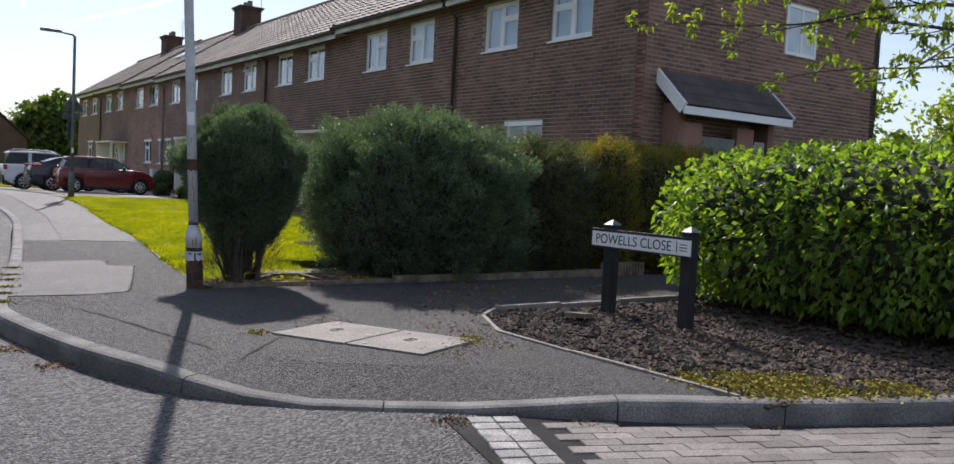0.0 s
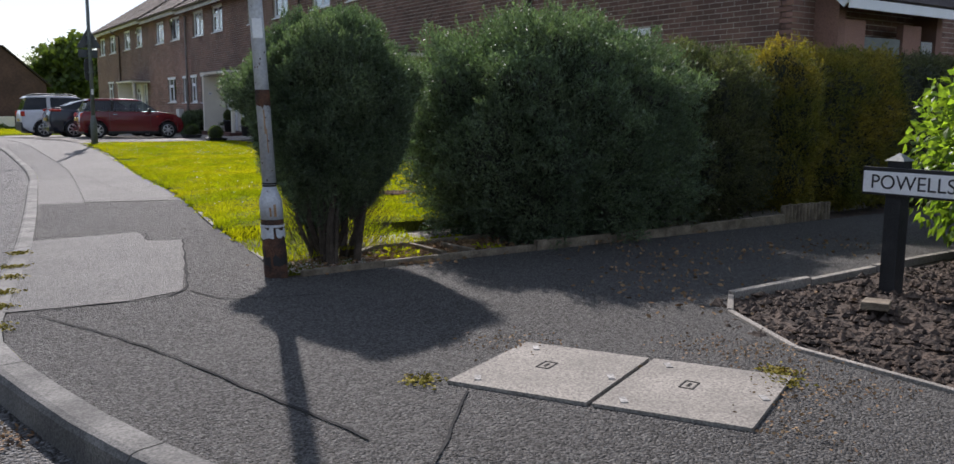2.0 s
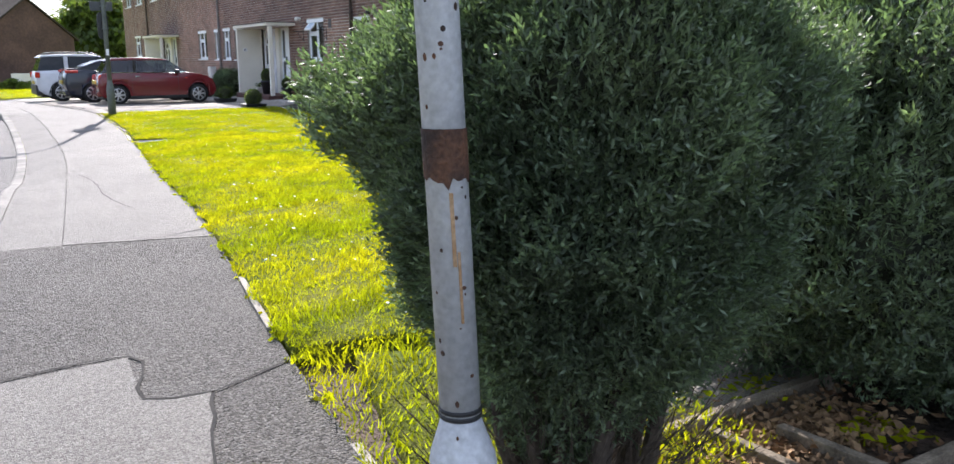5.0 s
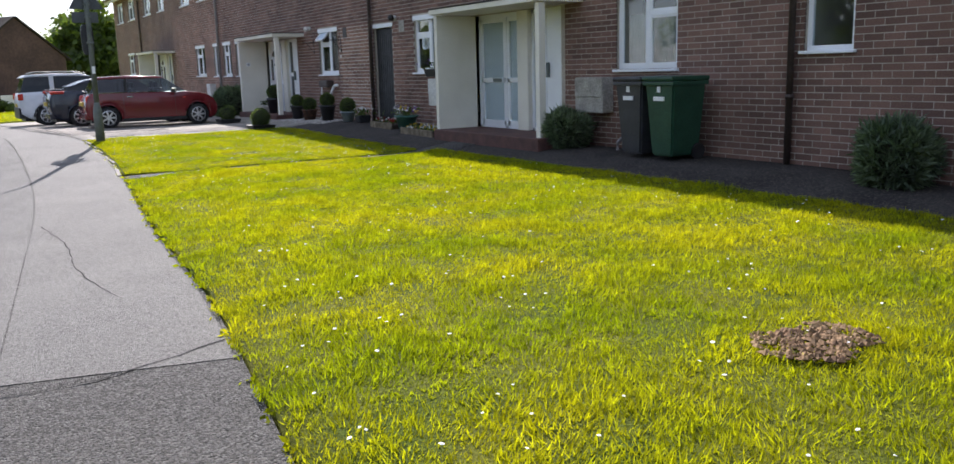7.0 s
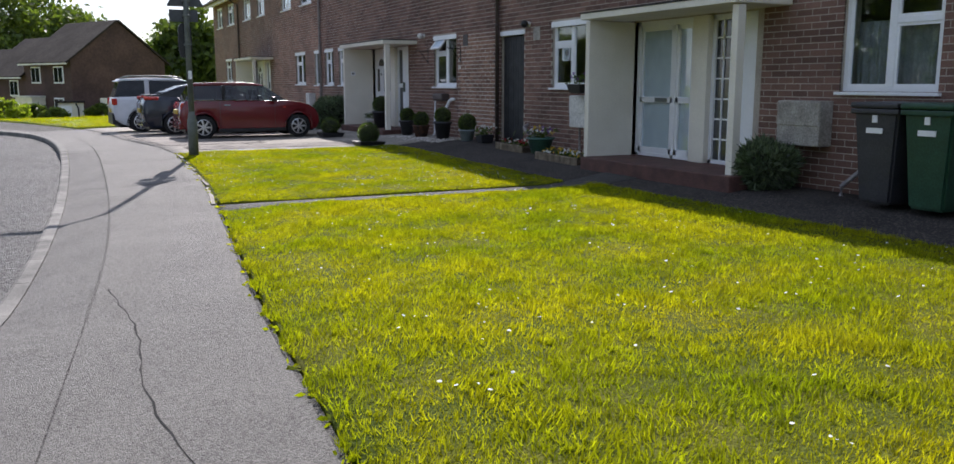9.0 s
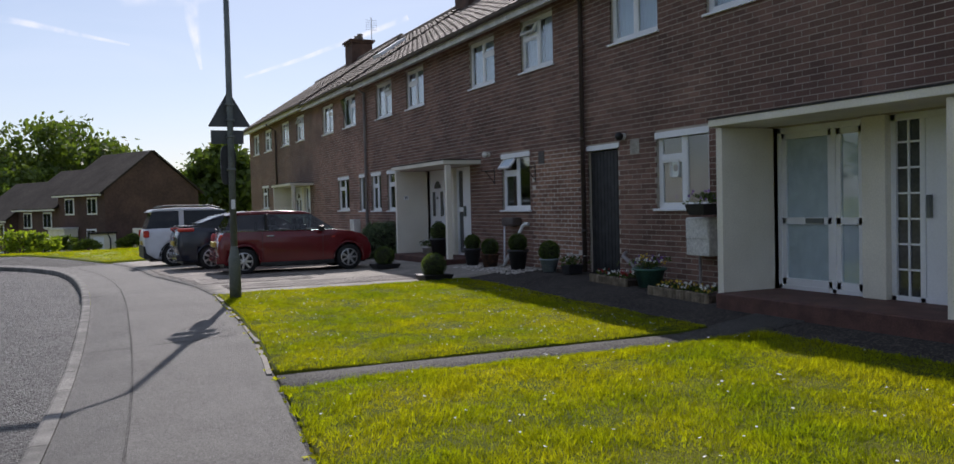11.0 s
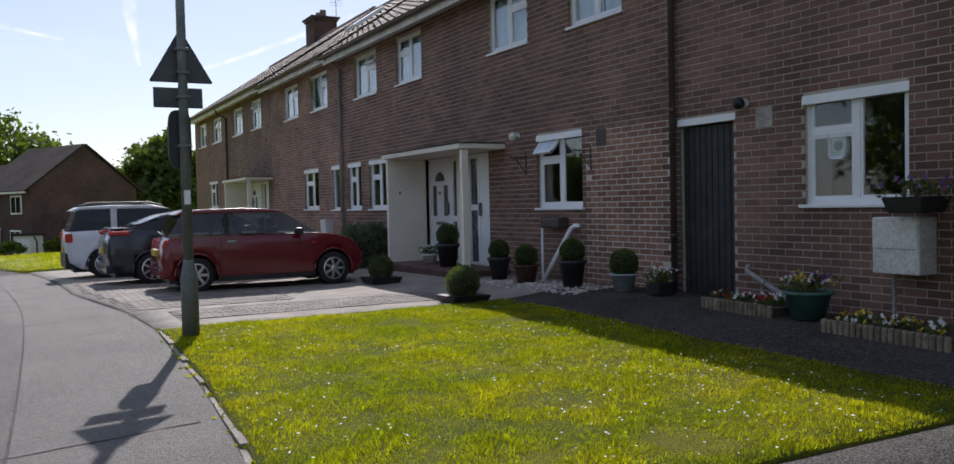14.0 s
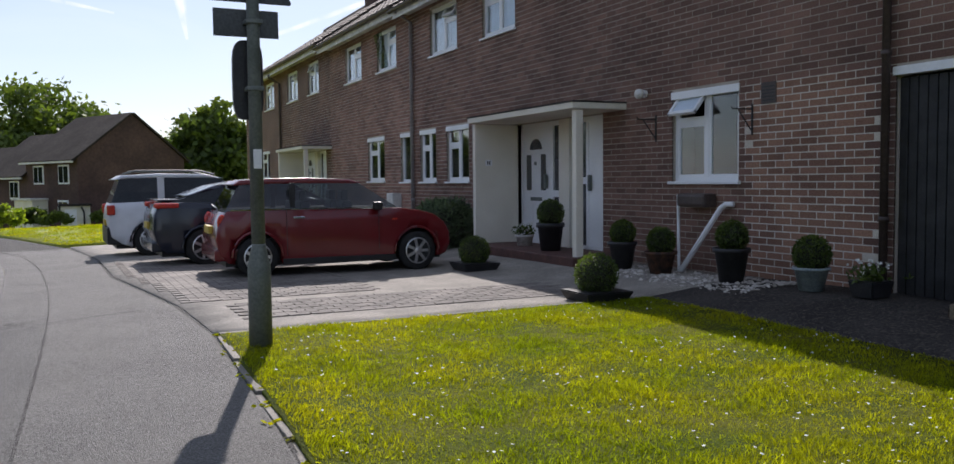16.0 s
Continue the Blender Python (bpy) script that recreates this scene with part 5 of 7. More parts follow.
# rust runs below the band and the swage
M_RUN = mat("rust_run", (0.3, 0.17, 0.08), (0.42, 0.28, 0.16), 0.8, 20, 120, 0.1)
for a, z0, z1, w_ in ((250, 0.97, 1.12, 0.004), (262, 0.85, 1.0, 0.003), (245, 0.44, 0.5, 0.006), (268, 0.44, 0.52, 0.008)):
    r = 0.0738 if z0 < 0.55 else 0.0439
    bm = box(bmesh.new(), -0.001, 0.0012, -w_, w_, z0, z1, m=at @ Matrix.Translation((r * math.cos(math.radians(a)), r * math.sin(math.radians(a)), 0)) @ Matrix.Rotation(math.radians(a), 4, "Z"))
    part("rust_run", bm, M_RUN, lamp)
part("plate", box(bmesh.new(), -0.03, 0.03, -0.05, -0.042, 1.56, 1.68, 0.002, m=at @ Matrix.Rotation(-0.35, 4, "Z")), M_SIGNWHITE, lamp, "small white notice plate")
part("arm", tube(bmesh.new(), [at @ Vector((0, 0, 4.68)), at @ Vector((-0.1, 0, 4.78)), at @ Vector((-0.5, 0, 4.82))], [0.034, 0.03, 0.026], 10), M_LAMPWHITE, lamp)
part("lantern", box(bmesh.new(), -1.0, -0.45, -0.09, 0.09, 4.8, 4.89, 0.03, m=at), M_GALV, lamp)

# far lamp post with the backs of three signs
post = thing("street_lamp", "grey-green lamp column carrying road signs seen from behind", "street lamp")
PX, PY, PZ = 5.39, 27.97, 0.1
at = Matrix.Translation((PX, PY, PZ - 0.05))
smooth(part("lower_column", lathe(bmesh.new(), [(0.085, 0.0), (0.085, 0.62), (0.082, 0.66), (0.052, 0.8), (0.05, 0.82)], 20, at), M_GALV, post))
smooth(part("upper_column", lathe(bmesh.new(), [(0.05, 0.82), (0.046, 2.6), (0.04, 4.75)], 20, at), M_GALV, post))
part("arm", tube(bmesh.new(), [(PX, PY, 4.76), (PX - 0.06, PY, 4.83), (PX - 0.4, PY - 0.02, 4.86)], [0.035, 0.03, 0.026], 10), M_GALV, post)
part("lantern", box(bmesh.new(), PX - 0.92, PX - 0.36, PY - 0.09, PY + 0.06, 4.84, 4.92, 0.03), M_GALV, post)
yb = PY + 0.07
bm = bmesh.new()
tri = [(-0.31, 2.63), (0.31, 2.63), (0.0, 3.17)]
outl = []
for i, (x, z) in enumerate(tri):
    cx, cz = 0.0, 2.81
    px, pz = tri[i - 1]
    nx, nz = tri[(i + 1) % 3]
    for f in (0.09, 0.03):
        outl.append((x + (px - x) * f, z + (pz - z) * f))
    for f in (0.03, 0.09):
        outl.append((x + (nx - x) * f, z + (nz - z) * f))
fr = [bm.verts.new((PX + x, yb, z)) for x, z in outl]
bk = [bm.verts.new((PX + x, yb + 0.005, z)) for x, z in outl]
bm.faces.new(fr)
bm.faces.new(bk[::-1])
for i in range(len(fr)):
    j = (i + 1) % len(fr)
    bm.faces.new((fr[j], fr[i], bk[i], bk[j]))
part("warning_sign", bm, M_SIGNBACK, post, "triangular sign, dark back")
part("plate_sign", box(bmesh.new(), PX - 0.27, PX + 0.2, yb, yb + 0.006, 2.38, 2.58, 0.002), M_SIGNBACK, post)
bm = bmesh.new()
rim = []
for i in range(24):
    a = 2 * math.pi * i / 24
    sx, sz = 0.11, 0.29
    x = sx * math.copysign(abs(math.cos(a)) ** 0.55, math.cos(a))
    z = sz * math.copysign(abs(math.sin(a)) ** 0.45, math.sin(a))
    rim.append((x, z))
fr = [bm.verts.new((PX - 0.03 + x, yb, 2.07 + z)) for x, z in rim]
bk = [bm.verts.new((PX - 0.03 + x, yb + 0.05, 2.07 + z)) for x, z in rim]
bm.faces.new(fr[::-1])
bm.faces.new(bk)
for i in range(24):
    j = (i + 1) % 24
    bm.faces.new((fr[i], fr[j], bk[j], bk[i]))
part("rounded_sign", bm, M_SIGNBLACK, post)
for z in (2.48, 2.72, 2.95, 2.0):
    part("clip", box(bmesh.new(), PX - 0.06, PX + 0.06, PY - 0.055, yb, z - 0.015, z + 0.015, 0.004), M_GALV, post)
part("notice", box(bmesh.new(), PX - 0.03, PX + 0.03, PY - 0.053, PY - 0.045, 1.42, 1.56, 0.002), M_SIGNWHITE, post)

# street nameplate on two dark posts
plate = thing("street_nameplate", "white street nameplate on two black posts", "street sign")
part("board", box(bmesh.new(), 6.03, 6.055, 5.07, 6.27, 0.59, 0.76, 0.004), M_SIGNBLACK, plate)
part("face", box(bmesh.new(), 6.024, 6.03, 5.08, 6.26, 0.605, 0.735, 0.002), M_SIGNWHITE, plate)
lettering("name", "POWELLS CLOSE", 0.122, Matrix.Translation((6.0235, 5.75, 0.668)) @ Matrix(((0, 0, -1, 0), (-1, 0, 0, 0), (0, 1, 0, 0), (0, 0, 0, 1))), M_SIGNBLACK, plate)
part("divider", one_box(6.022, 6.024, 5.228, 5.236, 0.62, 0.72), M_SIGNBLACK, plate)
for i in range(3):
    part("small_mark", one_box(6.022, 6.024, 5.12, 5.2, 0.64 + i * 0.025, 0.65 + i * 0.025), M_GREYPIPE, plate)
for y in (5.16, 6.08):
    p_ = part("post", box(bmesh.new(), 6.056, 6.156, y - 0.05, y + 0.05, -0.1, 0.8, 0.006), M_GATE, plate)
    bm = bmesh.new()
    bmesh.ops.create_cone(bm, cap_ends=True, segments=4, radius1=0.085, radius2=0.01, depth=0.045, matrix=Matrix.Translation((6.106, y, 0.823)) @ Matrix.Rotation(math.pi / 4, 4, "Z"))
    part("cap", bm, M_GALV, p_)

# ---- cars ----


def paint(name, c, rough=0.25):
    m = mat(name, c, tuple(v * 1.15 for v in c), rough, 3, 60, 0.0, stain=0.06, spec=0.4)
    m.node_tree.nodes["Principled BSDF"].inputs["Coat Weight"].default_value = 0.4
    m.node_tree.nodes["Principled BSDF"].inputs["Coat Roughness"].default_value = 0.06
    return m


M_RED = paint("red_car_paint", (0.13, 0.009, 0.012))
M_NAVY = paint("dark_blue_car_paint", (0.012, 0.015, 0.026))
M_SILVER = paint("silver_car_paint", (0.58, 0.59, 0.61), 0.35)
M_CARGLASS = mat("tinted_car_glass", (0.012, 0.014, 0.016), (0.02, 0.024, 0.026), 0.05, 2, 30, 0.0, spec=0.35)
M_CARPANE = glass_mat("clear_tinted_car_glass", (0.34, 0.39, 0.39), 0.03, 0.25)
M_TYRE = mat("tyre_rubber", (0.014, 0.014, 0.014), (0.024, 0.024, 0.024), 0.9, 9, 60, 0.3)
M_ALLOY = mat("alloy", (0.5, 0.5, 0.51), (0.6, 0.6, 0.61), 0.3, 4, 40, 0.05, metal=0.9)
M_TAIL = mat("tail_light_red", (0.45, 0.02, 0.015), (0.55, 0.04, 0.02), 0.15, 4, 40, 0.0, spec=0.7)
M_CHROME = mat("chrome", (0.6, 0.6, 0.62), (0.7, 0.7, 0.72), 0.1, 4, 40, 0.0, metal=1.0)
M_PLATE = mat("yellow_plate", (0.5, 0.36, 0.05), (0.58, 0.42, 0.07), 0.5, 4, 40, 0.0)


def arc(cx, r, z0, n=10):
    """The wheel arch's outline, front to rear, over the sill height z0."""
    cz = 0.30
    a0 = math.asin(max(-1, min(1, (z0 - cz) / r)))
    return [(cx + r * math.cos(a0 + (math.pi - 2 * a0) * i / n), cz + r * math.sin(a0 + (math.pi - 2 * a0) * i / n)) for i in range(n + 1)]


def loft(outline, layers, plan=None):
    """Extrudes a side outline across the car in layers of (y, inset), cuts it fine and bends it to the plan."""
    bm = bmesh.new()
    cx = sum(p[0] for p in outline) / len(outline)
    cz = sum(p[1] for p in outline) / len(outline)
    rings = []
    for y, ins in layers:
        ring_ = []
        for x, z in outline:
            dx, dz = x - cx, z - cz
            ln = math.hypot(dx, dz)
            ring_.append(bm.verts.new((x - dx / ln * ins, y, z - dz / ln * ins * 0.6)))
        rings.append(ring_)
    for a, b in zip(rings, rings[1:]):
        for i in range(len(a)):
            j = (i + 1) % len(a)
            bm.faces.new((a[i], a[j], b[j], b[i]))
    bm.faces.new(rings[0][::-1])
    bm.faces.new(rings[-1])
    if plan:
        for k in range(1, 28):
            bmesh.ops.bisect_plane(bm, geom=bm.verts[:] + bm.edges[:] + bm.faces[:], plane_co=(k * 0.155, 0, 0), plane_no=(1, 0, 0))
        for k in range(1, 9):
            bmesh.ops.bisect_plane(bm, geom=bm.verts[:] + bm.edges[:] + bm.faces[:], plane_co=(0, 0, 0.1 + k * 0.17), plane_no=(0, 0, 1))
        for v in bm.verts:
            v.co.y *= plan(v.co.x, v.co.z)
    return bm


def car(name, label, at, lower, glass, roof, width, rear_x, front_x, body, arch_r, wheel_r, belt, top, cladding=None, roof_mat=None, pane=None):
    c = thing(name, label, "car", at=at)
    w = width / 2
    L = max(x for x, z in lower)

    def plan(x, z):
        e = 1 - 0.10 * smoothstep(L * 0.72, L, x) - 0.07 * (1 - smoothstep(0, L * 0.22, x))
        return e * (1 - 0.16 * (z - 0.55) ** 2)

    def house(x, z):
        return plan(x, z) * (1 - 0.2 * max(0.0, (z - belt) / (top - belt)) ** 1.2)

    out = lower + arc(front_x, arch_r, 0.2) + arc(rear_x, arch_r, 0.2)
    lay = [(-w, 0.035), (-w + 0.02, 0.012), (-w + 0.06, 0.0), (w - 0.06, 0.0), (w - 0.02, 0.012), (w, 0.035)]
    smooth(part("body", loft(out, lay, plan=plan), body, c))
    part("glasshouse", loft(glass, [(-w + 0.055, 0.01), (-w + 0.07, 0.0), (w - 0.07, 0.0), (w - 0.055, 0.01)], plan=house), pane or M_CARPANE, c)
    smooth(part("roof", loft(roof, [(-w + 0.05, 0.012), (-w + 0.1, -0.012), (-w + 0.3, -0.03), (w - 0.3, -0.03), (w - 0.1, -0.012), (w - 0.05, 0.012)], plan=house), roof_mat or body, c))
    for sx in (0.42, 0.6):
        for sy in (-0.36, 0.36):
            bm = box(bmesh.new(), L * sx - 0.25, L * sx - 0.1, sy - 0.22, sy + 0.22, 0.5, belt + 0.12, 0.05)
            box(bm, L * sx - 0.24, L * sx - 0.14, sy - 0.12, sy + 0.12, belt + 0.12, belt + 0.28, 0.03)
            part("seat", bm, M_BLACK, c)
    # dark well behind each wheel, then wheels
    part("underbody", box(bmesh.new(), 0.15, L - 0.15, -w + 0.2, w - 0.2, 0.16, 0.55), M_BLACK, c)
    for x in (rear_x, front_x):
        for s in (-1, 1):
            m = Matrix.Translation((x, s * (w - 0.1), wheel_r)) @ Matrix.Rotation(s * -math.pi / 2, 4, "X")
            tyre = lathe(bmesh.new(), [(wheel_r * 0.66, 0.09), (wheel_r * 0.9, 0.1), (wheel_r, 0.07), (wheel_r, -0.08), (wheel_r * 0.7, -0.1)], 28, m)
            wh = smooth(part("wheel", tyre, M_TYRE, c))
            bm = lathe(bmesh.new(), [(wheel_r * 0.68, 0.06), (wheel_r * 0.68, 0.1), (wheel_r * 0.62, 0.104), (wheel_r * 0.6, 0.06)], 28, m, cap=False)
            lathe(bm, [(0.06, 0.06), (0.055, 0.105), (0.02, 0.11)], 14, m)
            for k in range(7):
                mm = m @ Matrix.Rotation(k * 2 * math.pi / 7, 4, "Z")
                box(bm, 0.04, wheel_r * 0.64, -0.022, 0.022, 0.085, 0.102, m=mm)
            part("rim", bm, M_ALLOY, wh)
            part("brake", lathe(bmesh.new(), [(wheel_r * 0.6, 0.02), (wheel_r * 0.6, 0.04)], 20, m), M_BLACK, wh)
            # arch lip
            bm = bmesh.new()
            pts = [(x + arch_r * math.cos(math.pi * i / 12), s * w * plan(x, 0.5) - s * 0.004, 0.30 + arch_r * math.sin(math.pi * i / 12)) for i in range(13)]
            tube(bm, pts, 0.022, 6)
            part("arch_trim", bm, M_BLACK if cladding else body, c)
    if cladding:
        part("sill_trim", box(bmesh.new(), rear_x + arch_r, front_x - arch_r, -w - 0.006, w + 0.006, 0.2, 0.38, 0.01), M_BLACK, c)
    else:
        part("sill_trim", box(bmesh.new(), rear_x + arch_r, front_x - arch_r, -w + 0.002, w - 0.002, 0.17, 0.26, 0.01), M_BLACK, c)
    part("rear_bumper", box(bmesh.new(), -0.02, 0.35, -w * 0.9, w * 0.9, 0.25, 0.42 if not cladding else 0.6, 0.03), M_BLACK if cladding else body, c)
    part("number_plate", box(bmesh.new(), -0.03, 0.05, -0.26, 0.26, 0.62, 0.73, 0.004), M_PLATE, c)
    return c


def at_car(x, y, turn=0, tall=0.92, long=0.92):
    return pose(x, y, gz(x + 1.5, y) + 0.012, 0, 0, turn) @ Matrix.Diagonal((long, 0.92, tall, 1))


mini = car("car", "red small three-door hatchback parked on the drive", at_car(5.82, 33.42, -1.5, 0.9, 0.88),
           [(0.16, 0.22), (0.05, 0.36), (0.0, 0.55), (0.03, 0.72), (0.1, 0.86), (0.16, 0.95), (0.8, 0.965), (1.6, 0.965), (2.6, 0.96), (2.8, 0.95), (3.1, 0.91), (3.36, 0.84), (3.53, 0.72), (3.61, 0.56), (3.62, 0.38), (3.55, 0.24), (3.46, 0.2)],
           [(0.14, 0.94), (0.2, 1.04), (0.37, 1.33), (0.5, 1.36), (2.08, 1.35), (2.2, 1.31), (2.76, 0.94)],
           [(0.3, 1.315), (0.4, 1.385), (0.9, 1.41), (1.4, 1.415), (2.0, 1.39), (2.24, 1.33), (2.08, 1.325), (1.2, 1.335), (0.6, 1.33)],
           1.69, 0.58, 3.03, M_RED, 0.36, 0.295, 0.95, 1.41)
for s in (-1, 1):
    part("tail_light", lathe(bmesh.new(), [(0.07, -0.03), (0.075, 0.0), (0.06, 0.025)], 16, Matrix.Translation((0.1, s * 0.72, 0.79)) @ Matrix.Rotation(s * math.pi / 2 * 0.9, 4, "X") @ Matrix.Diagonal((0.9, 1.6, 1, 1))), M_TAIL, mini)
    part("mirror", box(bmesh.new(), 2.3, 2.43, s * 0.84, s * 0.98, 0.93, 1.05, 0.03), M_BLACK, mini)
    part("belt_strip", box(bmesh.new(), 0.2, 2.5, s * 0.832 - 0.006, s * 0.832 + 0.006, 0.958, 0.972), M_CHROME, mini)
    part("door_handle", box(bmesh.new(), 1.1, 1.27, s * 0.845 - 0.012, s * 0.845 + 0.012, 0.83, 0.86, 0.008), M_CHROME, mini)
    part("pillar", box(bmesh.new(), 1.08, 1.15, s * 0.72 - 0.035, s * 0.72 + 0.035, 0.95, 1.34, 0.004, m=Matrix.Rotation(0, 4, "X")), M_BLACK, mini)
    part("door_seam", box(bmesh.new(), 1.0, 1.006, s * 0.846 - 0.003, s * 0.846 + 0.003, 0.3, 0.95), M_BLACK, mini)
    part("door_seam", box(bmesh.new(), 2.4, 2.406, s * 0.846 - 0.003, s * 0.846 + 0.003, 0.35, 0.94), M_BLACK, mini)
    part("indicator", box(bmesh.new(), 2.62, 2.7, s * 0.838 - 0.006, s * 0.838 + 0.006, 0.77, 0.8, 0.004), M_TAIL, mini)
part("wiper", tube(bmesh.new(), [(0.12, 0.0, 0.98), (0.1, 0.3, 1.03)], 0.01, 6), M_BLACK, mini)

coupe = car("car", "dark blue sloping-back hatchback parked on the drive", at_car(5.28, 36.1, 1.0),
            [(0.2, 0.22), (0.06, 0.36), (0.0, 0.6), (0.02, 0.85), (0.1, 1.02), (0.45, 1.07), (1.4, 1.02), (2.4, 0.98), (3.05, 0.96), (3.5, 0.9), (3.95, 0.8), (4.2, 0.66), (4.27, 0.45), (4.2, 0.25), (4.05, 0.2)],
            [(0.2, 1.04), (0.5, 1.13), (1.1, 1.33), (1.6, 1.4), (2.2, 1.38), (2.4, 1.34), (3.1, 0.95)],
            [(0.55, 1.16), (1.05, 1.34), (1.6, 1.42), (2.1, 1.42), (2.45, 1.36), (2.2, 1.36), (1.6, 1.37), (1.05, 1.28)],
            1.77, 0.82, 3.42, M_NAVY, 0.37, 0.315, 1.0, 1.42, pane=M_CARGLASS)
for s in (-1, 1):
    part("tail_light", box(bmesh.new(), 0.03, 0.42, s * 0.66, s * 0.846, 0.97, 1.055, 0.03), M_TAIL, coupe)
    part("mirror", box(bmesh.new(), 2.55, 2.7, s * 0.86, s * 1.0, 0.98, 1.1, 0.03), M_NAVY, coupe)
part("spoiler", box(bmesh.new(), 0.1, 0.5, -0.72, 0.72, 1.08, 1.11, 0.01), M_NAVY, coupe)
suv = car("car", "silver compact estate car with roof rails on the drive", at_car(4.8, 39.4, 1.0),
          [(0.25, 0.26), (0.05, 0.4), (0.0, 0.7), (0.03, 0.95), (0.08, 1.08), (0.8, 1.1), (2.0, 1.08), (2.9, 1.06), (3.4, 1.02), (3.85, 0.94), (4.1, 0.78), (4.2, 0.5), (4.1, 0.26)],
          [(0.07, 1.07), (0.12, 1.2), (0.25, 1.55), (0.4, 1.6), (2.0, 1.6), (2.25, 1.54), (2.95, 1.05)],
          [(0.14, 1.54), (0.3, 1.63), (1.0, 1.66), (1.9, 1.65), (2.3, 1.56), (2.0, 1.57), (1.0, 1.58), (0.4, 1.57)],
          1.79, 0.8, 3.38, M_SILVER, 0.4, 0.33, 1.08, 1.66, cladding=True, pane=M_CARGLASS)
for s in (-1, 1):
    part("tail_light", box(bmesh.new(), -0.012, 0.14, s * 0.72, s * 0.868, 0.84, 1.04, 0.03), M_TAIL, suv)
    part("roof_rail", tube(bmesh.new(), [(0.4, s * 0.62, 1.66), (0.55, s * 0.62, 1.72), (1.8, s * 0.62, 1.72), (2.1, s * 0.62, 1.64)], 0.018, 8), M_GALV, suv)
    part("mirror", box(bmesh.new(), 2.6, 2.75, s * 0.88, s * 1.04, 1.05, 1.2, 0.03), M_BLACK, suv)
    part("pillar", box(bmesh.new(), 0.95, 1.08, s * 0.76 - 0.05, s * 0.76 + 0.05, 1.08, 1.58, 0.004), M_SILVER, suv)

# ---- far row of houses ----
def far_terrace():
    ang = math.radians(27)
    base = Matrix.Translation((4.9, 79.6, -1.75)) @ Matrix.Rotation(ang, 4, "Z")     # local y runs along the row, x is depth
    drop, fwd = 0.0, 0.0
    for k in range(7):
        h = thing("far_house", "brown brick house in the distant stepped row", "house", group="far houses", at=base @ Matrix.Translation((fwd, k * 6.6, -drop)))
        e, r = 4.7, 7.5
        bm = bmesh.new()
        pr = [(0, -1.5), (7.4, -1.5), (7.4, e), (3.7, r), (0, e)]
        a = [bm.verts.new((x, 0, z)) for x, z in pr]
        b = [bm.verts.new((x, 6.6, z)) for x, z in pr]
        bm.faces.new(a)
        bm.faces.new(b[::-1])
        for i in range(5):
            bm.faces.new((a[i], b[i], b[(i + 1) % 5], a[(i + 1) % 5]))
        part("wall", bm, M_FARBRICK, h)
        for s in (0, 1):
            m = Matrix.Translation((-0.35 if not s else 7.75, 0, e - 0.22)) @ Matrix.Rotation(math.pi * s, 4, "Z") @ Matrix.Rotation(-math.atan2(r - e, 3.7), 4, "Y")
            part("roof", box(bmesh.new(), 0, 5.05, (-0.15 if not s else -6.75), (6.75 if not s else 0.15), 0.0, 0.12, m=m), M_FARTILE, h)
        part("gutter", box(bmesh.new(), -0.42, -0.3, -0.1, 6.7, e - 0.3, e - 0.18), M_SOFFIT, h)
        for y0, z0 in ((1.0, 3.1), (4.2, 3.1), (1.2, 0.9)):
            w = part("window", box(bmesh.new(), -0.05, 0.06, y0, y0 + 1.3, z0, z0 + 1.2, 0.01), M_WHITE, h)
            for j in range(2):
                part("pane", one_box(-0.07, -0.04, y0 + 0.1 + j * 0.6, y0 + 0.6 + j * 0.6, z0 + 0.1, z0 + 1.1), M_CARGLASS, w)
        pc = part("porch", box(bmesh.new(), -1.0, 0.05, 3.8, 6.2, -0.3, 2.1, 0.02), M_RENDER if k % 2 == 0 else M_FARBRICK, h)
        part("canopy", box(bmesh.new(), -1.15, 0.05, 3.7, 6.3, 2.1, 2.22), M_SOFFIT, pc)
        drop += 0.95 if k % 2 == 0 else 0.8
        fwd += -0.6 if k % 2 == 1 else 0.0


M_FARBRICK = mat("far_brick", (0.055, 0.032, 0.028), (0.09, 0.052, 0.044), 0.9, 0.6, 6, 0.0, stain=0.4)
M_FARTILE = mat("far_roof", (0.026, 0.022, 0.02), (0.045, 0.038, 0.034), 0.95, 0.5, 5, 0.0, spec=0.1, stain=0.5)
far_terrace()
gar = thing("white_garage", "low white store beside the far houses", "garage")
part("wall", box(bmesh.new(), 3.9, 5.5, 78.2, 79.0, -2.4, 0.05, 0.02), M_RENDER, gar)
part("roof", box(bmesh.new(), 3.75, 5.6, 78.0, 79.3, 0.05, 0.17, 0.02), M_FARTILE, gar)
part("door", box(bmesh.new(), 4.1, 4.75, 78.17, 78.21, -2.1, -0.15, 0.01), M_WHITE, gar)
part("downpipe", tube(bmesh.new(), [(5.0, 78.1, 0.0), (5.15, 78.1, -0.3), (5.15, 78.1, -2.2)], 0.05, 8), M_BLACK, gar)
gwl = thing("garden_wall", "low white rendered wall in front of the far gable", "wall")
part("wall", box(bmesh.new(), 6.6, 8.6, 78.8, 79.0, -2.4, 0.35, 0.02), M_RENDER, gwl)
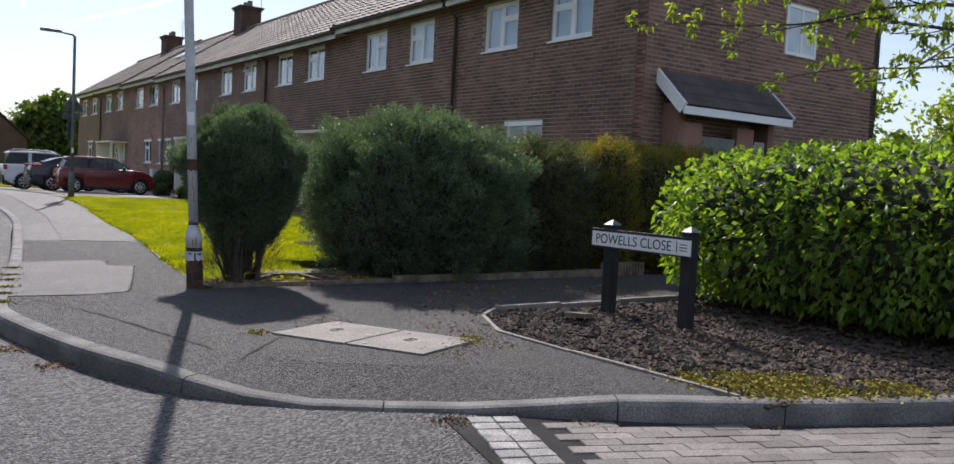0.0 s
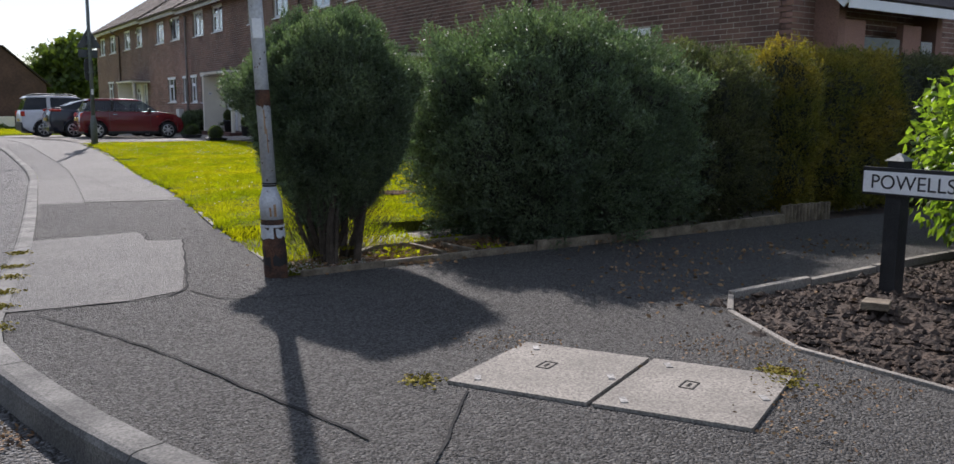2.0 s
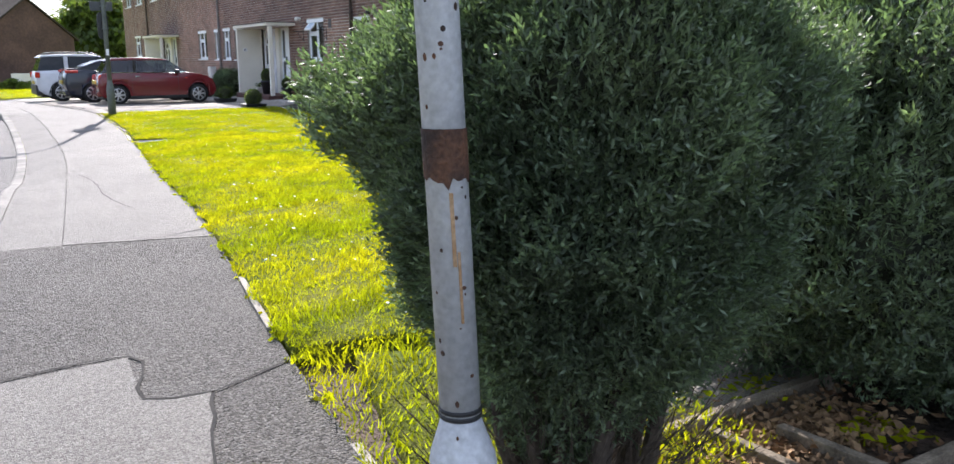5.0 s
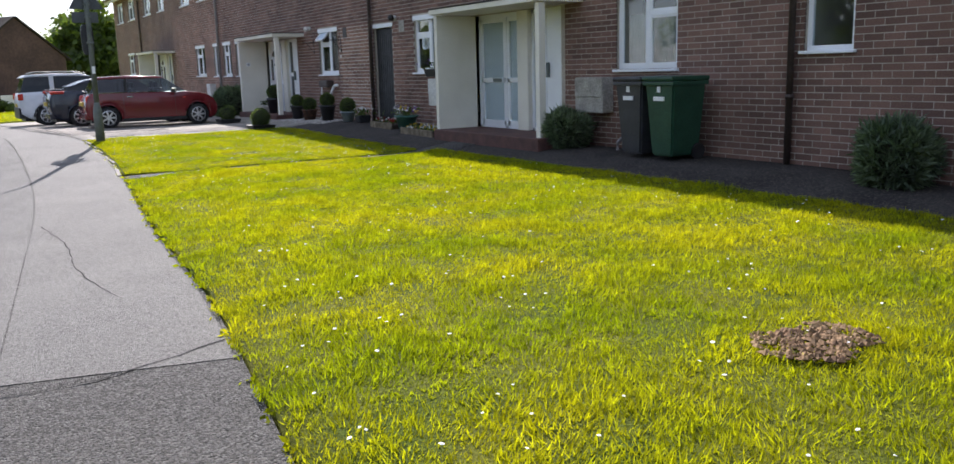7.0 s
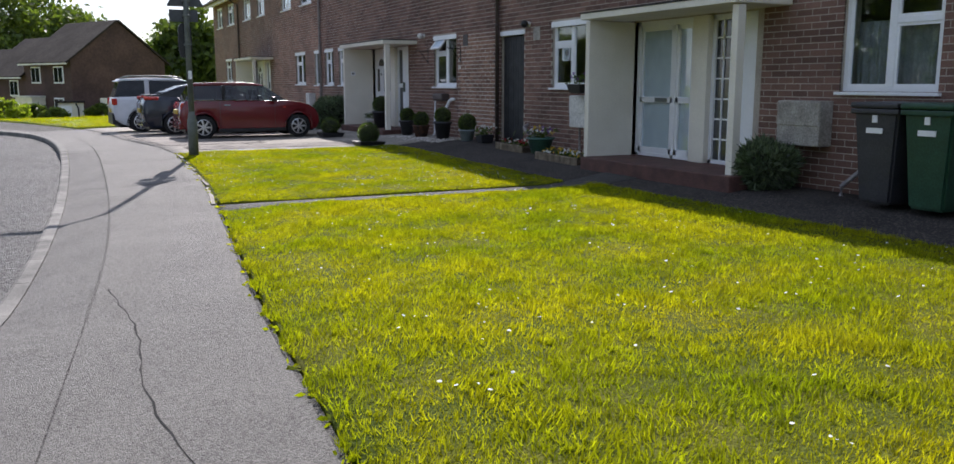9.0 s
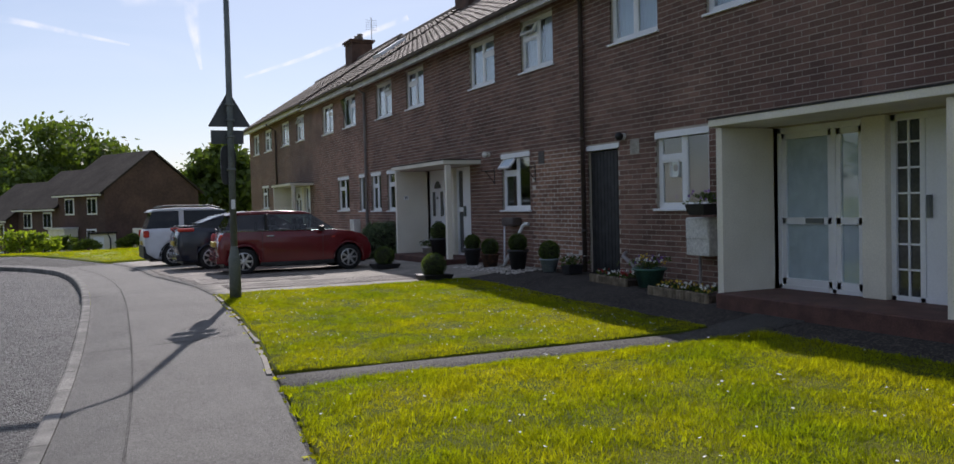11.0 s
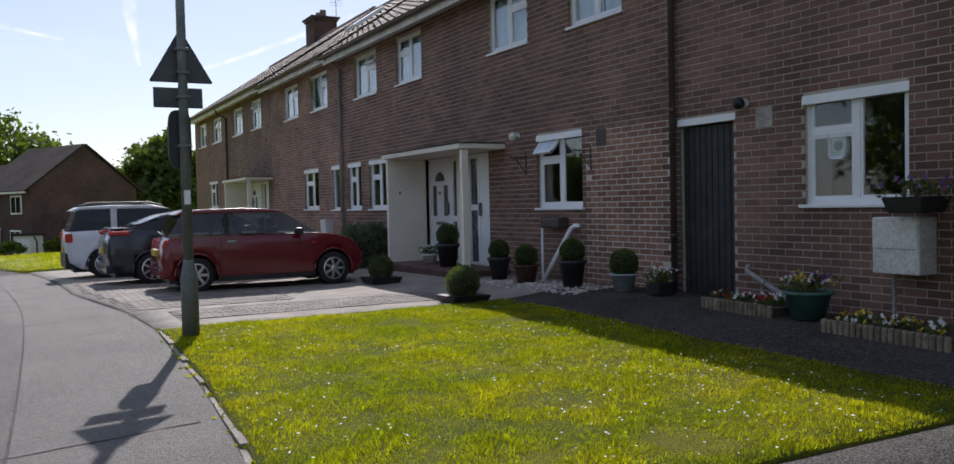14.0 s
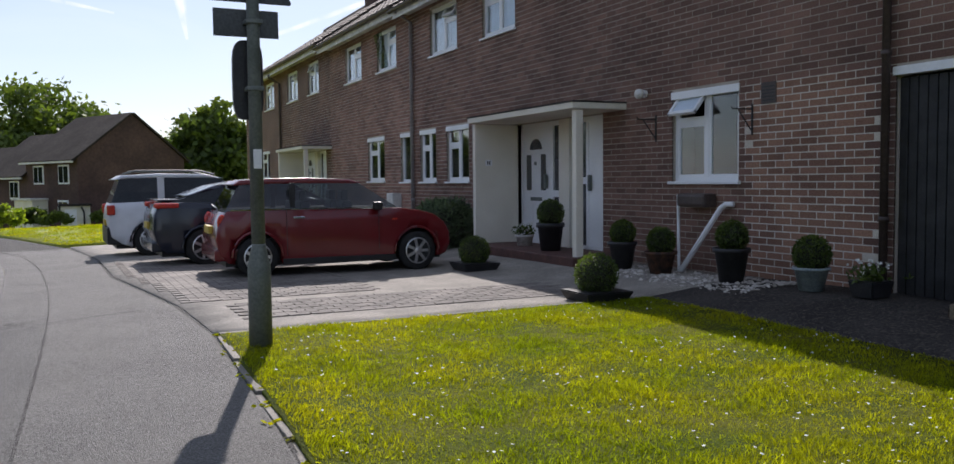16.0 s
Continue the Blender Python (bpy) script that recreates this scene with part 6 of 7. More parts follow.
for i, (x, y, r, m_, lab) in enumerate(((0.6, 70, 1.5, M_CHERRY, "rounded yellow-green shrub by the far houses"), (3.2, 76.5, 1.1, M_TREE, "dark shrub by the far houses"), (2.0, 77.5, 1.3, M_TREE, "dark shrub by the far houses"), (6.6, 77.5, 1.1, M_TREE, "dark shrub by the far houses"), (7.8, 77.0, 0.9, M_TREE, "dark shrub by the far houses"), (-3.5, 74, 1.2, M_TREE, "dark shrub by the far houses"))):
    crown("shrub", lab, (x, y, gz(x, y) + r * 0.35), (r * 1.2, r, r * 0.75), 60, 3600, m_, 0.2, gz(x, y), 40 + i, 0.06)
# far lamp post
fl = thing("street_lamp", "slim far lamp post", "street lamp")
part("column", lathe(bmesh.new(), [(0.08, -0.3), (0.05, 1.0), (0.04, 5.0)], 10, Matrix.Translation((-2.3, 62, 0))), M_GALV, fl)
part("lantern", box(bmesh.new(), -3.1, -2.3, 61.9, 62.1, 4.95, 5.05, 0.02), M_GALV, fl)

# ---- lean-to side porch on the gable ----
lean = thing("side_porch", "lean-to side porch with dark tiled roof and white fascia", "porch")
X0, X1, YF, YW = 11.2, 14.0, 10.03, 10.497
part("wall", boxes_mesh("wall", [(X0 + 0.15, X0 + 0.3, YF + 0.1, YW, -0.1, 2.6), (X1 - 0.3, X1 - 0.15, YF + 0.1, YW, -0.1, 2.5), (X0 + 0.3, X0 + 0.75, YF + 0.1, YF + 0.2, -0.1, 2.3), (X0 + 1.65, X0 + 2.1, YF + 0.1, YF + 0.2, -0.1, 2.3), (X0 + 2.1, X1 - 0.3, YF + 0.1, YF + 0.2, -0.1, 1.3)]), M_BRICK, lean)
pit = math.atan2(0.56, 0.6)
mr = Matrix.Translation((0, YF - 0.13, 2.5)) @ Matrix.Rotation(pit, 4, "X")
M_ROOFDARK = mat("dark_porch_tile", (0.05, 0.04, 0.04), (0.085, 0.07, 0.066), 0.8, 2, 40, 0.4, stain=0.5)
part("roof", box(bmesh.new(), X0, X1, 0, 0.9, 0.0, 0.05, m=mr), M_ROOFDARK, lean)
for r_ in range(3):
    part("tile_course", box(bmesh.new(), X0 + 0.02, X1 - 0.02, r_ * 0.28, r_ * 0.28 + 0.3, 0.06, 0.085, m=mr), M_ROOFDARK, lean)
part("fascia", box(bmesh.new(), X0 - 0.02, X1 + 0.02, YF - 0.17, YF - 0.14, 2.4, 2.53, 0.004), M_WHITE, lean)
for xb in (X0 - 0.03, X1 + 0.005):
    part("bargeboard", box(bmesh.new(), xb, xb + 0.03, -0.02, 0.88, -0.1, 0.1, m=mr), M_WHITE, lean)
part("flashing", box(bmesh.new(), X0, X1, YW - 0.03, YW - 0.004, 3.0, 3.12, 0.004), M_SOFFIT, lean)
part("door", box(bmesh.new(), X0 + 0.78, X0 + 1.62, YF + 0.12, YF + 0.17, 0.0, 2.1, 0.006), M_GALV, lean)
part("side_pane", box(bmesh.new(), X0 + 2.15, X1 - 0.35, YF + 0.12, YF + 0.16, 1.35, 2.1, 0.006), M_DARKGLASS, lean)

# ---- pavement repairs, covers, edging ----
def flat(name, outline, material, lift, label, category, thick=0.03, kind="structure"):
    return slab(name, outline, pave_z, thick, material, kind=kind, label=label, category=category, lift=lift)


flat("pavement_patch", [(1.47, 8.25), (2.05, 8.2), (2.42, 8.34), (2.72, 9.4), (2.98, 10.42), (2.72, 10.5), (2.76, 11.05), (1.92, 10.95), (1.7, 9.9)], M_PATCH, 0.004, "smooth pale asphalt repair patch", "patch")
FAR_W = [(p.x + 0.02, p.y) for p in KB2 if 13.7 < p.y < 42.8 and p.x < 20][::2]
FAR_E = [(p.x - 0.03, p.y) for p in LAWN_LINE if p.y > 13.5][::2] + [(5.05, 30.4), (4.63, 34.0), (4.57, 38.5), (4.15, 42.8)]
flat("pavement_patch", FAR_W + FAR_E[::-1], M_PATCH, 0.004, "smooth mid-grey asphalt resurfacing along the street", "patch")


def seam(pts, w=0.012):
    ln = smooth_line(pts, 0.12)
    bm = bmesh.new()
    prev = None
    jr = random.Random(len(pts) * 7 + int(pts[0][1] * 10))
    for i, q in enumerate(ln):
        d = (ln[min(i + 1, len(ln) - 1)] - ln[max(i - 1, 0)]).normalized()
        s = Vector((d.y, -d.x)) * w * jr.uniform(0.5, 1.3)
        j = Vector((jr.uniform(-0.01, 0.01), jr.uniform(-0.01, 0.01)))
        z = pave_z(q.x, q.y) + 0.0065
        cur = (bm.verts.new((q.x + s.x + j.x, q.y + s.y + j.y, z)), bm.verts.new((q.x - s.x + j.x, q.y - s.y + j.y, z)))
        if prev:
            bm.faces.new((prev[0], cur[0], cur[1], prev[1]))
        prev = cur
    return tagged(part("pavement_seam", bm, M_SEAM, None), label="dark bitumen seam in the asphalt", category="seam", kind="structure")


seam([(1.47, 8.25), (2.05, 8.2), (2.42, 8.34), (2.72, 9.4), (2.98, 10.42)], 0.008)
seam([(2.98, 10.42), (2.72, 10.5), (2.76, 11.05), (1.92, 10.95)], 0.007)
seam([(2.45, 8.3), (2.62, 7.95), (3.1, 7.8)], 0.006)
seam([(2.98, 10.42), (3.38, 10.62)], 0.006)
seam([(1.6, 8.1), (1.9, 7.3), (2.1, 6.5), (2.3, 5.6)], 0.007)
seam([(2.35, 5.3), (2.85, 5.85)], 0.007)
seam([(2.6, 13.75), (3.2, 13.7), (3.85, 13.95)], 0.007)
seam([(3.55, 15.2), (3.45, 16.2), (3.5, 17.3), (3.42, 18.4)], 0.005)
seam([(3.2, 24.4), (4.85, 24.6)], 0.008)
seam([(3.4, 30.0), (4.75, 30.4)], 0.008)

cover = thing("inspection_cover", "concrete inspection cover of two slabs", "cover")
for i, (o, a, b) in enumerate((((2.83, 5.98), (0.62, 0.3), (0.3, -0.51)), ((3.14, 5.46), (0.62, 0.3), (0.3, -0.5)))):
    c0 = Vector(o)
    a, b = Vector(a), Vector(b)
    out = [c0, c0 + a, c0 + a + b * 0.985, c0 + b * 0.985]
    bm = bmesh.new()
    up = [bm.verts.new((q.x, q.y, 0.014)) for q in out]
    lo = [bm.verts.new((q.x, q.y, -0.05)) for q in out]
    bm.faces.new(up)
    for k in range(4):
        bm.faces.new((up[k], lo[k], lo[(k + 1) % 4], up[(k + 1) % 4]))
    sl = part("slab", bm, M_CONC, cover)
    for u, v in ((0.12, 0.15), (0.88, 0.15), (0.5, 0.92)):
        q = c0 + a * u + b * v
        part("key_slot", box(bmesh.new(), -0.03, 0.03, -0.014, 0.014, 0.012, 0.018, m=Matrix.Translation((q.x, q.y, 0)) @ Matrix.Rotation(1.0, 4, "Z")), M_SETT, sl)
    q = c0 + a * 0.55 + b * 0.42
    bm = bmesh.new()
    for s in ((-0.05, 0.05, -0.03, -0.024), (-0.05, 0.05, 0.024, 0.03), (-0.05, -0.044, -0.024, 0.024), (0.044, 0.05, -0.024, 0.024), (-0.02, 0.02, -0.006, 0.006)):
        box(bm, *s, 0.0135, 0.0165, m=Matrix.Translation((q.x, q.y, 0)) @ Matrix.Rotation(0.45, 4, "Z"))
    part("cast_mark", bm, M_SEAM, sl)


def edging(name, label, pts, h, w, material, z=0.0, piece=1.0, category="edging"):
    """Edging of separate lengths, butted end to end."""
    e = thing(name, label, category, kind="structure")
    er = random.Random(int(pts[0][0] * 31))
    for a, b in zip(pts, pts[1:]):
        a, b = Vector(a), Vector(b)
        n = max(1, round((b - a).length / piece))
        for k in range(n):
            p, q = a.lerp(b, k / n), a.lerp(b, (k + 1) / n)
            L = (q - p).length
            ang = math.atan2(q.y - p.y, q.x - p.x) + er.uniform(-0.012, 0.012)
            zz = gz(p.x, p.y) + z + er.uniform(-0.008, 0.008)
            part("length", box(bmesh.new(), 0.003, L - 0.003, -w / 2, w / 2, zz - 0.12, zz + h, 0.006, m=Matrix.Translation((p.x, p.y, 0)) @ Matrix.Rotation(ang, 4, "Z")), material, e)
    return e


edging("timber_edging", "weathered timber board along the front garden", [(3.2, 8.4), (3.83, 8.46), (4.57, 8.49), (5.2, 8.5)], 0.045, 0.04, M_WOOD, piece=1.6)
edging("timber_edging", "weathered timber board below the conifers", [(5.2, 8.5), (6.6, 8.48), (8.4, 8.62)], 0.07, 0.05, M_WOOD, piece=1.8)
edging("timber_edging", "grey timber strips round the small bed", [(3.84, 8.9), (4.06, 9.1), (4.57, 9.13), (5.3, 9.17)], 0.045, 0.045, M_WOOD, piece=1.2)
edging("timber_edging", "grey timber strips across the small bed", [(4.37, 9.04), (4.39, 8.55)], 0.045, 0.045, M_WOOD, piece=1.2)
edging("timber_edging", "grey timber strips across the small bed", [(4.6, 8.92), (4.63, 8.52)], 0.045, 0.045, M_WOOD, piece=1.2)
edging("concrete_edging", "thin concrete edging round the soil bed", [(4.5, 3.35), (4.45, 4.7), (4.46, 5.55), (4.8, 6.22), (5.1, 6.47)], 0.014, 0.035, M_CONC, piece=0.9)
edging("concrete_edging", "thin concrete edging along the footpath", [(5.1, 6.47), (7.5, 6.6), (12, 6.7)], 0.03, 0.05, M_CONC, piece=0.9)
edging("concrete_edging", "thin concrete edging of the sunlit lawn", [(3.2, 8.95), (3.28, 9.67)], 0.012, 0.04, M_CONC, piece=0.7)
edging("concrete_edging", "thin concrete edging of the sunlit lawn", [(3.45, 11.1), (3.62, 12.2)], 0.012, 0.04, M_CONC, piece=0.7)
edging("concrete_edging", "low kerb between pavement and daisy lawn", [(4.74, 22.2), (4.96, 23.9), (5.08, 25.7), (5.18, 28.5)], 0.02, 0.05, M_CONC, piece=0.9)
edging("concrete_edging", "concrete strip along the driveway", [(5.18, 28.58), (8.6, 28.58)], 0.03, 0.06, M_CONC, piece=0.9)
log_edge = thing("log_roll", "half-round log edging below the hedge", "edging", kind="structure")
for i in range(14):
    part("log", lathe(bmesh.new(), [(0.027, -0.05), (0.027, 0.145 + 0.01 * (i % 3)), (0.02, 0.16)], 10, Matrix.Translation((8.42 + i * 0.056, 8.62, 0))), M_WOOD, log_edge)

# kerbside block paving and pale setts at the side-road mouth
pav = thing("block_paving", "grey-brown block paving with pale granite setts", "paving", kind="structure")
pm = {}
for key, (sx, sy, m_) in {"block": (0.196, 0.096, M_PAVER), "sett": (0.13, 0.1, M_SETT)}.items():
    bm = one_box(-sx / 2, sx / 2, -sy / 2, sy / 2, -0.05, 0.012, 0.006)
    me = bpy.data.meshes.new(key)
    bm.to_mesh(me)
    bm.free()
    me.materials.append(m_)
    pm[key] = me
slab("paving_bed", [(3.0, 4.05), (3.3, 3.93), (4.5, 3.15), (6.5, 2.3), (9.5, 1.2), (9.5, -3), (1.2, -3), (2.3, 1.6)], road_z, 0.06, M_SEAM, label="dark joint sand below the blocks", category="paving bed", lift=0.006)
pr_ = random.Random(4)
U = Vector((0.93, -0.37))
V = Vector((0.37, 0.93))
cnt = 0
for r_ in range(0, 17):
    for k in range(0, 26):
        q = Vector((3.42, 3.72)) + U * (k * 0.2 + (r_ % 2) * 0.1 - 0.02) - V * (r_ * 0.1 - 0.45)
        # inside the paved mouth: beyond the setts and in front of the kerb
        if q.x < 3.2 + (q.y - 3.5) * 0.36 + 0.18:
            continue
        dk = min(((q.x - p.x) ** 2 + (q.y - p.y) ** 2, i) for i, p in enumerate(KERB))[1]
        d = KERB[min(dk + 1, len(KERB) - 1)] - KERB[dk - 1]
        side = Vector((d.y, -d.x)).normalized()
        if (q - KERB[dk]).dot(side) > -0.08:
            continue
        if cnt >= 300:
            continue
        cnt += 1
        ob = new("block", pm["block"])
        ob.parent = pav
        ob.matrix_world = Matrix.Translation((q.x, q.y, ROAD_Z + 0.004 + pr_.uniform(-0.003, 0.003))) @ Matrix.Rotation(math.atan2(U.y, U.x), 4, "Z")
for k in range(14):
    for c in range(2):
        q = Vector((3.14, 3.9)) + Vector((-0.36, -0.93)) * (k * 0.112) + Vector((0.93, -0.36)) * (c * 0.14)
        ob = new("sett", pm["sett"])
        ob.parent = pav
        ob.matrix_world = Matrix.Translation((q.x, q.y, ROAD_Z + 0.006 + pr_.uniform(-0.004, 0.004))) @ Matrix.Rotation(-0.37 + pr_.uniform(-0.06, 0.06), 4, "Z")

# worn road marking
for i, (a, b) in enumerate((((0.95, 7.0), (0.72, 5.85)), ((0.55, 5.0), (0.3, 4.0)), ((0.25, 29.0), (0.0, 25.0)), ((-0.3, 20.5), (-0.6, 16.5)), ((-0.75, 12.0), (-0.9, 9.0)))):
    a, b = Vector(a), Vector(b)
    d = (b - a).normalized()
    s = Vector((d.y, -d.x)) * 0.04
    bm = bmesh.new()
    n = 26
    jr = random.Random(i)
    rows_ = []
    for k in range(n + 1):
        q = a.lerp(b, k / n)
        z = road_z(q.x, q.y) + 0.004
        rows_.append([bm.verts.new((q.x + s.x * u * jr.uniform(0.75, 1.1), q.y + s.y * u * jr.uniform(0.75, 1.1), z)) for u in (-1, 0, 1)])
    for p_, q_ in zip(rows_, rows_[1:]):
        for k in range(2):
            if jr.random() > 0.16:
                bm.faces.new((p_[k], p_[k + 1], q_[k + 1], q_[k]))
    tagged(part("road_marking", bm, M_MARK, None), label="worn white road line", category="road marking", kind="structure")

# soil clods, moss, litter


def pebbles(name, label, category, n, inside, x0, x1, y0, y1, size, z, material, seed, flat_=0.6, parent=None):
    r = np.random.default_rng(seed)
    x, y = r.uniform(x0, x1, n), r.uniform(y0, y1, n)
    ok = np.array([inside(a, b) for a, b in zip(x, y)])
    x, y = x[ok], y[ok]
    n = len(x)
    oct_ = np.array([(1, 0, 0), (0, 1, 0), (-1, 0, 0), (0, -1, 0), (0, 0, 1), (0, 0, -1)], float)
    s = r.uniform(size[0], size[1], n) * r.uniform(0.6, 1.0, n)
    v = oct_[None] * s[:, None, None] * r.uniform(0.6, 1.35, (n, 6, 1)) * np.array([1, 1, flat_])
    ang = r.uniform(0, 6.28, n)
    c, d = np.cos(ang)[:, None], np.sin(ang)[:, None]
    vx, vy = v[..., 0] * c - v[..., 1] * d, v[..., 0] * d + v[..., 1] * c
    base = np.array([z(a, b) for a, b in zip(x, y)])
    v = np.stack([vx + x[:, None], vy + y[:, None], v[..., 2] + base[:, None] + s[:, None] * 0.2], -1)
    f = np.arange(n)[:, None, None] * 6 + np.array([[0, 1, 4], [1, 2, 4], [2, 3, 4], [3, 0, 4], [1, 0, 5], [2, 1, 5], [3, 2, 5], [0, 3, 5]])[None]
    ob = part(name, raw_mesh(name, v, f.reshape(-1, 3)), material, parent)
    return tagged(ob, label=label if parent is None else "", category=category if parent is None else "", kind="stuff")


def bed_in(a, b):
    return a > 4.5 and b < 6.45 and b > 3.2 - (a - 4.5) * 0.36 and (a > 4.85 or b < 6.1)


def bed_h(a, b):
    return -0.02 + 0.05 * max(0, noise.noise(Vector((a * 3.1, b * 3.1, 1)))) + 0.03 * noise.noise(Vector((a * 9, b * 9, 2)))


pebbles("soil_clods", "loose lumps of dug brown soil", "soil", 16000, bed_in, 4.5, 9.0, 2.0, 6.5, (0.008, 0.045), bed_h, M_SOIL, 1)
M_STRAW = mat("dry_leaf_litter", (0.16, 0.09, 0.045), (0.28, 0.18, 0.09), 0.9, 6, 40, 0.3, island=0.4)
M_MOSS = mat("yellow_moss", (0.2, 0.17, 0.02), (0.32, 0.25, 0.04), 0.95, 8, 60, 0.5, island=0.3)


def litter(label, n, pts, spread, size, material, seed, z=0.012):
    r = np.random.default_rng(seed)
    p = np.array(pts)[r.integers(0, len(pts), n)] + r.normal(size=(n, 2)) * spread
    zz = np.array([gz(a, b) for a, b in p]) + z
    base = np.column_stack([p, zz])
    d = np.column_stack([r.normal(size=(n, 2)), r.normal(size=n) * 0.25])
    tagged(part("leaf_litter", leaf_mesh("leaf_litter", base, d, r.uniform(size * 0.6, size * 1.4, n), size * 0.3), material, None), label=label, category="litter", kind="stuff")


litter("dry leaves blown onto the shaded path", 380, [(5.3, 7.2), (5.6, 7.3), (5.0, 7.0), (6.5, 7.6), (7.4, 7.4), (5.9, 8.0), (4.9, 6.6)], 0.28, 0.035, M_STRAW, 2)
litter("dry leaves gathered in the gutter", 900, [(1.3, 6.6), (1.25, 7.2), (1.45, 6.0), (1.22, 7.7), (3.6, 3.6), (4.4, 3.1), (3.0, 3.95)], 0.07, 0.022, M_STRAW, 3, -0.11)
litter("orange crumbs beside the cover", 700, [(3.6, 4.9), (3.9, 5.1), (4.15, 5.35), (4.3, 5.6), (4.2, 5.0), (4.1, 5.8), (3.4, 6.3)], 0.12, 0.018, M_STRAW, 4)
litter("dead conifer needles under the bushes", 1600, [(4.1, 8.75), (3.5, 8.75), (4.5, 8.85), (4.9, 9.0), (6.0, 8.7), (7.0, 8.75)], 0.16, 0.03, M_STRAW, 5, 0.02)
litter("yellow moss along the kerb joint", 1500, [(1.45, 8.4), (1.5, 8.8), (1.6, 9.3), (1.65, 9.7), (1.75, 10.3), (1.4, 7.9), (3.98, 5.25), (4.08, 5.35), (2.75, 6.05)], 0.04, 0.02, M_MOSS, 6)
litter("yellow moss at the corner of the bed", 4200, [(4.75, 3.35), (5.0, 3.3), (5.3, 3.15), (5.6, 3.05), (4.95, 3.6), (5.25, 3.45), (4.65, 3.7)], 0.1, 0.03, M_MOSS, 7)
litter("grass fringe over the pavement edge", 900, [(q[0] + 0.02, q[1]) for q in [(p.x, p.y) for p in LAWN_LINE[3:]]], 0.028, 0.04, M_GRASS, 8)
litter("dry straw and cuttings on the small timber bed", 1500, [(4.0, 8.7), (4.2, 8.8), (4.5, 8.9), (4.1, 8.6), (4.7, 8.9), (4.9, 8.8)], 0.12, 0.045, M_STRAW, 19, 0.012)
litter("weeds in the small timber bed", 260, [(4.05, 8.75), (4.2, 8.95), (4.15, 8.6), (4.85, 9.25), (4.9, 8.75)], 0.08, 0.05, M_GRASS, 9, 0.02)
pebbles("gravel", "pale gravel beside the timber bed", "gravel", 900, lambda a, b: True, 3.14, 3.9, 8.45, 9.1, (0.004, 0.009), lambda a, b: 0.015, M_STONE, 9)
pebbles("pebble_bed", "pale cobbles below the kitchen window", "pebbles", 700, lambda a, b: True, 9.9, 10.75, 27.9, 30.6, (0.02, 0.045), lambda a, b: gz(a, b) + 0.0, M_STONE, 10)
tagged(part("timber_offcut", box(bmesh.new(), -0.18, 0.18, -0.07, 0.07, 0.0, 0.04, 0.006, m=Matrix.Translation((5.5, 5.8, 0.02)) @ Matrix.Rotation(0.5, 4, "Z") @ Matrix.Rotation(0.12, 4, "Y")), M_WOOD, None), label="weathered timber offcut lying on the soil", category="timber")

# driveway blocks: rows of pavers set in the concrete
bl = []
for r_ in range(10):
    for k in range(22):
        x, y = 5.5 + k * 0.205 + (r_ % 2) * 0.1, 29.25 + r_ * 0.105
        if x < 9.0:
            bl.append((x, x + 0.196, y, y + 0.097, gz(x, y) - 0.03, gz(x, y) + 0.017))
for r_ in range(62):
    for k in range(12):
        x, y = 4.72 + k * 0.205 + (r_ % 2) * 0.1, 30.6 + r_ * 0.105
        if x > line_at([(5.15, 28.55), (5.1, 30.4), (4.72, 34.0), (4.66, 38.5)], y) + 0.05:
            bl.append((x, x + 0.196, y, y + 0.097, gz(x, y) - 0.03, gz(x, y) + 0.016))
for x0, x1, y0, y1, z0, z1 in bl[:296]:
    ob = new("block", pm["block"])
    ob.parent = drive
    ob.location = ((x0 + x1) / 2, (y0 + y1) / 2, z1 - 0.012 + pr_.uniform(-0.002, 0.002))
tagged(part("paving_blocks", boxes_mesh("paving_blocks", bl[296:]), M_PAVER, drive), kind="stuff")

# ---- things in front of the houses ----
M_BIN = mat("dark_grey_bin", (0.03, 0.03, 0.036), (0.045, 0.045, 0.05), 0.45, 4, 60, 0.1)
M_BINGREEN = mat("green_bin", (0.012, 0.05, 0.028), (0.02, 0.07, 0.04), 0.45, 4, 60, 0.1)


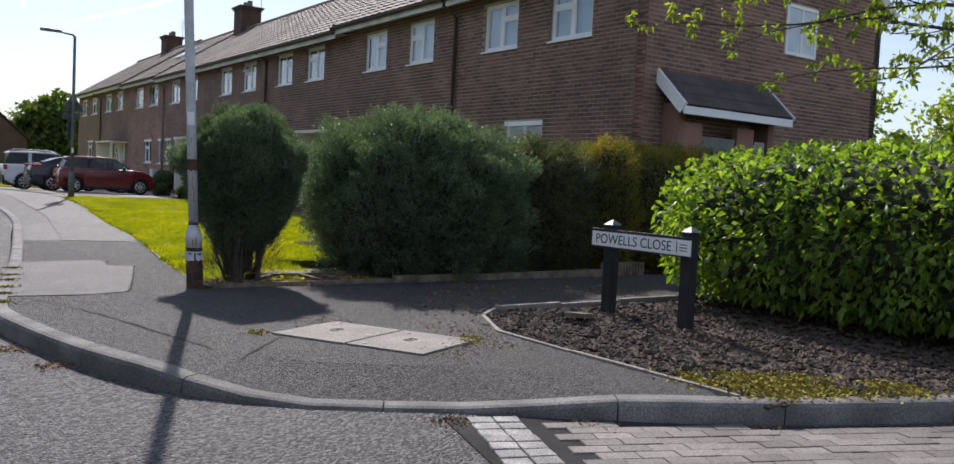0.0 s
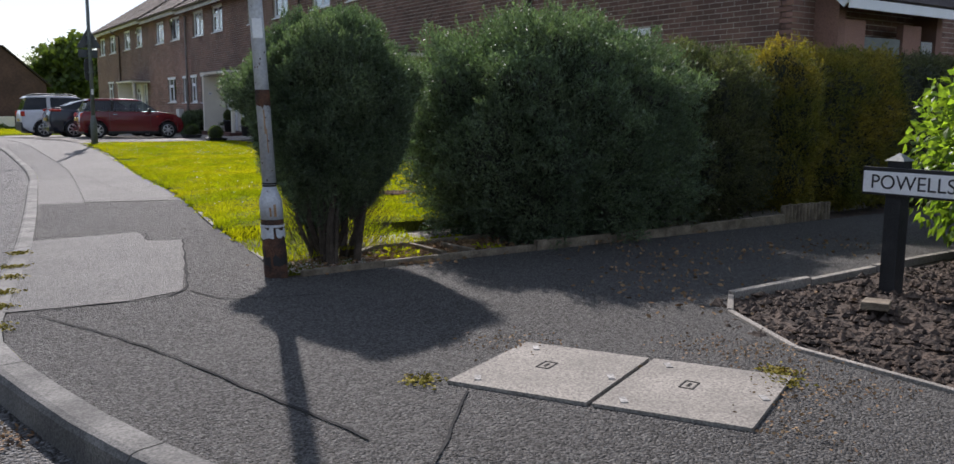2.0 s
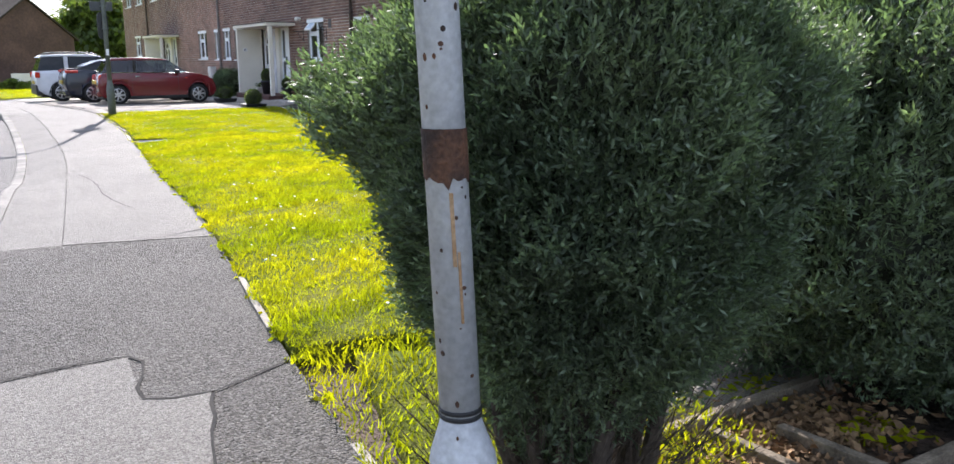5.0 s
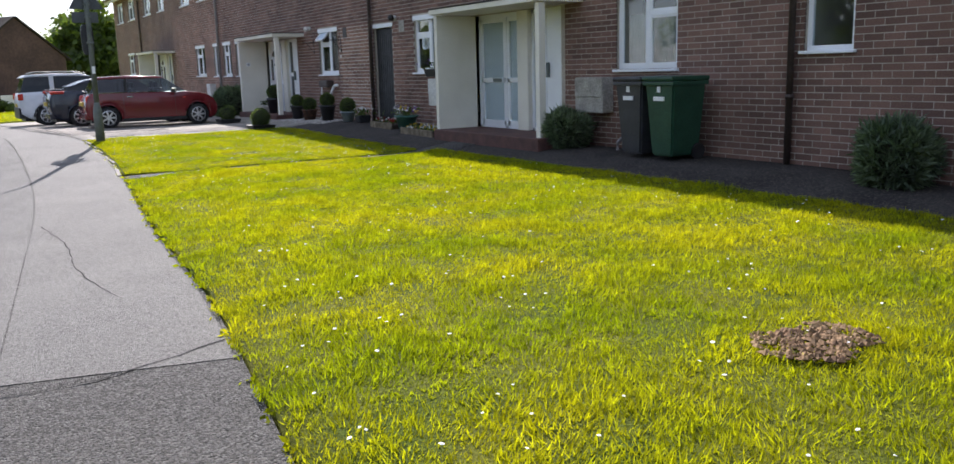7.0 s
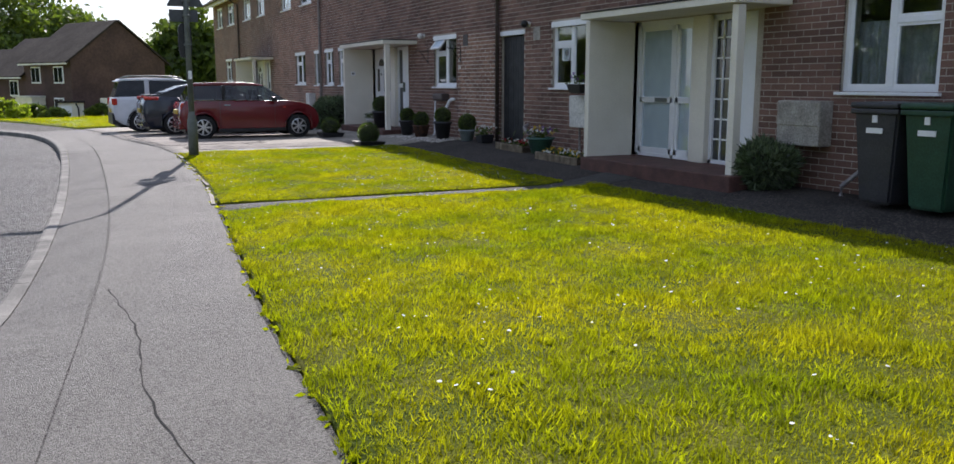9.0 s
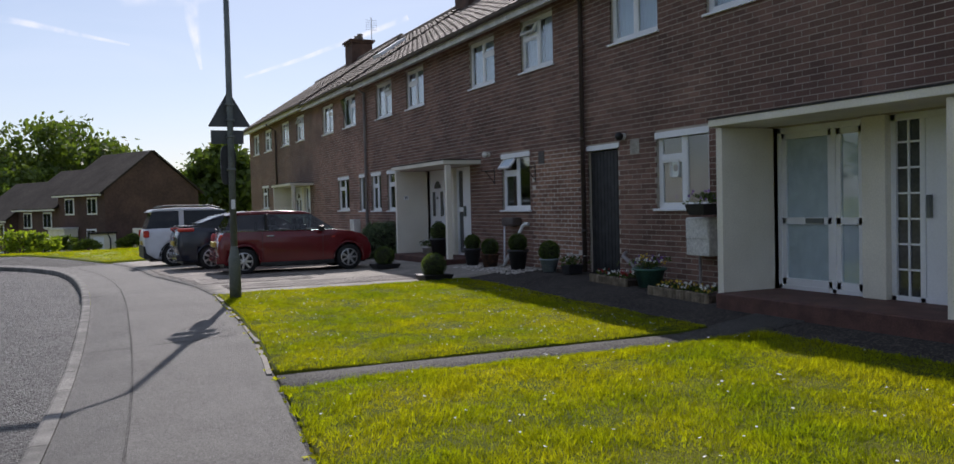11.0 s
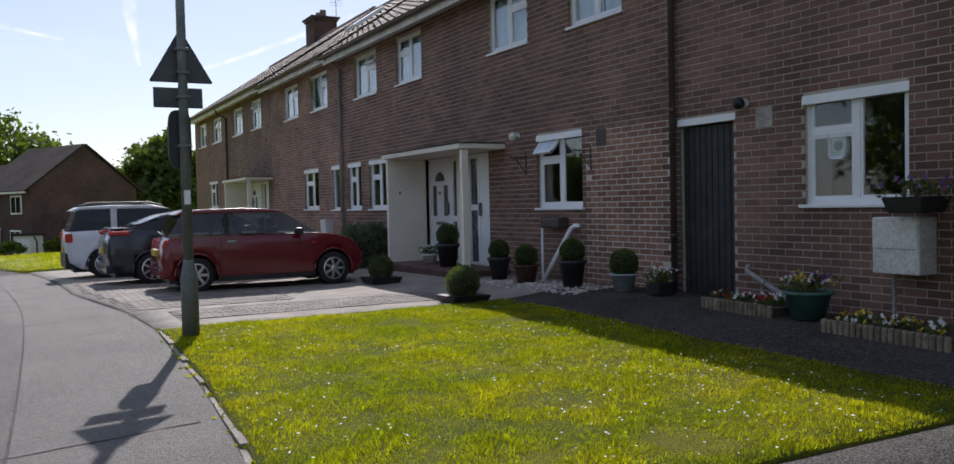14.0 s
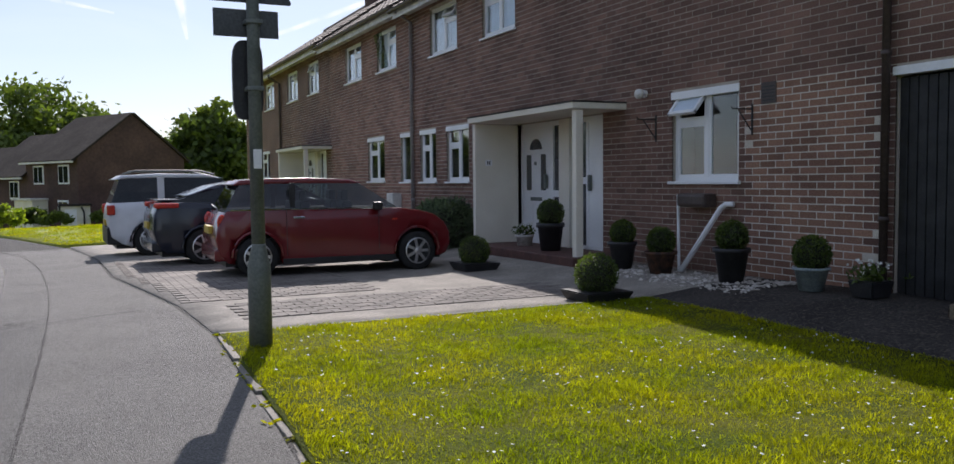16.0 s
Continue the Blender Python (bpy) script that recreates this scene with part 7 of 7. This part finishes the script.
def wheelie_bin(x, y, material, label):
    z = gz(x, y)
    b = thing("wheelie_bin", label, "bin", group="wheelie bins", at=pose(x, y, z) @ Matrix.Diagonal((0.95, 0.88, 1.0, 1)))
    bm = bmesh.new()
    lo = [(-0.24, -0.2), (0.24, -0.2), (0.24, 0.2), (-0.24, 0.2)]
    hi = [(-0.3, -0.28), (0.28, -0.28), (0.28, 0.28), (-0.3, 0.28)]
    a = [bm.verts.new((u, v, 0.05)) for u, v in lo]
    c = [bm.verts.new((u, v, 0.95)) for u, v in hi]
    bm.faces.new(a[::-1])
    bm.faces.new(c)
    for i in range(4):
        bm.faces.new((a[i], a[(i + 1) % 4], c[(i + 1) % 4], c[i]))
    bmesh.ops.bevel(bm, geom=bm.edges[:], offset=0.025, segments=2, affect="EDGES")
    part("body", bm, material, b)
    part("rim", box(bmesh.new(), -0.325, 0.3, -0.3, 0.3, 0.9, 0.95, 0.012), material, b)
    part("lid", box(bmesh.new(), -0.34, 0.32, -0.3, 0.3, 0.955, 1.01, 0.022), material, b)
    part("handle", tube(bmesh.new(), [(0.34, -0.22, 0.95), (0.38, -0.2, 0.96), (0.38, 0.2, 0.96), (0.34, 0.22, 0.95)], 0.014, 8), material, b)
    for s in (-1, 1):
        part("wheel", lathe(bmesh.new(), [(0.1, -0.025), (0.1, 0.025)], 18, Matrix.Translation((0.2, s * 0.22, 0.1)) @ Matrix.Rotation(math.pi / 2, 4, "X")), M_BLACK, b)
    part("label_strip", box(bmesh.new(), -0.303, -0.29, -0.1, 0.1, 0.72, 0.77, m=Matrix.Rotation(0.0, 4, "Y")), M_SIGNWHITE, b)
    part("sticker", box(bmesh.new(), -0.306, -0.29, -0.03, 0.03, 0.82, 0.89), M_SIGNWHITE, b)
    return b


wheelie_bin(10.42, 18.02, M_BIN, "dark grey wheeled bin against the brick wall")
wheelie_bin(10.42, 17.47, M_BINGREEN, "green wheeled bin against the brick wall")


def meter_box(x, y, z, w, h, d, label, material, leg=False):
    b = thing("meter_box", label, "meter box")
    part("box", box(bmesh.new(), x - d, x + 0.005, y - w / 2, y + w / 2, z, z + h, 0.015), material, b)
    part("lid", box(bmesh.new(), x - d - 0.012, x - d + 0.003, y - w / 2 + 0.01, y + w / 2 - 0.01, z + h * 0.45, z + h - 0.01, 0.006), material, b)
    if leg:
        part("pipe", tube(bmesh.new(), [(x - d * 0.5, y + 0.1, z + 0.01), (x - d * 0.5, y + 0.1, gz(x, y) - 0.02)], 0.02, 8), M_GREYPIPE, b)
    return b


M_METER = mat("dirty_meter_cover", (0.26, 0.24, 0.21), (0.4, 0.37, 0.32), 0.7, 6, 50, 0.3, stain=0.6)
meter_box(FX, 19.5, 0.66, 0.62, 0.5, 0.2, "dirty grey meter box on the wall", M_METER)
meter_box(FX, 23.98, 0.66, 0.46, 0.5, 0.24, "white gas meter box beside the porch", M_SOFFIT, True)
meter_box(FX, 39.9, 0.55, 0.4, 0.5, 0.2, "white gas meter box on the wall", M_SOFFIT, True)


def pot(x, y, r, h, material, label, ball=0.0, ball_mat=None, flowers=None, square=False):
    z = gz(x, y) + 0.005
    p = thing("plant_pot", label, "plant pot", group="pots by the houses")
    if square:
        bm = bmesh.new()
        a = [bm.verts.new((x + u * r * 0.8, y + v * r * 0.8, z)) for u, v in ((-1, -1), (1, -1), (1, 1), (-1, 1))]
        c = [bm.verts.new((x + u * r, y + v * r, z + h)) for u, v in ((-1, -1), (1, -1), (1, 1), (-1, 1))]
        bm.faces.new(a[::-1])
        bm.faces.new(c)
        for i in range(4):
            bm.faces.new((a[i], a[(i + 1) % 4], c[(i + 1) % 4], c[i]))
        bmesh.ops.bevel(bm, geom=bm.edges[:], offset=0.012, segments=2, affect="EDGES")
        part("pot", bm, material, p)
    else:
        smooth(part("pot", lathe(bmesh.new(), [(r * 0.68, 0), (r * 0.95, h * 0.86), (r * 1.08, h * 0.88), (r * 1.08, h), (r * 0.95, h), (r * 0.9, h * 0.9)], 22, Matrix.Translation((x, y, z))), material, p))
        part("soil", lathe(bmesh.new(), [(r * 0.9, h * 0.9), (r * 0.88, h * 0.92)], 18, Matrix.Translation((x, y, z))), M_SOIL, p)
    if ball:
        c = (x, y, z + h + ball * 0.72)
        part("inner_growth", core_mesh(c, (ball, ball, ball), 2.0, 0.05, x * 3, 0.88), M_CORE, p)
        pts, nr = hull_points(2600, c, (ball, ball, ball), 2.0, 0.05, x * 3)
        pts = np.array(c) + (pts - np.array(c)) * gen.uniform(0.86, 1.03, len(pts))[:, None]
        tagged(part("foliage", leaf_mesh("foliage", pts, nr + gen.normal(size=nr.shape) * 0.7, gen.uniform(0.015, 0.03, len(pts)), 0.008), ball_mat or M_BOX, p), kind="stuff")
    if flowers:
        n = 60
        q = np.column_stack([x + gen.normal(size=n) * r * 0.55, y + gen.normal(size=n) * r * 0.55, z + h + gen.uniform(0.0, 0.12, n)])
        tagged(part("leaves", leaf_mesh("leaves", np.repeat(q, 3, 0), gen.normal(size=(n * 3, 3)) + np.array([0, 0, 0.3]), 0.06, 0.014), M_BOX, p), kind="stuff")
        for col in flowers:
            m = 16
            q = np.column_stack([x + gen.normal(size=m) * r * 0.6, y + gen.normal(size=m) * r * 0.6, z + h + gen.uniform(0.06, 0.17, m)])
            tagged(part("blooms", leaf_mesh("blooms", np.repeat(q, 5, 0), gen.normal(size=(m * 5, 3)) + np.array([-0.6, -0.4, 0.2]), 0.028, 0.014), col, p), kind="stuff")
    return p


M_BOX = mat("box_leaf", (0.045, 0.075, 0.018), (0.085, 0.12, 0.028), 0.5, 5, 40, 0.0, island=0.4, translucent=(1.8, 1.9, 0.7, 0.35))
M_POTDARK = mat("dark_pot", (0.015, 0.015, 0.018), (0.028, 0.028, 0.03), 0.5, 5, 50, 0.1)
M_POTBLUE = mat("pale_blue_glazed_pot", (0.22, 0.27, 0.29), (0.3, 0.35, 0.37), 0.35, 6, 50, 0.1)
M_POTGREEN = mat("green_glazed_pot", (0.04, 0.11, 0.09), (0.06, 0.15, 0.12), 0.35, 6, 50, 0.1)
M_POTWHITE = mat("white_stone_pot", (0.5, 0.48, 0.44), (0.62, 0.6, 0.56), 0.7, 6, 50, 0.3)
M_PURPLE = mat("purple_petal", (0.16, 0.06, 0.3), (0.24, 0.12, 0.4), 0.7, 20, 80, 0.0)
M_YELLOW = mat("yellow_petal", (0.6, 0.42, 0.04), (0.7, 0.5, 0.06), 0.7, 20, 80, 0.0)
M_CRIMSON = mat("crimson_petal", (0.3, 0.015, 0.02), (0.42, 0.03, 0.03), 0.7, 20, 80, 0.0)
for x, y, ball, lab in ((8.85, 28.75, 0.21, "clipped box ball in a low square trough"), (9.05, 32.0, 0.2, "clipped box ball in a low square trough")):
    pot(x, y, 0.27, 0.11, M_POTDARK, lab, ball, square=True)
pot(10.35, 30.45, 0.17, 0.34, M_POTDARK, "box ball in a tall dark pot", 0.15)
pot(10.4, 29.75, 0.18, 0.26, M_RUST, "box ball in a brown pot", 0.16)
pot(10.35, 28.5, 0.18, 0.36, M_POTDARK, "box ball in a tall dark pot", 0.16)
pot(10.42, 27.5, 0.16, 0.22, M_POTBLUE, "box ball in a pale blue glazed pot", 0.165)
pot(10.5, 26.9, 0.14, 0.15, M_POTDARK, "dark trough with white pansies", flowers=(M_DAISY,), square=True)
pot(10.55, 33.35, 0.14, 0.28, M_POTWHITE, "white pot with white flowers on the porch step", flowers=(M_DAISY, M_DAISY))
pot(10.4, 32.3, 0.19, 0.5, M_POTDARK, "box ball in a tall dark pot by the door", 0.19)
pot(10.45, 24.75, 0.22, 0.26, M_POTGREEN, "green glazed pot with mixed pansies", flowers=(M_PURPLE, M_YELLOW, M_DAISY))


def log_bed(y0, y1, x, label, cols):
    b = thing("flower_bed", label, "flower bed")
    n = int((y1 - y0) / 0.06)
    for i in range(n):
        y = y0 + (i + 0.5) * 0.06
        part("log", lathe(bmesh.new(), [(0.028, -0.03), (0.028, 0.1), (0.02, 0.115)], 8, Matrix.Translation((x, y, gz(x, y)))), M_WOOD, b)
    part("soil", box(bmesh.new(), x + 0.03, FX - 0.03, y0, y1, gz(x, y0) - 0.05, gz(x, y0) + 0.09), M_SOIL, b)
    m = 26
    for col in cols:
        q = np.column_stack([gen.uniform(x + 0.05, x + 0.4, m), gen.uniform(y0 + 0.1, y1 - 0.1, m), np.full(m, gz(x, y0) + 0.1) + gen.uniform(0.02, 0.1, m)])
        tagged(part("blooms", leaf_mesh("blooms", np.repeat(q, 5, 0), gen.normal(size=(m * 5, 3)) + np.array([-0.6, -0.4, 0.3]), 0.03, 0.015), col, b), kind="stuff")
        tagged(part("leaves", leaf_mesh("leaves", np.repeat(q, 4, 0) - np.array([0, 0, 0.05]), gen.normal(size=(m * 4, 3)) + np.array([0, 0, 0.4]), 0.07, 0.016), M_BOX, b), kind="stuff")


log_bed(25.0, 26.0, 10.25, "log-edged flower bed with white and red pansies", (M_DAISY, M_CRIMSON))
log_bed(23.1, 24.35, 10.1, "log-edged flower bed beside the porch", (M_DAISY, M_YELLOW))
tr_ = pot(10.62, 23.75, 0.2, 0.14, M_POTDARK, "dark trough of purple flowers on the gas meter box", flowers=(M_PURPLE,), square=True)
tr_.location.z = 1.0
# leaning white pipes and wall fittings
pl = thing("waste_pipe", "white plastic pipe leaning against the wall", "pipe")
part("tube", tube(bmesh.new(), [(10.68, 29.75, 0.2), (10.82, 29.2, 0.98), (10.84, 29.14, 1.02), (10.87, 29.05, 1.02)], 0.032, 10), M_WHITE, pl)
pl = thing("waste_pipe", "thin white pipe leaning against the wall", "pipe")
part("tube", tube(bmesh.new(), [(10.75, 29.85, 0.2), (10.85, 30.0, 1.12)], 0.018, 8), M_WHITE, pl)
pl = thing("waste_pipe", "grey plastic overflow pipe by the bin", "pipe")
part("tube", tube(bmesh.new(), [(10.88, 18.55, 0.5), (10.7, 18.6, 0.46), (10.6, 18.75, 0.28), (10.6, 18.75, 0.18)], 0.025, 8), M_GREYPIPE, pl)
pl = thing("drain_pipe", "grey slanting drain pipe by the gate", "pipe")
part("tube", tube(bmesh.new(), [(10.86, 25.9, 0.62), (10.7, 25.75, 0.58), (10.6, 25.0, 0.3)], 0.028, 8), M_GREYPIPE, pl)
for y, z, lab in ((30.72, 2.4, "white security lamp on the wall"), (25.95, 2.38, "black security lamp on the wall")):
    sl_ = thing("wall_lamp", lab, "lamp")
    part("mount", lathe(bmesh.new(), [(0.05, 0), (0.05, 0.04)], 14, Matrix.Translation((FX, y, z)) @ Matrix.Rotation(-math.pi / 2, 4, "Y")), M_SOFFIT, sl_)
    bm = bmesh.new()
    bmesh.ops.create_uvsphere(bm, u_segments=14, v_segments=10, radius=0.065, matrix=Matrix.Translation((FX - 0.1, y, z)))
    part("head", bm, M_SOFFIT if y > 28 else M_BLACK, sl_)
for y0, y1, z0, z1 in ((17.39, 17.61, 2.1, 2.31), (28.45, 28.67, 2.1, 2.33)):
    v_ = thing("air_vent", "dark terracotta air brick set in the wall", "vent")
    part("grille", box(bmesh.new(), FX - 0.008, FX + 0.01, y0, y1, z0, z1, 0.004), M_PIPE, v_)
    for k in range(5):
        part("slot", one_box(FX - 0.011, FX - 0.006, y0 + 0.02, y1 - 0.02, z0 + 0.03 + k * 0.036, z0 + 0.045 + k * 0.036), M_BLACK, v_)
v_ = thing("air_vent", "pale cement plate on the wall", "vent")
part("grille", box(bmesh.new(), FX - 0.008, FX + 0.01, 25.57, 25.8, 2.1, 2.32, 0.004), M_METER, v_)
# hanging-basket brackets beside the kitchen window
for y in (28.8, 30.5):
    br = thing("basket_bracket", "black iron hanging-basket bracket", "bracket")
    part("plate", box(bmesh.new(), FX - 0.012, FX, y - 0.012, y + 0.012, 1.78, 2.12, 0.003), M_BLACK, br)
    part("arm", tube(bmesh.new(), [(FX - 0.01, y, 2.06), (FX - 0.28, y, 2.06), (FX - 0.3, y, 2.09)], 0.008, 6), M_BLACK, br)
    part("brace", tube(bmesh.new(), [(FX - 0.01, y, 1.82), (FX - 0.2, y, 2.05)], 0.007, 6), M_BLACK, br)
# hanging trough below the kitchen window
bk = thing("wall_basket", "dark wire wall basket below the window", "planter")
part("basket", box(bmesh.new(), FX - 0.2, FX - 0.004, 29.35, 29.85, 0.98, 1.14, 0.04), M_PIPE, bk)
# round plaque in the window
pq = thing("window_ornament", "white ornament hanging in the kitchen window", "ornament")
part("disc", box(bmesh.new(), FX + 0.085, FX + 0.1, 24.72, 24.92, 1.72, 2.02, 0.05), M_SIGNWHITE, pq)
part("eye", lathe(bmesh.new(), [(0.05, 0), (0.05, 0.012)], 16, Matrix.Translation((FX + 0.086, 24.82, 1.85)) @ Matrix.Rotation(-math.pi / 2, 4, "Y")), M_GREYPIPE, pq)
# house numbers as plain plates
for x, y, z in ((10.118 - 0.0, 34.25, 1.6),):
    nb = thing("number_plaque", "small white plaque with plain dark bars", "plaque")
    part("plate", one_box(10.3, 10.42, 34.192, 34.2, 1.55, 1.65), M_SIGNWHITE, nb)
    for k in range(2):
        part("bar", one_box(10.33 + k * 0.035, 10.35 + k * 0.035, 34.189, 34.192, 1.57, 1.63), M_SIGNBLACK, nb)
# shrubs at the wall
for x, y, r, lab in ((10.5, 14.6, 0.3, "dark leafy shrub against the end house"), (10.5, 19.72, 0.26, "dark shrub below the meter box"), (10.2, 35.6, 0.45, "dark shrub beside the porch"), (10.3, 36.4, 0.4, "dark shrub beside the porch")):
    conifer("shrub", lab, (x, y, gz(x, y) + r * 0.8), (r, r, r * 1.0), 1800, M_CONIFER, 2.2, 0.25, x + y, length=(0.06, 0.16), width=0.012, per=3, shrink=0.7)

# ---- vapour trails, far and high ----
M_TRAIL = bpy.data.materials.new("vapour_trail")
M_TRAIL.use_nodes = True
t_ = M_TRAIL.node_tree
t_.nodes.clear()
o_ = t_.nodes.new("ShaderNodeOutputMaterial")
e_ = t_.nodes.new("ShaderNodeEmission")
e_.inputs[0].default_value = (1.0, 1.0, 1.0, 1)
e_.inputs[1].default_value = 1.15
tr_n = t_.nodes.new("ShaderNodeBsdfTransparent")
mx_ = t_.nodes.new("ShaderNodeMixShader")
g_ = t_.nodes.new("ShaderNodeNewGeometry")
n_t = t_.nodes.new("ShaderNodeTexNoise")
n_t.inputs["Scale"].default_value = 0.02
n_t.inputs["Detail"].default_value = 6
r_t = t_.nodes.new("ShaderNodeMapRange")
r_t.inputs[1].default_value, r_t.inputs[2].default_value = 0.35, 0.75
r_t.inputs[3].default_value, r_t.inputs[4].default_value = 0.0, 0.75
t_.links.new(g_.outputs["Position"], n_t.inputs[0])
t_.links.new(n_t.outputs[0], r_t.inputs[0])
uv_ = t_.nodes.new("ShaderNodeAttribute")
uv_.attribute_name = "soft"
mu_ = t_.nodes.new("ShaderNodeMath")
mu_.operation = "MULTIPLY"
t_.links.new(r_t.outputs[0], mu_.inputs[0])
t_.links.new(uv_.outputs["Fac"], mu_.inputs[1])
t_.links.new(mu_.outputs[0], mx_.inputs[0])
t_.links.new(tr_n.outputs[0], mx_.inputs[1])
t_.links.new(e_.outputs[0], mx_.inputs[2])
t_.links.new(mx_.outputs[0], o_.inputs[0])


def trail(dirs, widths, label):
    """A soft-edged streak on the sky, two kilometres off."""
    v, f, soft = [], [], []
    ds = [Vector(d).normalized() * 2000 for d in dirs]
    for i, d in enumerate(ds):
        along = (ds[min(i + 1, len(ds) - 1)] - ds[max(i - 1, 0)]).normalized()
        s = along.cross(d.normalized()).normalized()
        for k, u in enumerate((-1, -0.4, 0.4, 1)):
            v.append(tuple(d + s * u * widths[i]))
            soft.append(0.0 if k in (0, 3) else 1.0)
    for i in range(len(ds) - 1):
        for k in range(3):
            a = i * 4 + k
            f.append((a, a + 1, a + 5, a + 4))
    me = raw_mesh("vapour_trail", v, f)
    at_ = me.attributes.new("soft", "FLOAT", "POINT")
    at_.data.foreach_set("value", soft)
    ob = part("backdrop_trail", me, M_TRAIL, None)
    ob.visible_shadow = False
    tagged(ob, label=label, category="vapour trail", kind="structure")


trail([(-0.2, 0.955, 0.215), (-0.117, 0.972, 0.202), (-0.035, 0.981, 0.191), (0.055, 0.983, 0.176)], [10, 9, 8, 3], "thin white vapour trail")
trail([(0.115, 0.93, 0.36), (0.1147, 0.958, 0.261), (0.1168, 0.972, 0.205), (0.1256, 0.98, 0.153)], [22, 18, 16, 4], "broad broken vapour trail")
trail([(0.17, 0.9747, 0.1455), (0.229, 0.959, 0.1656), (0.285, 0.94, 0.188), (0.34, 0.916, 0.21)], [4, 6, 7, 8], "thin white vapour trail")
trail([(-0.05, 0.962, 0.275), (0.055, 0.971, 0.234), (0.11, 0.965, 0.238), (0.19, 0.95, 0.25)], [40, 45, 45, 30], "soft streak of high cloud")

# bare patch in the unmown lawn
bp = pebbles("bare_patch", "bare dry soil patch in the lawn", "soil", 1500, lambda a, b: ((a - 5.8) / 0.3) ** 2 + ((b - 11.95) / 0.22) ** 2 < 1 + 0.3 * math.sin(a * 20), 5.4, 6.2, 11.6, 12.3, (0.008, 0.03), lambda a, b: lawn_z(a, b) + 0.025, M_STRAW, 31)
